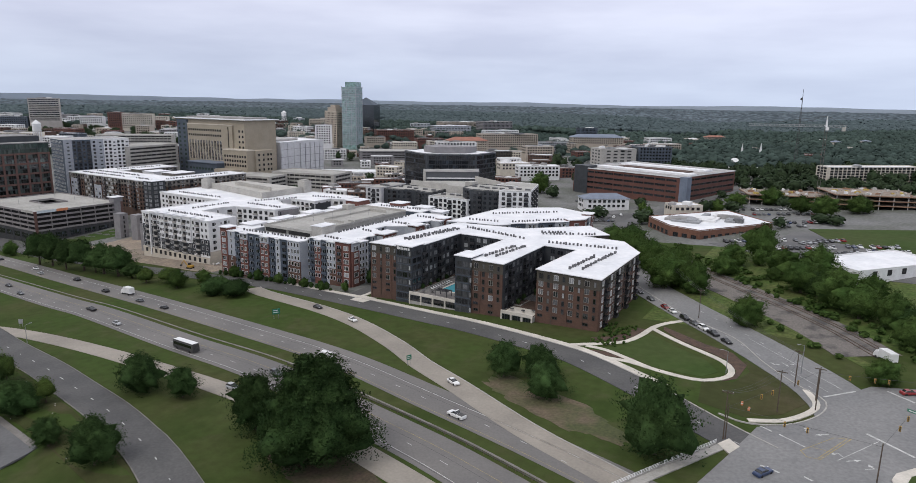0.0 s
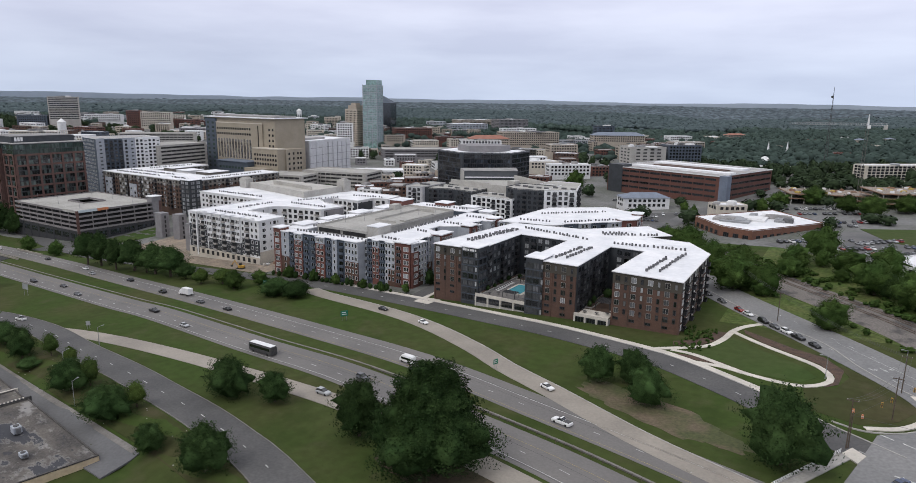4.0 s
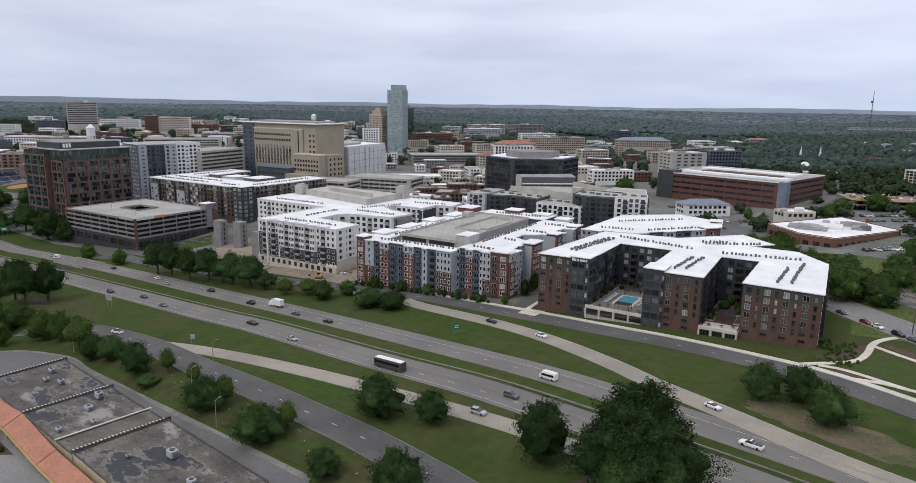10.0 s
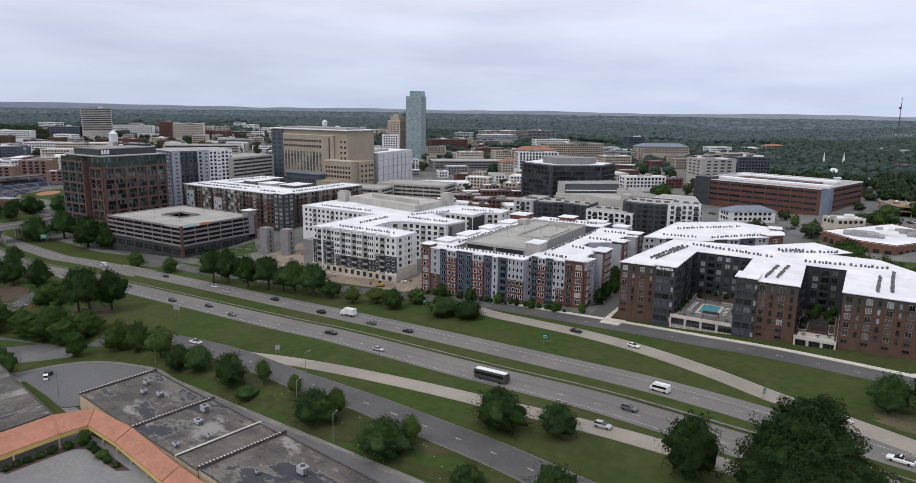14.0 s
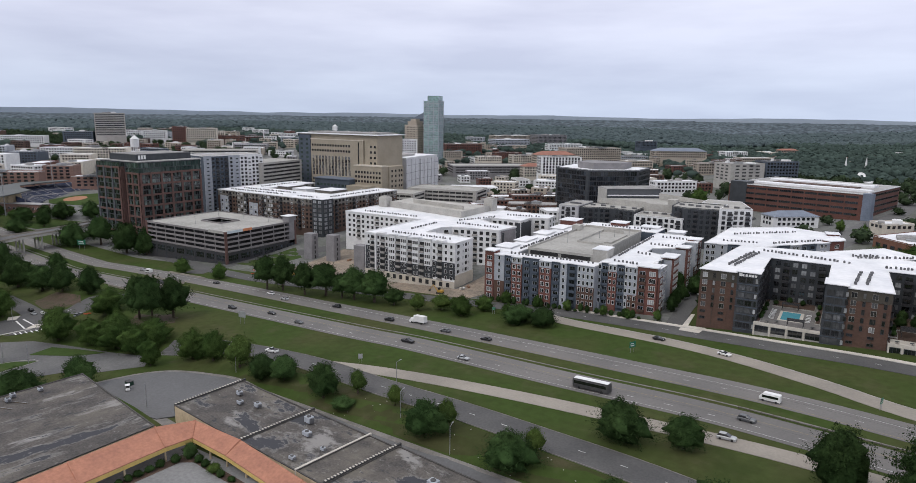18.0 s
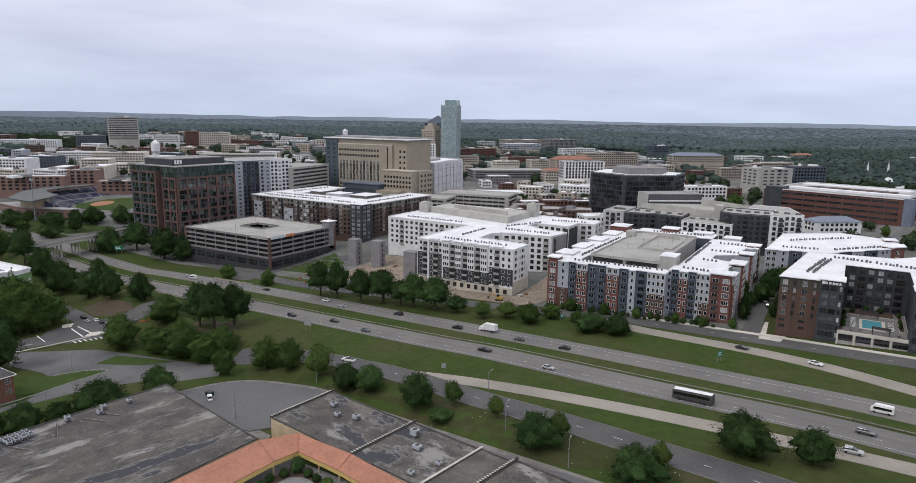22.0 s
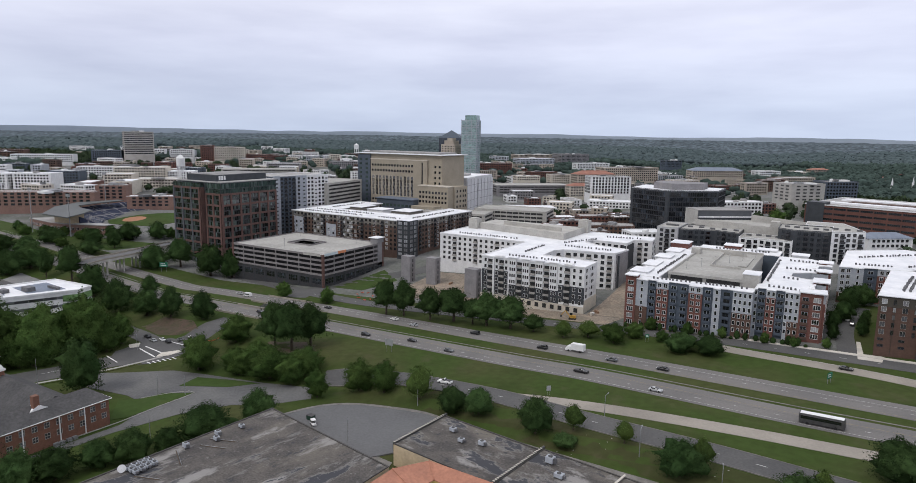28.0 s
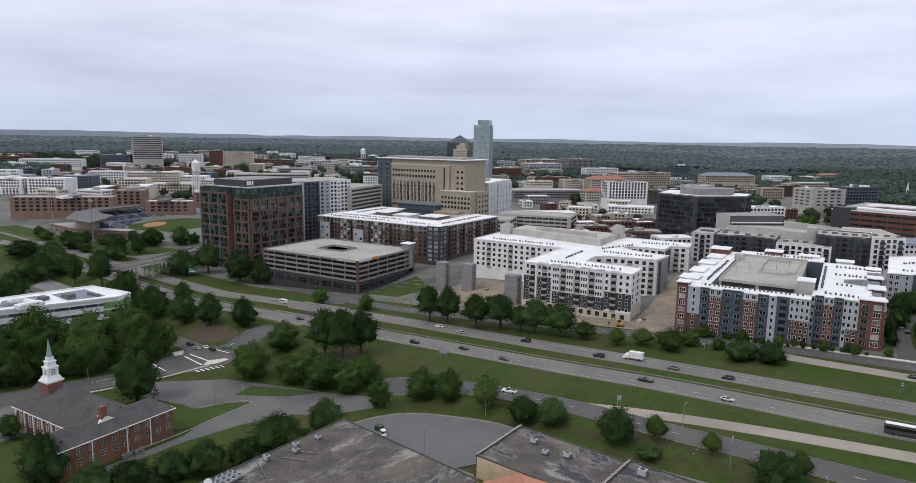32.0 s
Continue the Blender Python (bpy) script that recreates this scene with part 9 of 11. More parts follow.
rngF = random.Random(3)
mid_places, far_places = [], []
y = 430.0
while y < 1560:
    sp = 10.5 if y < 800 else 13.5
    x = -2000.0
    while x < 480:
        px_, py_ = x + rngF.uniform(-5, 5), y + rngF.uniform(-5, 5)
        x += sp
        if not in_view(px_, py_):
            continue
        town_zone = px_ < -215 and py_ < 1120 + 0.12 * (-px_) and px_ > -1500
        site_zone = px_ > -215 and py_ < 640
        if town_zone:
            dens = 0.075 if py_ < 900 else 0.2
            if px_ < -1000:
                dens = 0.12
        elif site_zone:
            dens = 0.05
        elif py_ < 800 and px_ > -215:
            dens = 0.55
        else:
            dens = 0.9
        clump = noise.noise(Vector((px_ * 0.012, py_ * 0.012, 0.0)))
        if rngF.random() > dens * (1 + 0.9 * clump):
            continue
        if is_built(px_, py_):
            continue
        w = rngF.uniform(8, 14) if py_ < 800 else rngF.uniform(11, 19)
        row = (px_, py_, w, rngF.uniform(9, 16) if py_ > 700 else rngF.uniform(6, 11))
        (mid_places if py_ < 800 else far_places).append(row)
    y += sp
x = -2600.0
while x < -1050:
    y = 60.0
    while y < 560:
        px_, py_ = x + rngF.uniform(-5, 5), y + rngF.uniform(-5, 5)
        y += 14
        if in_view(px_, py_) and not is_built(px_, py_) and rngF.random() < (0.10 if px_ > -1450 else 0.6):
            far_places.append((px_, py_, rngF.uniform(8, 12), rngF.uniform(6, 9) if px_ > -1450 else rngF.uniform(9, 14)))
    x += 14
low_crowns("street_trees", mid_places, "dark green street trees between the town buildings", "leaf_town", 66, rngF, 50, 0.15)
low_crowns("woods", far_places, "broad green woods and garden trees beyond town", "forest", 6, rngF, 90, 0.13)

# deeper woods: broad crowns in rows that thin out into the far canopy
deep = []
r = 1400.0
while r < 2750:
    step = 15 + 9 * (r - 1400) / 1350
    n = int(r * 1.5 / step)
    for i in range(n):
        a = radians(-13) + 1.5 * (i + rngF.random()) / n
        rr = r + rngF.uniform(-0.5, 0.5) * step
        x, y = -100 - rr * math.sin(a), -40 + rr * math.cos(a)
        if y < 1500 and x > -2000 and y > 560 and y < 1560:
            continue
        if noise.noise(Vector((x * 0.004, y * 0.004, 4.0))) > 0.32 or is_built(x, y):
            continue
        deep.append((x, y, step * rngF.uniform(0.9, 1.35), rngF.uniform(11, 19)))
    r += step
# the two woods materials step towards blue-grey, haze put into the colour
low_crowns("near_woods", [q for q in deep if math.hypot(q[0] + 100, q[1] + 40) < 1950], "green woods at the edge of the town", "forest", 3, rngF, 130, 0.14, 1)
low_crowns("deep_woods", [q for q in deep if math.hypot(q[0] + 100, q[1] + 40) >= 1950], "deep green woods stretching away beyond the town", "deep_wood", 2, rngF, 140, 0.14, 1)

outer = []
while r < 3600:
    n = int(r * 1.5 / 30)
    for i in range(n):
        a = radians(-13) + 1.5 * (i + rngF.random()) / n
        rr = r + rngF.uniform(-14, 14)
        x, y = -100 - rr * math.sin(a), -40 + rr * math.cos(a)
        outer.append((x, y, rngF.uniform(26, 40), rngF.uniform(12, 22)))
    r += 27
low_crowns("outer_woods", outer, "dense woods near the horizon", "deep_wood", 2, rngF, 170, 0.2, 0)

# canopy of the far woods, rising to the skyline
bm = bmesh.new()
ang = [radians(-12 + 0.26 * i) for i in range(330)]
rad_ = [2150.0]
while rad_[-1] < 4560:
    rad_.append(rad_[-1] * 1.007)
prev = None
for r in rad_:
    cur = []
    for a in ang:
        x, y = -100 - r * math.sin(a), -40 + r * math.cos(a)
        u = sm((r - 3000) / 1500)
        hill = 48 * u * (0.93 + 0.16 * noise.noise(Vector((x * 0.0011, y * 0.0011, 3.0))) + 0.05 * noise.noise(Vector((x * 0.006, y * 0.006, 1.0)))) 
        cell = noise.noise(Vector((x * 0.05, y * 0.05, 0.0))) * 6.0 + noise.noise(Vector((x * 0.011, y * 0.011, 7.0))) * 6.0 * (1 - u * 0.5)
        cur.append(bm.verts.new((x, y, 22 + hill + cell - 17 * (1 - sm((r - 2800) / 700)))))
    if prev:
        for i in range(len(ang) - 1):
            bm.faces.new((prev[i], cur[i], cur[i + 1], prev[i + 1]))
    prev = cur
bmesh.ops.recalc_face_normals(bm, faces=bm.faces)
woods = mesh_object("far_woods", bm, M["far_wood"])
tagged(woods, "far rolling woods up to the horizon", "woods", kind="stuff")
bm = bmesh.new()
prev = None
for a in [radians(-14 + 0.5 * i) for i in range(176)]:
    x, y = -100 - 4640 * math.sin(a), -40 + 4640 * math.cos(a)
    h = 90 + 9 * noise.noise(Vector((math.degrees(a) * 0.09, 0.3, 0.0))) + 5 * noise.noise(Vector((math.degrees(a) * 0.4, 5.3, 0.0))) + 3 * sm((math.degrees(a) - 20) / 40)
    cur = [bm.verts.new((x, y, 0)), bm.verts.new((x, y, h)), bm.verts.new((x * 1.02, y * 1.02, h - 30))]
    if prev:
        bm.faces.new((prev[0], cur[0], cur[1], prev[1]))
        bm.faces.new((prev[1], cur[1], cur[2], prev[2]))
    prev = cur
# the ridge colour holds the horizon haze
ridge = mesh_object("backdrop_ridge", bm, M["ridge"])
tagged(ridge, "blue-grey wooded ridge on the horizon", "ridge", kind="structure")


# ---- car parks, drives and the left-hand streets ----
patch("pavement_cul_de_sac", [(-352.5, 65.5), (-350.6, 70.5), (-348.4, 75.5), (-346, 80.6), (-343, 84.8), (-339, 88.1), (-334.2, 90.6), (-328.8, 92.4), (-322.5, 93.6), (-315.8, 94.4), (-310, 94.5), (-304, 94.2), (-297, 92.8), (-290, 91.2), (-270, 88.4), (-250, 85.6), (-210, 80.2), (-166, 74), (-166, 64), (-230, 70), (-290, 76), (-303, 60), (-340, 58)], 0.42, M["street_dark"], "worn grey asphalt turning circle behind the shops", "car park", 0.5)
patch("pavement_church_lot", [(-470, 60), (-446, 73), (-428, 85), (-411, 88), (-380, 92), (-360, 96.5), (-352, 88), (-362, 76), (-374, 70), (-384, 55), (-390, 35), (-392, 10), (-388, -40), (-398, -40), (-396, 15), (-394, 40), (-400, 55), (-418, 58), (-440, 56)], 0.10, M["old_asphalt"], "patched grey asphalt church car park", "car park")
patch("lawn_church", [(-416, 53), (-401, 40.5), (-397.6, 45.3), (-397.2, 55), (-397.2, 71.5), (-403, 68), (-407.5, 65.7), (-410, 58.4)], 0.2, M["lawn"], "grass strip between the church and its drive", "lawn")
strip("kerb_church", [(-399.9, 9), (-398.7, 18), (-397.3, 31), (-396.4, 42), (-396.9, 55), (-397, 71.8), (-404, 68.4), (-410.3, 58.3)], -0.12, 0.12, 0.3, M["kerb"], "pale concrete kerb of the church drive", "kerb", step=3)
patch("pavement_crossing_corner", [(-455.6, 99), (-451.5, 104.5), (-448.6, 104.5), (-448.6, 97.5), (-452, 93.5), (-453.6, 95)], 0.3, M["walk"], "pale concrete corner pavement at the street crossing", "pavement")
patch("pavement_crossing_island", [(-482.5, 99.5), (-477, 96.6), (-474.6, 99.6), (-480.5, 104.4)], 0.3, M["walk"], "pale concrete corner pavement across the street", "pavement")
strip("pavement_cross_street", [(-475, 30), (-467, 45), (-460.6, 58), (-455, 72), (-451.6, 86), (-450, 95)], -0.9, 0.7, 0.28, M["kerb"], "weathered concrete pavement along the cross street", "pavement", step=3)
strip("verge_cross_street", [(-473.4, 29), (-465.4, 44), (-459, 57), (-453.4, 71), (-450, 85)], -0.6, 1.6, 0.2, M["grass"], "thin grass verge along the cross street", "verge", step=3)
patch("lawn_island", [(-409, 74), (-411, 84), (-396, 88), (-382, 90.5), (-390, 82)], 0.22, M["lawn"], "grass island in the car park", "lawn")
patch("pavement_shop_yard", [(-286, 52), (-280, 54), (-236, 50), (-176, 42), (-180, -60), (-282, -60)], 0.08, M["street"], "worn pale asphalt shop forecourt", "car park")
patch("pavement_church_front", [(-480, -30), (-446, -20), (-444, 40), (-470, 50), (-500, 30)], 0.08, M["old_asphalt"], "asphalt drive beside the church", "car park")
CROSS_ST = [(-512, -10), (-490, 26), (-477.5, 50), (-467, 74), (-462, 98), (-461, 122), (-463, 165), (-470, 195), (-474, 215), (-470, 250), (-440, 285), (-425, 330)]
strip("road_cross_street", CROSS_ST[:6] + [(-462, 147)], -9.0, 9.0, 0.12, M["asphalt"], "asphalt street that leads to the underpass", "road")
strip("road_cross_street_far", [(-471, 199)] + CROSS_ST[8:], -7.5, 7.5, 0.12, M["asphalt"], "asphalt street beyond the underpass", "road")
# flat near-black patch on the median, painted shade in place of a pit
patch("underpass_pit", [(-472, 172.6), (-457, 171.2), (-460, 177.8), (-475, 179.3)], 0.16, M["opening"], "dark gap between the freeway bridges over the street", "underpass")
patch("pavement_crossing", [(-480, 104), (-478, 90), (-470, 82), (-456, 78), (-446, 86), (-444, 100), (-450, 114), (-474, 117)], 0.16, M["asphalt"], "wide asphalt street crossing", "road")
strip("road_left", [(-452, 100), (-480, 110), (-520, 118), (-570, 125), (-640, 128), (-720, 128)], -5, 5, 0.14, M["asphalt"], "asphalt side street under trees", "road")
LINES = [(-471.6, 98.2, -452.8, 93.2, 0.7), (-472.6, 101.8, -453.6, 98.2, 0.7), (-474, 113, -457, 111.5, 0.5), (-475, 84, -461, 80.5, 0.5), (-476, 56, -470, 74, 0.2), (-468, 60, -462.5, 76, 0.2), (-459, 118, -460, 142, 0.2), (-466, 118, -467, 142, 0.2)] + [(-449.4 + 0.9 * k, 87 + 1.9 * k, -445.6 + 0.9 * k, 86.2 + 1.9 * k, 0.6) for k in range(6)]
for x0, y0, x1, y1, w in LINES:
    a, b = Vector((x0, y0)), Vector((x1, y1))
    n = (b - a).normalized().orthogonal() * w / 2
    bm = bmesh.new()
    vs = []
    for q in (a - n, b - n, b + n, a + n):
        vs.append(bm.verts.new((q.x, q.y, gz(q.x, q.y) + 0.2)))
    f = bm.faces.new(vs)
    if f.normal.z < 0:
        f.normal_flip()
    tagged(part("road_line", bm, M["paint_new"], None), "white painted line on the street crossing", "road marking", "crossing lines", kind="structure")
strip("kerb_circle", [(-352.5, 65.5), (-350.6, 70.5), (-346, 80.6), (-339, 88.1), (-328.8, 92.4), (-315.8, 94.4), (-304, 94.2), (-290, 91.2), (-270, 88.4), (-250, 85.6), (-210, 80.2), (-168, 74.4)], -1.1, 0.35, 0.5, M["worn_kerb"], "weathered concrete rim of the turning circle", "kerb", step=3)
patch("lawn_shop_strip", [(-341.5, 60.5), (-339.8, 65.6), (-318, 62.2), (-298, 58), (-290, 53), (-292, 50.5)], 0.5, M["grass"], "narrow grass strip beside the large shop", "lawn")
patch("pavement_strip_shop", [(-339.3, 66.3), (-338.4, 68.6), (-295.1, 61.2), (-293.8, 57.5)], 0.16, M["worn_kerb"], "weathered concrete strip behind the shop", "pavement")
patch("pavement_office_lot", [(-667.4, 117.3), (-687.9, 150.1), (-655.6, 148.6), (-629.9, 128.3), (-631.8, 103.9)], 0.12, M["street"], "pale asphalt car park behind the white office", "car park")
patch("soil_crossing", [(-509.4, 123.9), (-485.2, 117.4), (-473.1, 122.6), (-465.7, 127.0), (-480.2, 134.9), (-505.8, 135.4)], 0.1, M["needles"], "brown mulch bank at the street crossing", "soil")
# lots beyond the railway and beside the hall
patch("pavement_lot_east", [(-66, 388), (-33, 408), (-28, 442), (36, 470), (40, 330), (8, 334), (-28, 360)], 0.10, M["old_asphalt"], "grey asphalt car park", "car park")
patch("lawn_east", [(-20, 454), (36, 470), (70, 470), (70, 372), (32, 388), (-6, 416)], 0.2, M["lawn"], "green lawn beside the car park", "lawn")
patch("pavement_hall_lot", [(-205, 470), (-170, 465), (-128, 486), (-120, 470), (-137, 428), (-170, 428), (-196, 452)], 0.10, M["asphalt"], "asphalt car park beside the hall", "car park")
strip("road_far_street", [(-140, 400), (-128, 440), (-123, 480), (-112, 530), (-92, 590), (-84, 646), (-73, 708), (-52, 808), (-30, 900)], -7, 7, 0.14, M["old_asphalt"], "grey street running out of town", "road")
patch("ground_building_site", [(-425, 226), (-364, 230), (-364, 287), (-425, 287)], 0.14, M["clay"], "churned clay ground of the building site", "building site")
patch("ground_site_front", [(-372, 219), (-284, 217), (-280, 232), (-372, 232)], 0.13, M["clay"], "churned clay ground of the building site", "building site")
patch("ground_site_side", [(-299, 233), (-279, 233), (-279, 330), (-299, 330)], 0.12, M["clay"], "churned clay ground of the building site", "building site")
patch("lawn_garage_corner", [(-470, 232), (-446, 232), (-440, 262), (-466, 282)], 0.12, M["lawn"], "grass plot with pale paths beside the garage", "lawn")
patch("lawn_colour_home", [(-274, 214.5), (-196, 214), (-192, 219), (-274, 219.5)], 0.1, M["bare"], "worn grass strip before the apartments", "lawn")
strip("road_lane", [(-183, 214), (-184, 226), (-185, 250), (-183, 275), (-178, 296)], -3.6, 3.6, 0.17, M["asphalt"], "narrow asphalt lane between the apartment buildings", "road")
patch("pavement_corner_plaza", [(-180, 209.5), (-172, 208.5), (-171, 216.5), (-178, 217), (-179, 235), (-180.5, 235)], 0.25, M["walk"], "pale concrete pavement at the building corner", "pavement")
patch("lawn_ballpark", [(-900, 206), (-820, 205), (-750, 210), (-700, 222), (-690, 262), (-745, 248), (-790, 228), (-860, 232), (-900, 232)], 0.12, M["lawn"], "grass with trees in front of the ballpark", "lawn")
# railway
RAIL = [(-110, 388), (-80, 346), (-50, 309), (-30, 287.5), (-13, 268.5), (1, 250.5), (13, 230.5), (30, 200)]
strip("railway_bed", [(p[0] - 1, p[1]) for p in RAIL[:-1]], -11, 9, 0.15, M["ballast"], "dark gravel railway bed", "railway")
for k, o in enumerate((-0.75, 0.75, 4.0, 5.5)):
    strip("rail_track", RAIL[:-1], o - 0.12, o + 0.12, 0.36, M["rail"], "rusty steel rail", "rail")
patch("weed_bank", [(-100, 352), (-60, 305), (-25, 262), (5, 225), (16, 210), (12, 222), (-18, 262), (-52, 303), (-95, 362)], 0.10, M["weeds"], "rough weedy railway bank", "verge")
# rough shrubs along the railway
rngS = random.Random(8)
spots = []
for _ in range(170):
    u = rngS.random()
    x, y = -100 + 125 * u, 362 - 150 * u
    o = rngS.choice((13, 15, 17, 20, 24, -9.5))
    w = rngS.uniform(1.2, 3.2)
    spots.append((x + o * 0.8 + rngS.uniform(-2, 2), y + o * 0.6 + rngS.uniform(-2, 2), w, w * rngS.uniform(0.6, 0.9)))
for x, y, w, h in ((-97.8, 349.5, 14, 13), (-80, 312, 10, 9), (-72, 305, 10, 10), (-62, 294, 11, 9), (-52, 280, 10, 8), (-27, 250, 9, 7), (-43, 334, 10, 9), (-34, 342, 9, 9), (-25, 316, 8, 6), (-15.8, 316, 10, 9), (-7.5, 296, 12, 10), (0.4, 291, 11, 10), (6, 284, 10, 9), (11, 274, 8, 6), (18, 268, 11, 9), (24, 260, 12, 10), (13.5, 210, 7, 5)):
    tree("oak" if w < 11 else "dark", x, y, w, h)
for _ in range(60):
    a, r = rngS.uniform(0, 6.28), rngS.uniform(0, 1)
    spots.append((-63 + rngS.uniform(-7, 4), 213 + rngS.uniform(-10, 14), rngS.uniform(0.7, 1.4), rngS.uniform(0.6, 1.2)))
for _ in range(50):
    spots.append((rngS.uniform(-152, -147.5), rngS.uniform(221, 256), rngS.uniform(0.9, 2.0), rngS.uniform(13 - 6.5, 13 - 5)))
spots = [s for s in spots if not (-153 < s[0] < -147 and s[1] > 219)]
low_crowns("shrubs", spots, "rough green shrubs along the railway bank", "leaf", 60, rngS, 120, 0.2)

# ---- bridges ----
over = thing("road_bridge", (-634, 195, -6), "concrete road bridge over the freeway", "bridge")
BR = [(-626, 158), (-630, 172), (-634, 200), (-646, 232), (-672, 266)]
line = smooth_line(BR, 8)
nr = normals(line)


def beam(name, off0, off1, z0f, z1f, mat):
    bm = bmesh.new()
    prev = None
    for p, n in zip(line, nr):
        d = (p - Vector((-634, 195))).length
        zt = 0.4 - 4.5 * sm((d - 28) / 60)
        a, b = p + n * off0, p + n * off1
        cur = [bm.verts.new((a.x, a.y, zt + z0f)), bm.verts.new((b.x, b.y, zt + z0f)), bm.verts.new((b.x, b.y, zt + z1f)), bm.verts.new((a.x, a.y, zt + z1f))]
        if prev:
            for i in range(4):
                j = (i + 1) % 4
                bm.faces.new((prev[i], prev[j], cur[j], cur[i]))
        prev = cur
    bmesh.ops.recalc_face_normals(bm, faces=bm.faces)
    return part(name, bm, M[mat], over)


beam("deck", -6.5, 6.5, -1.6, 0.0, "precast")
beam("roadway", -6.0, 6.0, 0.004, 0.06, "old_asphalt")
beam("railing", -6.6, -6.3, 0.0, 1.0, "ramp")
beam("railing", 6.3, 6.6, 0.0, 1.0, "ramp")
for d in (-14, 0, 14):
    for o in (-4, 0, 4):
        x, y = -633 - d * 0.15 + o * 0.98, 190 + d * 0.98 + o * 0.15
        bm = bmesh.new()
        tube(bm, (x, y, gz(x, y) - 1), (x, y, -0.5), 0.6, n=10)
        part("pier", bm, M["precast"], over)
# low parapets where the freeway passes over the cross street
for pts in ([(-488, 181), (-470, 179.6), (-450, 178)], [(-488, 195), (-470, 193.5), (-450, 192)], [(-488, 155.5), (-470, 154), (-450, 152.3)], [(-488, 171), (-470, 169.5), (-450, 168)]):
    strip("bridge_parapet", pts, -0.25, 0.25, 1.0, M["ramp"], "pale concrete bridge parapet on the freeway", "parapet", wall=1.2)
strip("bridge_kerb", [(-36, 118), (-32.5, 125), (-26.4, 137), (-19.6, 150)], -0.15, 0.15, 0.5, M["kerb"], "concrete upstand below the bridge rail", "parapet", wall=0.8)
fence = thing("bridge_railing", (-26, 137, gz(-26, 137)), "pale metal bridge railing beside the street", "railing")
bl = smooth_line([(-36, 118), (-32.5, 125), (-26.4, 137), (-19.6, 150)], 2.0)
for h in (0.75, 1.05, 1.35):
    bm = bmesh.new()
    for p, q in zip(bl, bl[1:]):
        tube(bm, (p.x, p.y, gz(p.x, p.y) + h), (q.x, q.y, gz(q.x, q.y) + h), 0.06, n=5)
    part("rail", bm, M["frame_white"], fence)
for p in bl:
    bm = bmesh.new()
    box(bm, p.x - 0.07, p.y - 0.07, gz(p.x, p.y) + 0.3, p.x + 0.07, p.y + 0.07, gz(p.x, p.y) + 1.45)
    part("post", bm, M["frame_white"], fence)
strip("pavement_bridge", [(-36, 118), (-32.5, 125), (-26.4, 137), (-19.6, 150)], -2.6, -0.2, 0.28, M["kerb"], "concrete pavement behind the bridge rail", "pavement")


# ---- guardrail in the median ----
gr = thing("guardrail", (-200, 150, gz(-200, 150)), "weathered steel guardrail along the grass median", "guardrail")
gl = smooth_line([(x + 2.8, y + 8.6) for x, y in NEAR[7:12]], 3)
bm = bmesh.new()
prev = None
for p in gl:
    z = gz(p.x, p.y)
    cur = [bm.verts.new((p.x, p.y, z + 0.45)), bm.verts.new((p.x, p.y - 0.08, z + 0.62)), bm.verts.new((p.x, p.y, z + 0.8))]
    if prev:
        bm.faces.new((prev[0], cur[0], cur[1], prev[1]))
        bm.faces.new((prev[1], cur[1], cur[2], prev[2]))
    prev = cur
part("rail", bm, M["rail_steel"], gr)
bm = bmesh.new()
box(bm, -0.09, -0.04, -0.4, 0.09, 0.16, 0.84)
POST = part_mesh("post", bm, M["wood"])
for p in gl:
    place("post", POST, gr, Matrix.Translation((p.x, p.y, gz(p.x, p.y))))


# ---- shopping strip ----
def flat_shop(poly, z, label, roof="roof_pond"):
    root = thing("shop", (sum(p[0] for p in poly) / len(poly), sum(p[1] for p in poly) / len(poly), low_z(poly)), label, "shop", "shops of the strip")
    bm = bmesh.new()
    prism(bm, poly, low_z(poly) - 1, z)
    part("wall", bm, M["stucco"], root)
    bm = bmesh.new()
    prism(bm, inset(poly, 0.3), z + 0.004, z + 0.1)
    part("roof", bm, M[roof], root)
    po, pi = ccw(poly), inset(poly, 0.35)
    for i in range(len(po)):
        j = (i + 1) % len(po)
        bm = bmesh.new()
        prism(bm, [po[i], po[j], pi[j], pi[i]], z + 0.1, z + 0.4)
        part("parapet", bm, M["parapet_old"], root)
    return root


Q0, Q1 = Vector((-291.5, 84.3)), Vector((-173.8, 68.4))
R0, R1 = Vector((-293.8, 60.2)), Vector((-179, 44.4))


def cut(u0, u1):
    return [tuple(R0.lerp(R1, u0)), tuple(R0.lerp(R1, u1)), tuple(Q0.lerp(Q1, u1)), tuple(Q0.lerp(Q1, u0))]


shops = [flat_shop(cut(0.0, 0.30), 2.0, "single-storey shop with stained dark flat roof and units"), flat_shop(cut(0.303, 0.505), 2.6, "single-storey shop with patched dark flat roof"), flat_shop(cut(0.508, 0.60), 2.8, "narrow shop with grey patched flat roof"), flat_shop(cut(0.603, 1.0), 3.5, "single-storey shop with dark flat roof and roof unit")]
flat_shop([(-341, 59), (-287, 49), (-292, -45), (-352, -45)], 2.0, "large single-storey shop with streaked dark flat roof", "roof_old")
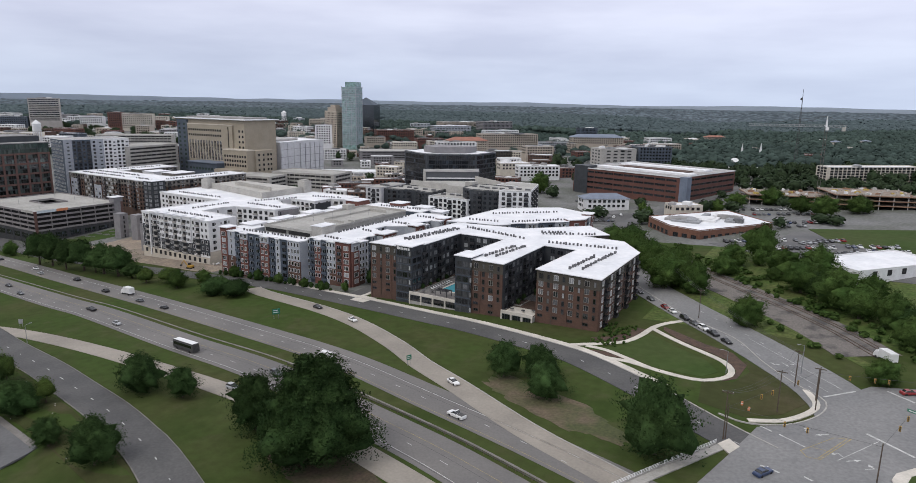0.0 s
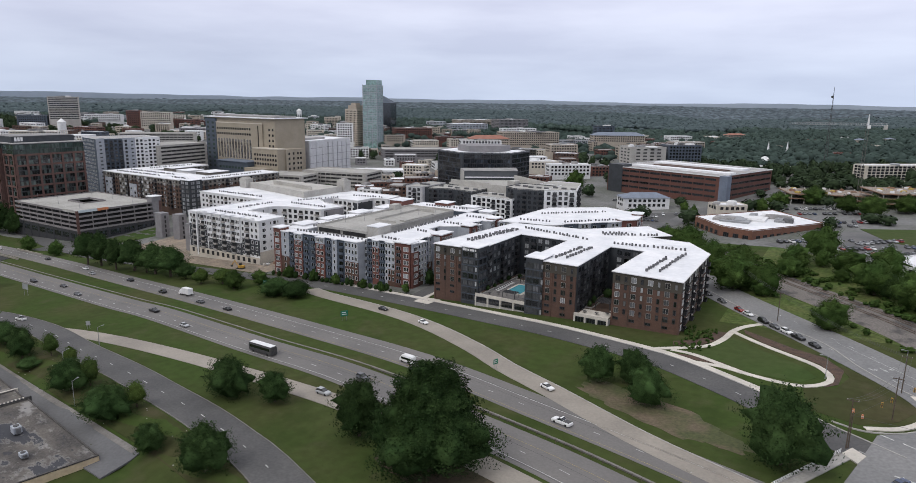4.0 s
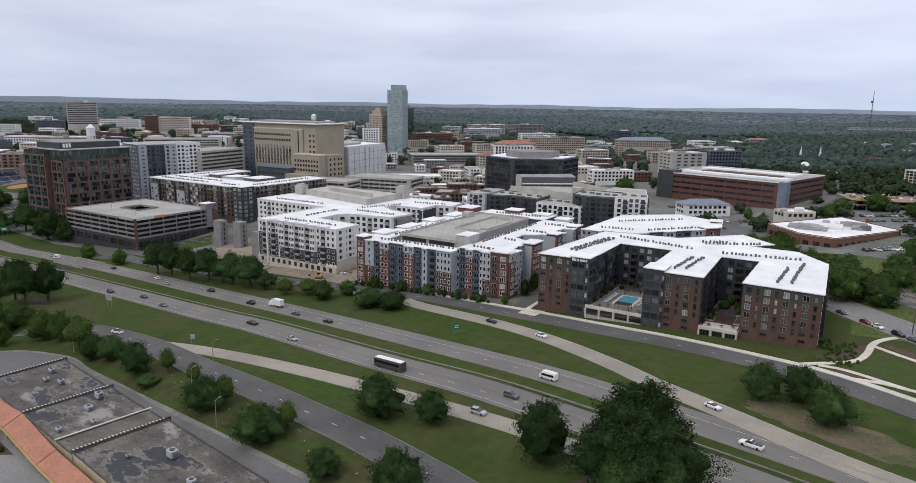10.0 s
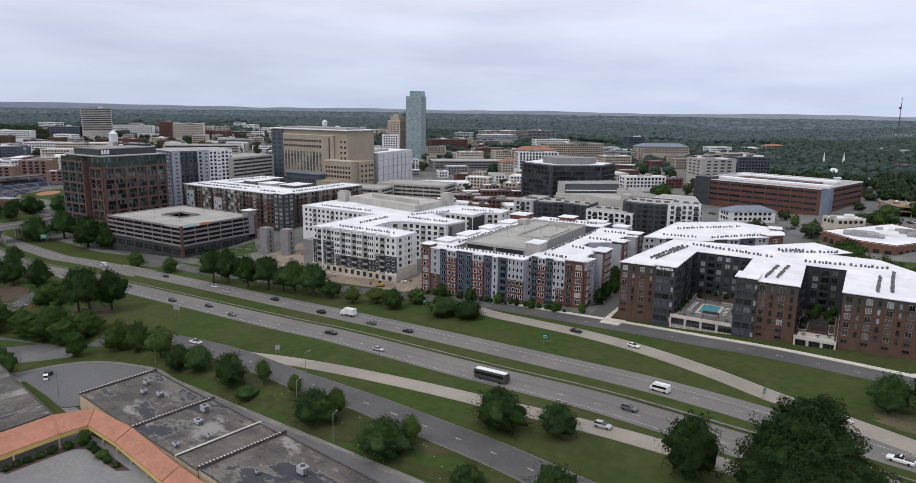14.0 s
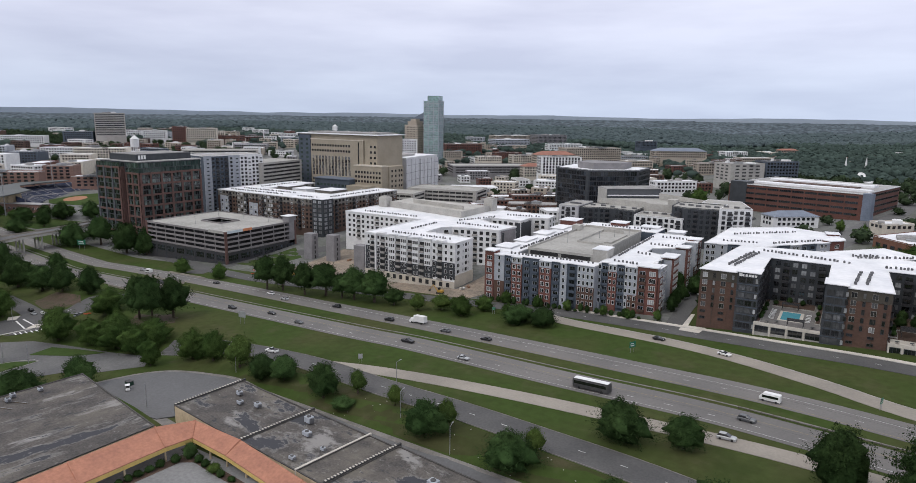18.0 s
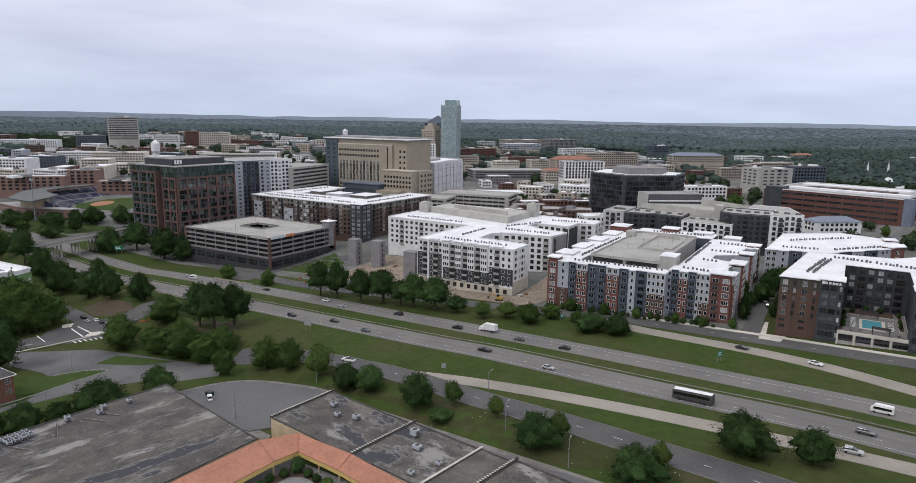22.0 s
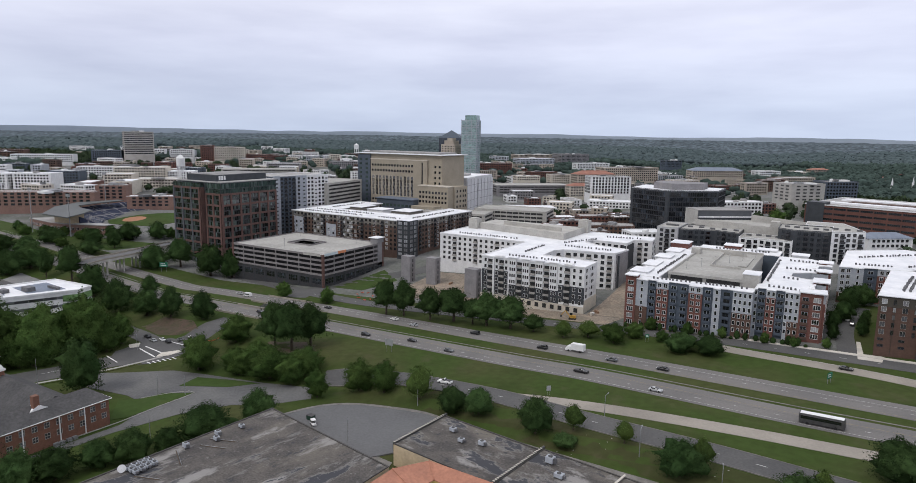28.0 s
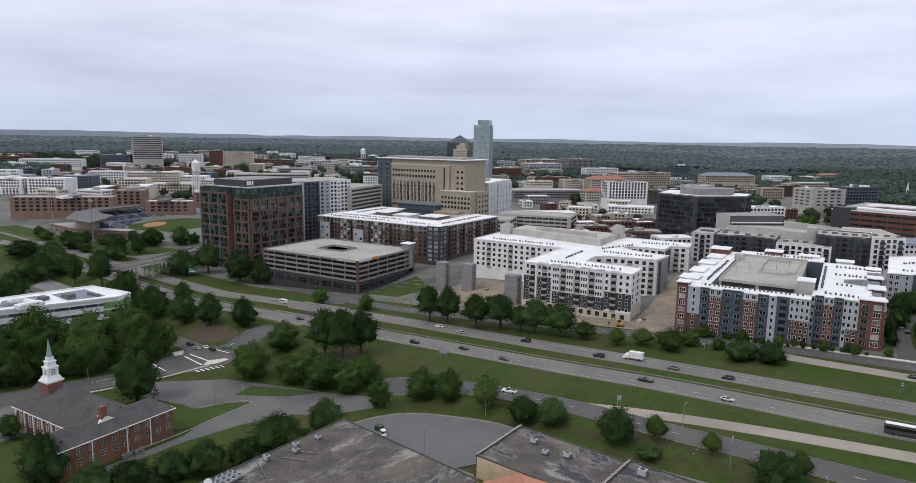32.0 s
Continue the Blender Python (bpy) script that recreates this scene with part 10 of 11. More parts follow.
# fire walls between the shops, with pale cap tiles set apart
bm = bmesh.new()
box(bm, -0.2, -0.31, -0.12, 0.2, 0.31, 0.05)
CAP_TILE = part_mesh("cap_tile", bm, M["walk"])
for u, mt, h in ((0.3015, "steel_dark", 0.5), (0.5065, "walk", 0.45), (0.6015, "steel_dark", 0.7), (0.0, "steel_dark", 0.35)):
    a, b = R0.lerp(R1, u), Q0.lerp(Q1, u)
    d = (b - a).normalized()
    n = Vector((-d.y, d.x)) * 0.28
    bm = bmesh.new()
    prism(bm, [tuple(a - n), tuple(a + n), tuple(b + d * 0.8 + n), tuple(b + d * 0.8 - n)], 0.0, (2.4 if u < 0.1 else 2.9 if u < 0.55 else 3.7) + h)
    part("fire_wall", bm, M[mt], shops[0])
    if mt == "steel_dark":
        top = (2.4 if u < 0.1 else 2.9 if u < 0.55 else 3.7) + h
        for k in range(int((b - a).length / 0.95)):
            c = a + d * (0.4 + 0.95 * k)
            place("cap_tile", CAP_TILE, shops[0], Matrix.Translation((c.x, c.y, top)) @ Matrix.Rotation(math.atan2(d.y, d.x), 4, "Z"))


def roof_unit(x, y, z, w, d, h, turn=-8):
    """A rooftop unit on skids: casing with a fan ring and a duct."""
    root = thing("rooftop_unit", (x, y, z), "pale grey metal rooftop air unit on short legs", "rooftop unit", "rooftop units on the shops")
    m = Matrix.Translation((x, y, z)) @ Matrix.Rotation(radians(turn), 4, "Z")
    bm = bmesh.new()
    box(bm, -w / 2, -d / 2, 0.45, w / 2, d / 2, 0.45 + h, 0, m)
    part("casing", bm, M["ltgrey"], root)
    bm = bmesh.new()
    tube(bm, m @ Vector((0, 0, 0.45 + h)), m @ Vector((0, 0, 0.62 + h)), min(w, d) * 0.36, n=12)
    part("fan", bm, M["steel_dark"], root)
    bm = bmesh.new()
    box(bm, w / 2, -d / 4, 0.5, w / 2 + 0.6, d / 4, 0.3 + h, 0, m)
    part("duct", bm, M["unit"], root)
    for sx in (-1, 1):
        for sy in (-1, 1):
            bm = bmesh.new()
            box(bm, sx * w * 0.4 - 0.08, sy * d * 0.4 - 0.08, 0, sx * w * 0.4 + 0.08, sy * d * 0.4 + 0.08, 0.45, 0, m)
            part("leg", bm, M["steel_dark"], root)


for x, y, z, w, d, h in ((-283.5, 76, 2.1, 1.8, 1.4, 1.0), (-278, 71.5, 2.1, 1.6, 1.4, 0.9), (-272, 73, 2.1, 1.8, 1.5, 1.1), (-251, 73, 2.7, 2.2, 1.8, 1.6), (-246, 67, 2.7, 2.4, 1.6, 1.0), (-236.5, 63, 2.9, 1.2, 1.0, 0.7), (-240, 55.5, 2.9, 1.6, 1.2, 0.7), (-202, 63, 3.6, 2.4, 2.0, 1.7), (-211, 57, 3.6, 0.9, 0.9, 0.6), (-188, 58, 3.6, 2.0, 1.6, 1.0), (-338, 44, 2.1, 1.6, 1.2, 0.8), (-340, 37, 2.1, 1.6, 1.3, 1.0), (-337.5, 34.5, 2.1, 1.6, 1.3, 1.0), (-341, 27, 2.1, 1.7, 1.3, 1.2)):
    roof_unit(x, y, z, w, d, h)
for i in range(3):
    for j in range(4):
        roof_unit(-343 + 1.7 * i, 11 + 1.8 * j, 2.1, 1.3, 1.3, 0.8)

# orange canopy roofs in front of the shops
canopy = thing("canopy", (-260, 50, -3), "orange metal canopy roof with yellow fascia along the shops", "canopy")
for b0, b1, f0, f1, seg in (((-290, -45), (-284.8, 47.6), (-281, -45), (-276, 44.6), 8), ((-284.8, 47.6), (-279, 56.4), (-276, 44.6), (-274.5, 51.8), 1), ((-279, 56.4), (-259.2, 55.5), (-274.5, 51.8), (-259.2, 50.3), 2), ((-259.2, 55.5), (-231, 50.0), (-259.2, 50.3), (-231.6, 45.4), 3), ((-231, 50.0), (-181, 43.0), (-231.6, 45.4), (-181.6, 38.4), 5)):
    b0, b1, f0, f1 = Vector(b0), Vector(b1), Vector(f0), Vector(f1)
    for k in range(seg):
        p, q = b0.lerp(b1, k / seg), b0.lerp(b1, (k + 1) / seg)
        u, v = f0.lerp(f1, k / seg), f0.lerp(f1, (k + 1) / seg)
        d = (v - u).normalized()
        n = Vector((d.y, -d.x))
        bm = bmesh.new()
        top = [bm.verts.new(c) for c in ((*p, 3.0), (*q, 3.0), (*v, 0.9), (*u, 0.9))]
        low = [bm.verts.new(c.co - Vector((0, 0, 0.25))) for c in top]
        bm.faces.new(top)
        bm.faces.new(low[::-1])
        for a in range(4):
            bm.faces.new((top[a], low[a], low[(a + 1) % 4], top[(a + 1) % 4]))
        bmesh.ops.recalc_face_normals(bm, faces=bm.faces)
        part("roof_sheet", bm, M["orange"], canopy)
        bm = bmesh.new()
        a, b = u - n * 0.15, v - n * 0.15
        prism(bm, [tuple(a), tuple(b), tuple(b + n * 0.12), tuple(a + n * 0.12)], -0.5, 0.66)
        part("fascia", bm, M["yellow"], canopy)
        a = u - n * 0.5
        bm = bmesh.new()
        box(bm, a.x - 0.18, a.y - 0.18, gz(a.x, a.y) - 0.3, a.x + 0.18, a.y + 0.18, 0.6)
        part("post", bm, M["stucco"], canopy)
        if k % 3:
            continue
        bm = bmesh.new()
        w = d * 0.2
        ends = [(p, 3.02), (u, 0.92)]
        top = [bm.verts.new((*(ends[0][0] - w), 3.22)), bm.verts.new((*(ends[0][0] + w), 3.22)), bm.verts.new((*(ends[1][0] + w), 1.12)), bm.verts.new((*(ends[1][0] - w), 1.12))]
        low = [bm.verts.new(c.co - Vector((0, 0, 0.24))) for c in top]
        bm.faces.new(top)
        bm.faces.new(low[::-1])
        for a in range(4):
            bm.faces.new((top[a], low[a], low[(a + 1) % 4], top[(a + 1) % 4]))
        bmesh.ops.recalc_face_normals(bm, faces=bm.faces)
        part("ridge_cap", bm, M["orange"], canopy)

# ---- church ----
church = thing("church", (-420, 22, -10), "red brick church with dark shingle roofs and white steeple", "church")
GZC = -9.5


def gable(root, x0, y0, x1, y1, ze, zr, along, over=0.7):
    bm = bmesh.new()
    o = over
    if along == "y":
        xm = (x0 + x1) / 2
        v = [(x0 - o, y0 - o, ze), (xm, y0 - o, zr), (x1 + o, y0 - o, ze), (x0 - o, y1 + o, ze), (xm, y1 + o - 4, zr), (x1 + o, y1 + o, ze)]
    else:
        ym = (y0 + y1) / 2
        v = [(x0 - o, y1 + o, ze), (x0 - o, ym, zr), (x0 - o, y0 - o, ze), (x1 + o, y1 + o, ze), (x1 + o, ym, zr), (x1 + o, y0 - o, ze)]
    vs = [bm.verts.new(p) for p in v]
    for f in ((0, 1, 4, 3), (1, 2, 5, 4), (0, 2, 1), (3, 4, 5), (0, 3, 5, 2)):
        bm.faces.new([vs[i] for i in f])
    bmesh.ops.recalc_face_normals(bm, faces=bm.faces)
    part("roof", bm, M["shingle"], root)


WALLS = ((-412, 2, -398, 39, -0.4), (-453, 16.5, -405, 37, -4.4))
for x0, y0, x1, y1, ze in WALLS:
    bm = bmesh.new()
    box(bm, x0, y0, GZC - 5, x1, y1, ze)
    part("wall", bm, M["brick_church"], church)
gable(church, -412, 2, -398, 39, -0.4, 2.9, "y")
gable(church, -453, 16.5, -408, 37, -4.4, 2.5, "x")
for x0, y0, x1, y1, z in ((-397.3, 1.3, -397.1, 39.7, -0.55), (-453.8, 15.7, -411, 15.9, -4.55), (-412.6, 39.6, -397.3, 39.8, -0.55)):
    bm = bmesh.new()
    box(bm, x0, y0, z, x1, y1, z + 0.22)
    part("gutter", bm, M["frame_white"], church, "white roof gutter")
for k in range(10):
    for z in (-3.2, -6.7):
        place("window", W_CHURCH, church, wall_matrix((-398, 2), (-398, 39), 2.2 + 3.65 * k, z))
for k in range(3):
    for z in (-3.2, -6.7):
        place("window", W_CHURCH, church, wall_matrix((-398, 39), (-412, 39), 2.4 + 4.4 * k, z))
for y in (11.5, 22.5, 30.5):
    bm = bmesh.new()
    box(bm, -398, y, GZC - 2, -397.75, y + 0.3, -0.5)
    part("downpipe", bm, M["frame_white"], church)
for k in range(6):
    place("window", window_mesh("window", 1.1, 4.0, 0.12, 0, 3), church, wall_matrix((-453, 16.5), (-412, 16.5), 4 + 5.6 * k, -9.6))
    bm = bmesh.new()
    box(bm, -452.2 + 5.6 * k, 16.1, GZC - 4, -451.6 + 5.6 * k, 16.5, -4.6)
    part("buttress", bm, M["frame_white"], church)
bm = bmesh.new()
box(bm, -404.2, 17.6, -1, -402.4, 19.4, 6.4)
part("chimney", bm, M["brick_church"], church)
bm = bmesh.new()
vs = [bm.verts.new(v) for v in ((-402.2, 13.5, 0.3), (-402.2, 24.5, 0.3), (-402.2, 19, 3.2), (-406.5, 19, 2.9))]
for f in ((0, 1, 2), (0, 2, 3), (1, 3, 2)):
    bm.faces.new([vs[i] for i in f])
part("small_gable", bm, M["frame_white"], church)
for x, y in ((-396.6, 20.5), (-396.6, 22.2), (-396.5, 24.4), (-396.5, 26.2)):
    bm = bmesh.new()
    box(bm, x - 0.6, y - 0.7, GZC - 1.2, x + 0.6, y + 0.7, GZC + 0.9)
    part("cooling_unit", bm, M["metal"], church)
sx, sy = -444.5, 25.0
for z0, z1, h0, h1, mt in ((-3.0, 4.0, 2.5, 2.5, "brick_church"), (4.0, 4.6, 2.9, 2.9, "frame_white"), (4.6, 6.1, 2.6, 1.95, "frame_white"), (6.1, 9.0, 1.75, 1.75, "frame_white"), (9.0, 9.3, 2.0, 2.0, "frame_white"), (9.3, 11.0, 1.4, 1.3, "frame_white"), (11.0, 11.3, 1.55, 1.55, "frame_white"), (11.3, 12.8, 1.0, 0.95, "frame_white")):
    bm = bmesh.new()
    v = [bm.verts.new((sx + a * h, sy + b * h, z)) for z, h in ((z0, h0), (z1, h1)) for a, b in ((-1, -1), (1, -1), (1, 1), (-1, 1))]
    for f in ((0, 3, 2, 1), (4, 5, 6, 7), (0, 1, 5, 4), (1, 2, 6, 5), (2, 3, 7, 6), (3, 0, 4, 7)):
        bm.faces.new([v[i] for i in f])
    part("steeple_stage", bm, M[mt], church)
bm = bmesh.new()
tube(bm, (sx, sy, 12.8), (sx, sy, 19.2), 1.0, 0.05, 8)
part("spire", bm, M["copper"], church, "green copper spire")
for a, b in (((sx - 1.75, sy - 1.75), (sx + 1.75, sy - 1.75)), ((sx + 1.75, sy - 1.75), (sx + 1.75, sy + 1.75))):
    place("louvre", window_mesh("louvre", 1.4, 1.9, 0.14, 0, 4, "glass_haze", "frame_white"), church, wall_matrix(a, b, 1.75, 6.6))

# planted bed in the corner of the canopy, forecourt side
patch("mulch_bed_canopy", [(-277.5, 30), (-276, 44), (-275.5, 50), (-270, 50.3), (-258, 48.8), (-247, 47), (-250, 45), (-258, 46), (-269, 48), (-272.5, 46), (-274, 30)], 0.14, M["mulch"], "narrow planted bed along the canopy", "mulch bed")
for x, y, w, h, kind in ((-276, 31, 2.6, 1.8, "bush"), (-275.8, 33.5, 2.6, 2.0, "bush"), (-275.6, 36, 2.8, 2.0, "bush"), (-275.2, 39, 2.8, 2.0, "bush"), (-275, 42, 3.0, 2.4, "bush"), (-273.5, 45.5, 3.2, 2.6, "bush"), (-272, 49, 4.4, 5.0, "bush"), (-268, 48.8, 3.0, 2.4, "bush"), (-264.5, 48, 3.0, 2.2, "bush"), (-260, 47.2, 4.2, 2.6, "light_bush"), (-256.5, 46.4, 3.0, 2.2, "bush"), (-252, 46.2, 2.4, 1.6, "bush")):
    tree(kind, x, y, w, h)


# ---- vehicles ----
def loft(bm, sections, mat=0):
    """A closed skin through cross-sections, each a list of points in the same order."""
    rings = [[bm.verts.new(p) for p in s] for s in sections]
    n = len(rings[0])
    for a, b in zip(rings, rings[1:]):
        for i in range(n):
            j = (i + 1) % n
            bm.faces.new((a[i], a[j], b[j], b[i])).material_index = mat
    bm.faces.new(rings[0][::-1]).material_index = mat
    bm.faces.new(rings[-1]).material_index = mat
    bmesh.ops.recalc_face_normals(bm, faces=bm.faces)


def hull(profile, half, z0):
    """Sections along x from (x, roof height, half width) with rounded shoulders."""
    return [[(x, -w, z0), (x, w, z0), (x, w * 1.0, z0 + (h - z0) * 0.75), (x, w * 0.86, h), (x, -w * 0.86, h), (x, -w, z0 + (h - z0) * 0.75)] for x, h, w in profile]


CARS = {}


def make_car(kind, paint, far=False):
    L = {"sedan": 4.7, "suv": 4.8, "pickup": 5.7, "van": 5.9, "truck": 8.4, "bus": 12.2}[kind]
    W = {"sedan": 0.9, "suv": 0.95, "pickup": 0.98, "van": 1.0, "truck": 1.2, "bus": 1.28}[kind]
    h = L / 2
    words = {"sedan": "saloon car", "suv": "sport utility car", "pickup": "pickup truck", "van": "passenger van", "truck": "box truck", "bus": "city bus with dark windows"}[kind]
    root = thing({"sedan": "car", "suv": "car", "pickup": "pickup_truck", "van": "van", "truck": "box_truck", "bus": "bus"}[kind], (0, 0, 0), f"{paint} {words} " + ("in a car park" if far else "on the road"), {"bus": "bus", "truck": "truck", "van": "van"}.get(kind, "car"), "parked cars" if far else "vehicles on the road")
    pm = CAR_PAINT[paint]
    bm = bmesh.new()
    if kind in ("sedan", "suv", "pickup"):
        up = {"sedan": 0.0, "suv": 0.14, "pickup": 0.16}[kind]
        loft(bm, hull([(-h, 0.75 + up, W * 0.9), (-h + 0.15, 0.92 + up, W), (-h * 0.4, 0.95 + up, W), (h * 0.35, 0.95 + up, W), (h - 0.25, 0.82 + up, W), (h, 0.65 + up, W * 0.88)], W, 0.3))
        body = part("body", bm, pm, root)
        c0, c1, top = {"sedan": (-h * 0.72, h * 0.42, 1.42), "suv": (-h * 0.94, h * 0.45, 1.72), "pickup": (-h * 0.22, h * 0.46, 1.78)}[kind]
        bm = bmesh.new()
        loft(bm, hull([(c0, 0.96 + up, W * 0.92), (c0 + 0.35, top - 0.06, W * 0.82), (c1 - 1.1, top - 0.04, W * 0.82), (c1, 0.96 + up, W * 0.92)], W, 0.9 + up))
        part("cabin_glass", bm, M["glass"], root)
        bm = bmesh.new()
        box(bm, c0 + 0.42, -W * 0.72, top - 0.06, c1 - 1.15, W * 0.72, top)
        part("roof_panel", bm, pm, root)
        if kind == "pickup":
            bm = bmesh.new()
            box(bm, -h + 0.2, -W * 0.82, 0.95 + up, -h * 0.26, W * 0.82, 0.99 + up)
            part("cargo_bed", bm, M["steel_dark"], root)
    else:
        H = {"van": 2.45, "truck": 2.4, "bus": 3.2}[kind]
        c0 = {"van": -h, "truck": h * 0.4, "bus": -h}[kind]
        bm = bmesh.new()
        loft(bm, hull([(c0, H - 0.1, W), (c0 + 0.3, H, W), (h - 1.1 if kind != "bus" else h - 0.2, H, W), (h, H * (0.5 if kind != "bus" else 0.95), W * 0.95)], W, 0.4))
        body = part("body", bm, pm if kind != "bus" else M["steel_dark"], root)
        if kind == "truck":
            bm = bmesh.new()
            box(bm, -h, -W, 0.9, h * 0.36, W, 3.5)
            part("cargo_box", bm, CAR_PAINT["white"], root)
        else:
            bm = bmesh.new()
            box(bm, -h + 0.5, -W - 0.02, H * 0.5, h - 0.9, W + 0.02, H * 0.8)
            part("window_band", bm, M["glass"], root)
            bm = bmesh.new()
            box(bm, -h + 0.3, -W * 0.86, H, h - (1.2 if kind == "van" else 0.3), W * 0.86, H + 0.08)
            part("roof_panel", bm, CAR_PAINT["white"], root)
    if far:
        for sx in (-1, 1):
            bm = bmesh.new()
            tube(bm, (sx * h * 0.62, -W - 0.02, 0.34), (sx * h * 0.62, W + 0.02, 0.34), 0.34, n=10)
            part("axle", bm, M["tyre"], root)
        return root
    for sx in (-1, 1):
        for sy in (-1, 1):
            bm = bmesh.new()
            tube(bm, (sx * h * 0.62, sy * (W - 0.2), 0.34), (sx * h * 0.62, sy * (W + 0.02), 0.34), 0.34 if kind not in ("bus", "truck") else 0.48, n=12)
            part("wheel", bm, M["tyre"], root)
    for sy in (-1, 1):
        bm = bmesh.new()
        box(bm, h - 0.14, sy * W * 0.7 - 0.16, 0.62, h - 0.02, sy * W * 0.7 + 0.16, 0.78)
        part("headlight", bm, M["frame_white"], body)
    return root


def car(kind, paint, x, y, yaw, lift=0.12, z=None, far=False):
    zz = gz(x, y) + lift if z is None else z
    d = Vector((math.cos(radians(yaw)), math.sin(radians(yaw))))
    slope = math.atan2(gz(x + d.x, y + d.y) - gz(x - d.x, y - d.y), 2.0) if z is None else 0.0
    m = Matrix.Translation((x, y, zz)) @ Matrix.Rotation(radians(yaw), 4, "Z") @ Matrix.Rotation(-slope, 4, "Y")
    key = (kind, paint, far)
    if key not in CARS:
        CARS[key] = make_car(kind, paint, far)
        CARS[key].matrix_basis = m
        return CARS[key]
    src = CARS[key]
    keep = src.matrix_basis.copy()
    src.matrix_basis = Matrix.Identity(4)
    ob = copy_thing(src, m)
    src.matrix_basis = keep
    return ob


def on_lane(pts, x, off):
    """A place and heading on a line at a given x, off metres to its left."""
    line = smooth_line(pts, 2)
    i = min(range(len(line)), key=lambda k: abs(line[k].x - x))
    n = normals(line)[i]
    d = Vector((n.y, -n.x))
    p = line[i] + n * off
    return p.x, p.y, math.degrees(math.atan2(d.y, d.x))


for kind, paint, x, off in (("sedan", "black", -433, 1.8), ("sedan", "white", -384, 1.8), ("suv", "black", -333, 1.8), ("suv", "black", -295, -1.8), ("sedan", "grey", -264, -1.8), ("truck", "white", -282, 1.8), ("sedan", "black", -243, -1.8), ("van", "white", -140, -1.8), ("pickup", "white", -80, -1.8), ("sedan", "silver", -367, -1.8), ("sedan", "silver", -510, 1.8)):
    px_, py_, yw = on_lane(FAR, x, off + 1.6)
    car(kind, paint, px_, py_, yw + 180)
for kind, paint, x, off in (("suv", "grey", -145, 1.8), ("bus", "white", -190, -1.8), ("suv", "black", -378, -1.8), ("sedan", "black", -352, 1.8), ("sedan", "grey", -330, -1.8), ("pickup", "black", -269, 1.8), ("sedan", "silver", -240, -1.8), ("sedan", "black", -460, 1.8)):
    px_, py_, yw = on_lane(NEAR, x, off)
    car(kind, paint, px_, py_, yw)
for pts, x, off, kind, paint, turn in ((FRAMP, -158, 0, "sedan", "white", 0), (FRAMP, -183, 0, "sedan", "black", 0), (FRAMP, -92, 0, "sedan", "white", 0), (NRAMP, -147, 0, "suv", "silver", 0), (NROAD, -311, 1.8, "pickup", "white", 180)):
    px_, py_, yw = on_lane(pts, x, off)
    car(kind, paint, px_, py_, yw + turn, 0.16)
for i, (x, paint, kind) in enumerate(((-69.5, "grey", "suv"), (-63.8, "black", "sedan"), (-57.5, "grey", "sedan"), (-49.3, "red", "sedan"), (-45, "white", "sedan"), (-39.2, "black", "suv"), (-35.2, "grey", "sedan"), (-31.2, "white", "suv"), (-26.8, "black", "pickup"), (-21.5, "black", "sedan"))):
    px_, py_, yw = on_lane(STREET, x - 2.5, -7.2)
    car(kind, paint, px_, py_, yw, 0.19)
car("sedan", "blue", -8.6, 141, 60, 0.2)
car("sedan", "red", 20, 202, 30, 0.2)
car("truck", "white", 15, 228, 120, 0.1)
car("sedan", "grey", -452, 118, 100, 0.14)
car("suv", "black", -486, 112, 170, 0.16)
car("sedan", "white", -474, 112, 160, 0.18)
car("suv", "black", -468, 111, 160, 0.18)
car("sedan", "grey", -466, 116, 150, 0.18)
car("van", "white", -500, 189, 176, 0.14)
car("sedan", "silver", -477, 109, 170, 0.16)
car("suv", "black", -182, 262, 85, 0.2)
car("sedan", "white", -184, 270, 85, 0.2)
rngC = random.Random(14)
PAINTS = ("white", "black", "silver", "grey", "black", "blue", "white", "silver", "grey", "white", "black", "red")
for x0, y0, dx, dy, n, yaw in ((-58, 394, 2.9, 1.75, 9, 121), (-30, 385, 2.8, 1.2, 10, 113), (-24, 372, 2.8, 1.2, 12, 113), (-14, 352, 2.8, 1.2, 9, 113), (-20, 404, 2.7, 2.1, 8, 128), (6, 392, 2.8, 0.8, 9, 106), (-196, 472, 2.8, 0.4, 12, 98), (-178, 450, 2.8, 0.6, 13, 102), (-165, 437, 2.8, 0.5, 10, 100), (-148, 466, 2.8, 1.0, 7, 110), (-70, 520, 3.0, 1.0, 12, 108), (-60, 500, 3.0, 1.0, 14, 108), (-196, 520, 3.2, -1.0, 10, 73), (-38, 470, 2.9, 1.2, 11, 112), (-44, 402, 2.9, 1.3, 8, 113), (-4, 343, 2.8, 1.0, 9, 110), (2, 402, 2.8, 0.8, 9, 106), (-46, 452, 2.9, 1.2, 9, 112)):
    for i in range(n):
        if rngC.random() < 0.8:
            x, y = x0 + dx * i, y0 + dy * i
            if not is_built(x, y):
                car(rngC.choice(("sedan", "suv", "sedan", "pickup")), rngC.choice(PAINTS), x, y, yaw + rngC.choice((0, 180)), 0.16, None, True)

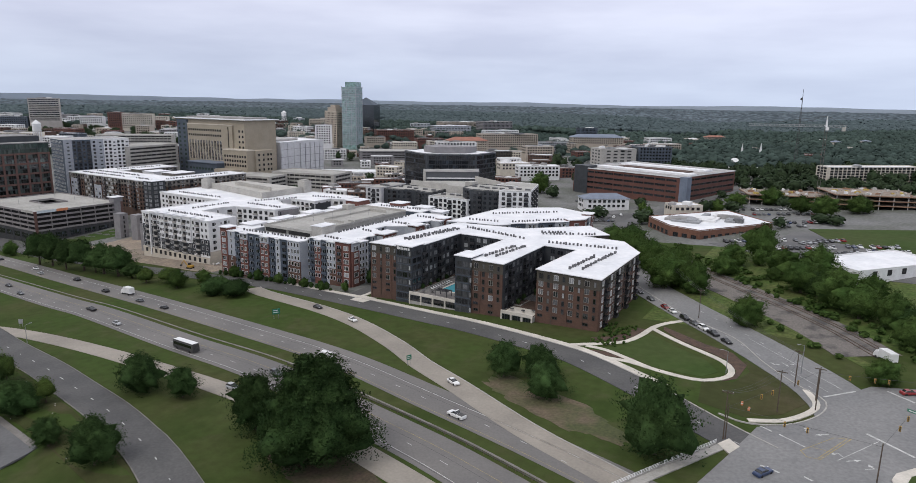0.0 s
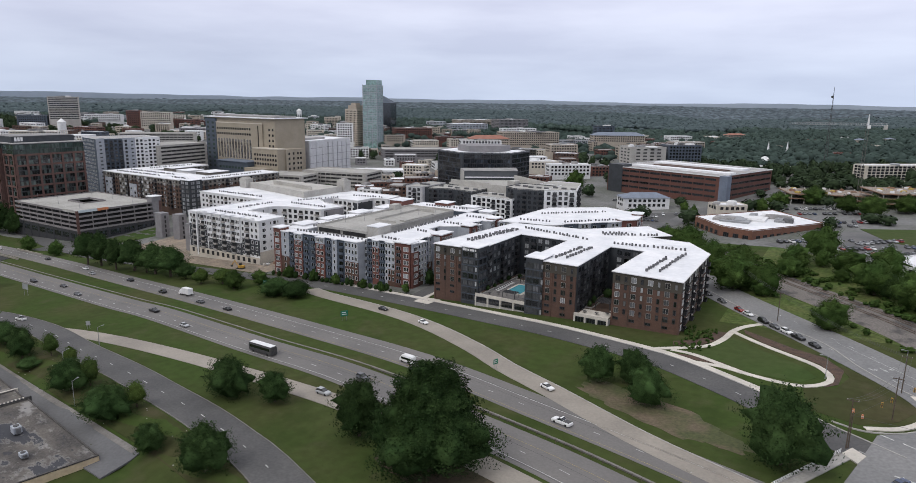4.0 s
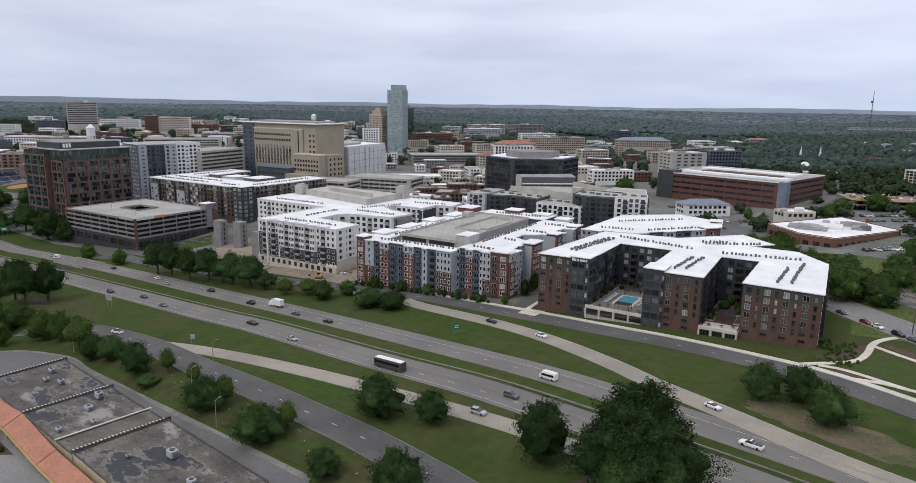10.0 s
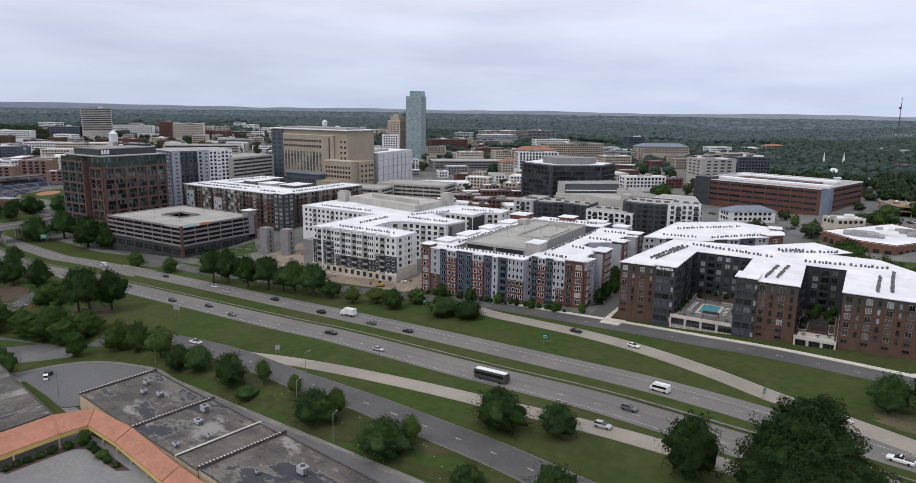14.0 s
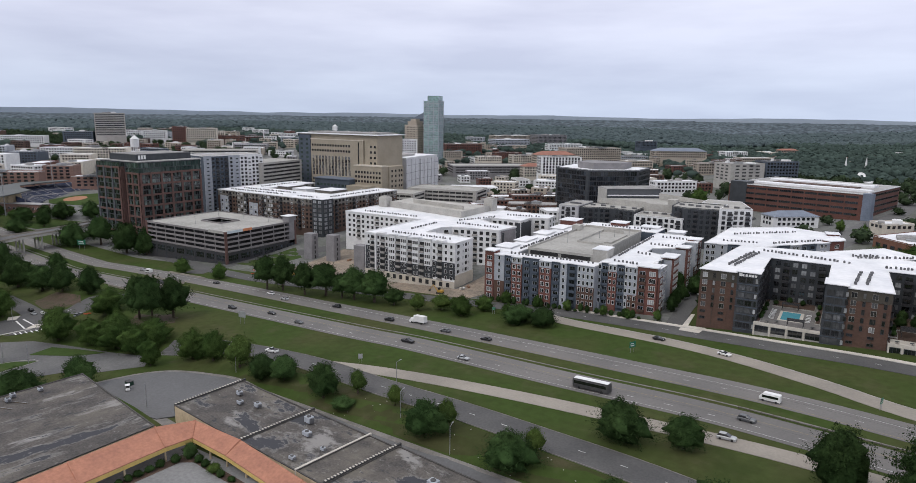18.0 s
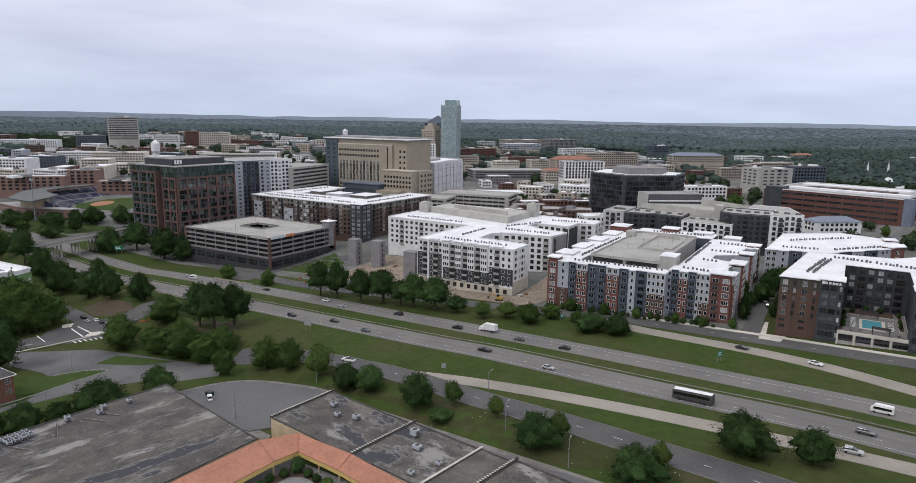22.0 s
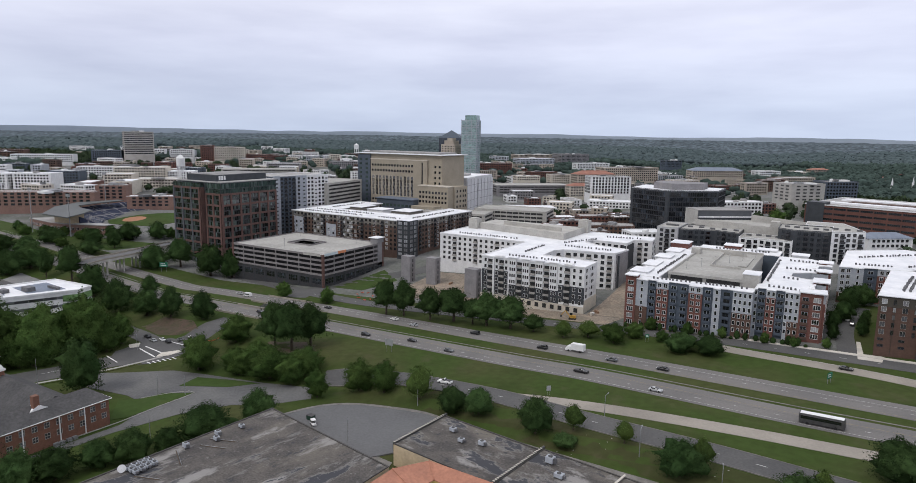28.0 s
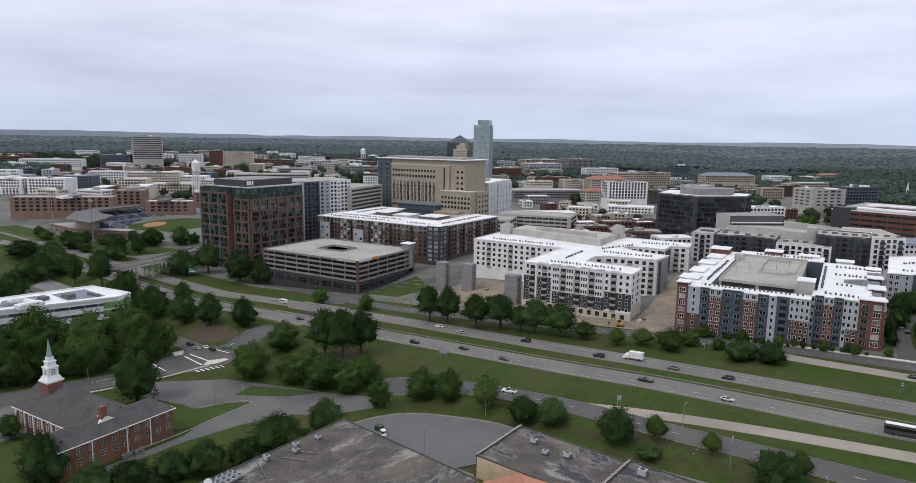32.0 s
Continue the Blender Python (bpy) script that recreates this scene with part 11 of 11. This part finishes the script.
# ---- roof condensers ----
bm = bmesh.new()
tube(bm, (0, 0, 0), (0, 0, 0.95), 0.46, 0.44, 8)
tube(bm, (0, 0, 0.95), (0, 0, 1.05), 0.36, 0.34, 8)
COND = part_mesh("condenser", bm, M["unit"])


def condensers(x0, y0, x1, y1, z, step=2.1, rows=2, gap=1.9):
    """A row of round-topped air conditioning condensers on a roof."""
    a, b = Vector((x0, y0)), Vector((x1, y1))
    d = (b - a).normalized()
    n = Vector((-d.y, d.x))
    k = int((b - a).length / step)
    for r in range(rows):
        for i in range(k):
            if (i * 7 + r * 3) % 11 == 0 or (i // 9 + r) % 5 == 4:
                continue
            p = a + d * (i * step + 0.3 * math.sin(i * 5.1 + r)) + n * (r * gap + 0.25 * math.cos(i * 3.7))
            CONDS.append(Matrix.Translation((p.x, p.y, z)) @ Matrix.Diagonal((1.0, 1.0, 0.9 + 0.2 * math.sin(i * 2.3), 1)) @ Matrix.Rotation(i * 0.7, 4, "Z"))


CONDS = []
for row in ((-166.8, 230, -161, 268, 30.2), (-164.6, 230, -158.8, 268, 30.2), (-121.6, 222, -119.5, 248, 30.2), (-117.8, 224, -115.8, 250, 30.2), (-86, 222, -84.5, 250, 30.2), (-81.6, 224, -80, 262, 30.2), (-159, 272, -122, 263, 30.2), (-122, 278, -98, 292, 30.2), (-124, 281, -112, 288, 30.2), (-112, 262, -80, 267, 30.2)):
    condensers(*row, 1.5, 1)
for row in ((-266, 226.6, -222, 228.4, 23.8), (-217, 234, -200, 232, 25.0), (-217.5, 244, -217.5, 312, 25.0), (-213, 258, -203, 256, 25.0), (-214, 284, -198, 284, 25.0), (-214, 308, -198, 308, 25.0), (-266, 238, -265.5, 318, 23.8), (-255, 327, -222, 329, 25.0), (-184, 316, -164, 320, 25.2), (-160, 322, -136, 350, 25.2), (-182, 340, -150, 372, 25.2), (-350, 243, -308, 243, 23.2), (-346, 256, -346, 286, 23.2), (-336, 291, -304, 291, 23.2), (-340, 300, -326, 330, 23.2), (-326, 340, -302, 346, 23.2), (-415, 298, -368, 298, 23.2), (-580, 322, -480, 322, 24.8), (-578, 334, -500, 334, 24.8), (-476, 330, -476, 396, 24.8), (-575, 350, -575, 396, 24.8)):
    condensers(*row, 1.75, 1)
CONDS.sort(key=lambda q: q.translation.y)
for i, q in enumerate(CONDS[:200]):
    ob = place("air_conditioner", COND, None, q)
    tagged(ob, "small grey air conditioning condenser on a white roof", "air conditioner", "condensers on the roofs")
ob = joined("air_conditioners", COND, CONDS[200:], None)
tagged(ob, "grey air conditioning condensers on the far roofs", "air conditioner", kind="stuff")


# ---- poles, signs and lamps ----
def pole(x, y, h, r=0.16, arms=1, label="weathered wooden utility pole with crossarm", name="utility_pole", mat="wood"):
    z = gz(x, y)
    root = thing(name, (x, y, z), label, "pole", "utility poles")
    bm = bmesh.new()
    tube(bm, (x, y, z - 0.5), (x, y, z + h), r, r * 0.7, 8)
    part("shaft", bm, M[mat], root)
    for k in range(arms):
        bm = bmesh.new()
        box(bm, x - 1.3, y - 0.08, z + h - 0.7 - k, x + 1.3, y + 0.08, z + h - 0.5 - k)
        part("crossarm", bm, M[mat], root)
        for o in (-1.1, 0.0, 1.1):
            bm = bmesh.new()
            tube(bm, (x + o, y, z + h - 0.5 - k), (x + o, y, z + h - 0.25 - k), 0.07, n=6)
            part("insulator", bm, M["precast"], root)
    return Vector((x, y, z + h - 0.4))


tops = [pole(*p) for p in ((-18.6, 153.3, 12.5), (-1, 180, 12), (-6.8, 194.2, 11), (-9.3, 175, 11.5), (-43, 247, 11.5), (-70, 300, 12))]
for a, b in ((0, 3), (3, 2), (2, 4), (4, 5)):
    root = thing("power_line", tuple(tops[a]), "thin black overhead power lines", "cable", "overhead cables")
    for o in (-1.1, 0.0, 1.1):
        bm = bmesh.new()
        prev = None
        for k in range(9):
            u = k / 8
            p = tops[a].lerp(tops[b], u) + Vector((o, 0, -1.4 * 4 * u * (1 - u)))
            cur = [bm.verts.new(p + Vector(q)) for q in ((0.03, 0, 0), (0, 0.03, 0.02), (-0.03, 0, 0), (0, -0.03, -0.02))]
            if prev:
                for i in range(4):
                    bm.faces.new((prev[i], prev[(i + 1) % 4], cur[(i + 1) % 4], cur[i]))
            prev = cur
        part("wire", bm, M["steel_dark"], root)
for x, y, h in ((-314, 64, 9), (-408, 64, 8), (-398, 68.5, 8), (-311, 97.5, 9), (-372, 36.5, 8), (-399, 28, 8), (-463, 48, 11), (-440, 100, 8), (-470, 96, 8)):
    pole(x, y, h, 0.12, 0, "plain grey metal lamp pole", "lamp_pole", "metal")


def street_lamp(x, y, h, yaw):
    z = gz(x, y)
    root = thing("street_lamp", (x, y, z), "grey metal street lamp with a curved arm", "street lamp", "street lamps")
    d = Vector((math.cos(radians(yaw)), math.sin(radians(yaw)), 0))
    bm = bmesh.new()
    tube(bm, (x, y, z - 0.3), (x, y, z + h), 0.12, 0.08, 8)
    part("pole", bm, M["metal"], root)
    bm = bmesh.new()
    e = Vector((x, y, z + h)) + d * 1.8 + Vector((0, 0, 0.3))
    tube(bm, (x, y, z + h - 0.1), e, 0.06, n=6)
    part("arm", bm, M["metal"], root)
    bm = bmesh.new()
    box(bm, -0.45, -0.16, -0.12, 0.45, 0.16, 0.05, 0, Matrix.Translation(e) @ Matrix.Rotation(radians(yaw), 4, "Z"))
    part("lamp_head", bm, M["metal"], root)


for x, y, h, yw in ((-209, 81.5, 8, 100), (-249, 112, 7, 80), (-232, 91, 8, 95), (-25, 196, 7, 200), (-6, 205, 9, 220)):
    street_lamp(x, y, h, yw)


def road_sign(x, y, w, h, up, yaw, mat, label, name="road_sign"):
    z = gz(x, y)
    root = thing(name, (x, y, z), label, "sign", "road signs")
    m = Matrix.Translation((x, y, z)) @ Matrix.Rotation(radians(yaw), 4, "Z")
    for s in (-1, 1):
        bm = bmesh.new()
        tube(bm, m @ Vector((s * w * 0.3, 0.08, -0.4)), m @ Vector((s * w * 0.3, 0.08, up + h)), 0.07, n=6)
        part("post", bm, M["metal"], root)
    bm = bmesh.new()
    box(bm, -w / 2, -0.05, up, w / 2, 0.03, up + h, 0, m)
    part("panel", bm, M[mat], root)
    if mat == "sign_green":
        for k in range(2):
            bm = bmesh.new()
            box(bm, -w * 0.36, -0.07, up + h * (0.25 + 0.35 * k), w * (0.3 - 0.1 * k), -0.055, up + h * (0.4 + 0.35 * k), 0, m)
            part("lettering_bar", bm, M["frame_white"], root)


for p in ((-188.7, 175.2, 3.0, 2.2, 1.9, 62, "sign_green", "green direction sign with white bars on posts"), (-112.2, 158.1, 1.8, 1.6, 1.9, 70, "sign_green", "green exit sign with white bars on posts"), (-352.6, 136.4, 3.8, 2.8, 3.0, 10, "sign_back", "grey back of a freeway sign on posts"), (-609, 208, 5.5, 3.4, 3.5, 40, "sign_green", "large green freeway sign with white bars"), (-258.7, 198.2, 1.6, 1.4, 2.0, 30, "sign_green", "small green sign with white bars"), (-445, 199, 4.5, 2.4, 0.6, 20, "sign_green", "green street sign with white bars near the ramp"), (-272, 121, 1.6, 1.8, 1.6, 40, "sign_back", "grey back of a road sign")):
    road_sign(*p)

# small utility buggy beside the dumpster
gb = gz(-334, 70) + 0.42
buggy = thing("utility_buggy", (-334, 70, gb), "small white open utility buggy with roof", "buggy")
mb = Matrix.Translation((-334, 70, gb)) @ Matrix.Rotation(radians(-30), 4, "Z")
for nm, q, mt in (("body", (-1.5, -0.7, 0.3, 1.5, 0.7, 0.75), "white"), ("roof", (-1.0, -0.75, 1.85, 1.0, 0.75, 1.95), "white"), ("seat", (-0.5, -0.6, 0.75, 0.2, 0.6, 1.0), "steel_dark"), ("backrest", (-0.6, -0.6, 1.0, -0.45, 0.6, 1.4), "steel_dark"), ("cargo_bed", (-1.5, -0.65, 0.75, -0.65, 0.65, 1.0), "steel_dark")):
    bm = bmesh.new()
    box(bm, *q, 0, mb)
    part(nm, bm, M[mt], buggy)
for ax in (-0.95, 0.95):
    for ay in (-0.68, 0.68):
        bm = bmesh.new()
        tube(bm, mb @ Vector((ax, ay - 0.12, 0.3)), mb @ Vector((ax, ay + 0.12, 0.3)), 0.3, n=12)
        part("wheel", bm, M["tyre"], buggy)
        bm = bmesh.new()
        tube(bm, mb @ Vector((ax * 0.95, ay, 0.75)), mb @ Vector((ax * 0.95, ay, 1.85)), 0.03, n=5)
        part("roof_post", bm, M["metal"], buggy)

# satellite dish at the edge of the large shop's roof
dish = thing("satellite_dish", (-343.5, 9.6, 2.1), "white satellite dish on a short mast", "satellite dish")
bm = bmesh.new()
tube(bm, (-343.5, 9.6, 2.0), (-343.5, 9.6, 3.2), 0.07, n=6)
part("mast", bm, M["metal"], dish)
bm = bmesh.new()
tube(bm, (-343.3, 9.5, 3.3), (-342.9, 9.3, 3.45), 0.35, 1.05, 16)
part("reflector", bm, M["white"], dish)
bm = bmesh.new()
tube(bm, (-342.9, 9.3, 3.45), (-341.9, 8.7, 3.9), 0.03, n=5)
part("feed_arm", bm, M["metal"], dish)
# timber rails that carry pipes beside the roof units
for x0, y0, x1, y1 in ((-339, 30, -331.5, 32.5), (-340, 34, -332, 37), (-342, 24.5, -334, 20), (-339, 10, -332, 12.4)):
    a, b = Vector((x0, y0, 2.2)), Vector((x1, y1, 2.2))
    rail_ = thing("pipe_rail", a, "weathered timber rail with a pipe on the flat roof", "pipe rail", "pipe rails on the large shop")
    bm = bmesh.new()
    tube(bm, a, b, 0.13, n=4)
    part("timber", bm, M["wood"], rail_)
    bm = bmesh.new()
    tube(bm, a + Vector((0.1, 0.3, 0.08)), b + Vector((0.1, 0.3, 0.08)), 0.06, n=6)
    part("pipe", bm, M["metal"], rail_)

# dumpster
ds = thing("dumpster", (-338, 73, gz(-338, 73) + 0.42), "dark green steel dumpster in the turning circle", "dumpster")
bm = bmesh.new()
box(bm, -339.2, 72.2, gz(-338, 73) + 0.42, -336.8, 74, gz(-338, 73) + 1.9)
part("bin", bm, M["bin_green"], ds)
bm = bmesh.new()
box(bm, -339.3, 72.1, gz(-338, 73) + 1.9, -336.7, 74.1, gz(-338, 73) + 2.02)
part("lid", bm, M["steel_dark"], ds)

# traffic signals hung over the junction on span wires
def signal(x, y, z, root):
    bm = bmesh.new()
    box(bm, x - 0.22, y - 0.2, z - 1.2, x + 0.22, y + 0.2, z)
    b = part("signal_head", bm, M["signal_yellow"], root, "yellow traffic signal head")
    for k in range(3):
        bm = bmesh.new()
        tube(bm, (x, y - 0.2, z - 0.22 - 0.38 * k), (x, y - 0.3, z - 0.22 - 0.38 * k), 0.14, n=8)
        part("lens", bm, M["steel_dark"], b)


M["signal_yellow"] = material("signal_yellow", (0.42, 0.25, 0.04), 0.6, (0.34, 0.2, 0.035), 0.8, 0.5, 2.0, 0.1, 0.0)
sg = thing("traffic_signal", (-1.3, 186.4, gz(-1.3, 186.4)), "yellow traffic signals hanging on span wires over the junction", "traffic signal")
POSTS = [Vector((x, y, gz(x, y) + 8.2)) for x, y in ((-18.2, 153.9), (-1.3, 186.4), (23.5, 190), (11.8, 148.4))]
for p in POSTS:
    bm = bmesh.new()
    tube(bm, (p.x, p.y, p.z - 8.7), p + Vector((0, 0, 0.8)), 0.15, 0.11, 8)
    part("signal_pole", bm, M["wood"], sg)
for i, us in ((0, (0.34, 0.46, 0.75)), (1, (0.28, 0.5, 0.62)), (2, (0.35, 0.55, 0.7)), (3, (0.45, 0.6))):
    a, b = POSTS[i], POSTS[(i + 1) % 4]
    bm = bmesh.new()
    tube(bm, a, b, 0.03, n=4)
    part("span_wire", bm, M["steel_dark"], sg)
    for u in us:
        q = a.lerp(b, u)
        signal(q.x, q.y, q.z - 0.1, sg)
q = POSTS[2].lerp(POSTS[3], 0.45)
bm = bmesh.new()
box(bm, -1.3, -0.03, -0.85, 1.3, 0.03, -0.2, 0, Matrix.Translation(q) @ Matrix.Rotation(radians(-30), 4, "Z"))
plate = part("street_sign", bm, M["sign_green"], sg, "green hanging street sign with a white bar")
bm = bmesh.new()
box(bm, -1.0, -0.045, -0.62, 0.9, -0.032, -0.4, 0, Matrix.Translation(q) @ Matrix.Rotation(radians(-30), 4, "Z"))
part("lettering_bar", bm, M["frame_white"], plate)
# works gear on the corner
for x, y in ((-15.6, 172.5), (-17.6, 175.2)):
    br = thing("traffic_barrel", (x, y, gz(x, y)), "orange traffic barrel on the grass corner", "traffic barrel", "orange barrels")
    z = gz(x, y)
    bm = bmesh.new()
    tube(bm, (x, y, z), (x, y, z + 1.0), 0.32, 0.26, 10)
    part("drum", bm, M["banner_orange"], br)
    bm = bmesh.new()
    tube(bm, (x, y, z + 0.5), (x, y, z + 0.65), 0.31, 0.30, 10)
    part("band", bm, M["frame_white"], br)
# orange road barriers by the junctions
bm = bmesh.new()
box(bm, -0.9, -0.08, 0.45, 0.9, 0.08, 0.95)
BOARD = part_mesh("board", bm, M["barrier_orange"])
bm = bmesh.new()
box(bm, -0.06, -0.35, 0.0, 0.06, 0.35, 0.06)
box(bm, -0.05, -0.05, 0.06, 0.05, 0.05, 0.45)
FOOT = part_mesh("foot", bm, M["steel_dark"])
for k, (x, y) in enumerate(((-447.2, 118.9), (-445.1, 119.7), (-444.1, 121.3), (-438.9, 219.6), (-439.4, 224.7), (-435, 224.9), (-427.2, 219.6), (-422.6, 211.6), (-424.8, 208.9), (-432, 212.4))):
    root = thing("road_barrier", (x, y, gz(x, y) + 0.2), "orange plastic road barrier on two feet", "barrier", "road barriers")
    m_ = Matrix.Translation((x, y, gz(x, y) + 0.2)) @ Matrix.Rotation(0.5 + 0.75 * k, 4, "Z")
    place("board", BOARD, root, m_)
    for u in (-0.7, 0.7):
        place("foot", FOOT, root, m_ @ Matrix.Translation((u, 0, 0)))

# concrete pipes, timber and machines on the building site
rngB = random.Random(17)
for k in range(26):
    x, y = rngB.uniform(-420, -290), rngB.uniform(219, 284)
    if is_built(x, y) and x > -362 or (x > -362 and y > 228 and x < -300):
        continue
    z = gz(x, y) + 0.12
    kind = k % 4
    if kind == 0:
        root = thing("spoil_heap", (x, y, z), "heap of orange-brown clay on the building site", "spoil heap", "spoil heaps")
        bm = bmesh.new()
        bmesh.ops.create_icosphere(bm, subdivisions=2, radius=1.0)
        r = rngB.uniform(2.0, 4.2)
        for v in bm.verts:
            f = 1 + 0.35 * noise.noise(v.co * 1.7 + Vector((k, 0, 0)))
            v.co = Vector((x, y, z)) + Vector((v.co.x * r * f, v.co.y * r * f, max(-0.2, v.co.z) * r * 0.5 * f))
        part("heap", bm, M["clay"], root)
    elif kind == 1:
        root = thing("plank_pile", (x, y, z), "stack of raw planks on the building site", "timber stack", "timber stacks")
        m = Matrix.Translation((x, y, z)) @ Matrix.Rotation(rngB.uniform(0, 3), 4, "Z")
        for a in range(4):
            bm = bmesh.new()
            box(bm, -1.9, -0.7 + 0.06 * a, 0.28 * a, 1.9, 0.7 - 0.05 * a, 0.28 * a + 0.24, 0, m)
            part("plank_layer", bm, M["timber"], root)
    elif kind == 2:
        root = thing("block_pallet", (x, y, z), "pale wrapped building blocks on pallets", "building blocks", "pallets on the site")
        m = Matrix.Translation((x, y, z)) @ Matrix.Rotation(rngB.uniform(0, 3), 4, "Z")
        for a in range(3):
            bm = bmesh.new()
            box(bm, a * 1.5 - 2.1, -0.6, 0.15, a * 1.5 - 0.8, 0.6, 0.15 + rngB.uniform(0.7, 1.4), 0, m)
            part("block_stack", bm, M[rngB.choice(("precast", "white", "walk"))], root)
            bm = bmesh.new()
            box(bm, a * 1.5 - 2.1, -0.6, 0, a * 1.5 - 0.8, 0.6, 0.146, 0, m)
            part("pallet", bm, M["timber"], root)
    else:
        root = thing("excavator", (x, y, z), "yellow tracked excavator on the building site", "excavator", "site machines")
        m = Matrix.Translation((x, y, z)) @ Matrix.Rotation(rngB.uniform(0, 6), 4, "Z")
        for sy in (-1.1, 0.7):
            bm = bmesh.new()
            box(bm, -1.8, sy, 0, 1.8, sy + 0.45, 0.8, 0, m)
            part("track", bm, M["tyre"], root)
        bm = bmesh.new()
        box(bm, -1.6, -1.1, 0.85, 1.3, 1.1, 1.9, 0, m)
        part("body", bm, M["signal_yellow"], root)
        bm = bmesh.new()
        box(bm, 0.1, -1.05, 1.9, 1.3, 0.0, 2.9, 0, m)
        part("cab", bm, M["glass"], root)
        bm = bmesh.new()
        tube(bm, m @ Vector((1.3, 0.4, 1.5)), m @ Vector((3.6, 0.4, 4.4)), 0.25, n=6)
        tube(bm, m @ Vector((3.6, 0.4, 4.4)), m @ Vector((5.6, 0.4, 1.8)), 0.2, n=6)
        part("boom", bm, M["signal_yellow"], root)
        bm = bmesh.new()
        box(bm, 5.2, -0.1, 0.9, 6.0, 0.9, 1.9, 0, m)
        part("bucket", bm, M["steel_dark"], root)

rngG = random.Random(41)
for k in range(24):
    x = -274 + 3.3 * k + rngG.uniform(-0.8, 0.8)
    w = rngG.uniform(1.6, 3.4)
    tree("bush", x, 218.2 + rngG.uniform(-0.6, 0.5), w, w * rngG.uniform(0.7, 1.5))
for x, y, w, h in ((-262, 217, 6, 6.5), (-246, 217.5, 5, 6), (-231, 217, 5, 5.5), (-214, 217, 5, 5), (-203, 216.5, 4, 4.5), (-191, 219, 4, 5)):
    tree("oak", x, y, w, h)
for x, y, w, h in ((-189.5, 236, 6, 8), (-190, 247, 7, 9), (-189.5, 258, 6, 8), (-196, 268, 7, 9), (-196, 277, 7, 9), (-178.5, 246, 5, 7), (-178, 258, 5, 7), (-177, 268, 5, 7)):
    tree("dark", x, y, w, h)
# scattered litter on the verge behind the shops
bm = bmesh.new()
rngL = random.Random(52)
for k in range(26):
    x, y = rngL.uniform(-258, -150), rngL.uniform(-6, 6)
    y += 88 - 0.14 * (x + 215)
    r = rngL.uniform(0.08, 0.2)
    box(bm, -r, -r * 0.6, 0.05, r, r * 0.6, 0.1 + 0.3 * r, 0, Matrix.Translation((x, y, gz(x, y) + 0.05)) @ Matrix.Rotation(rngL.uniform(0, 3), 4, "Z"))
tagged(part("litter", bm, M["precast"], None), "pale scraps of litter on the grass verge", "litter", kind="stuff")
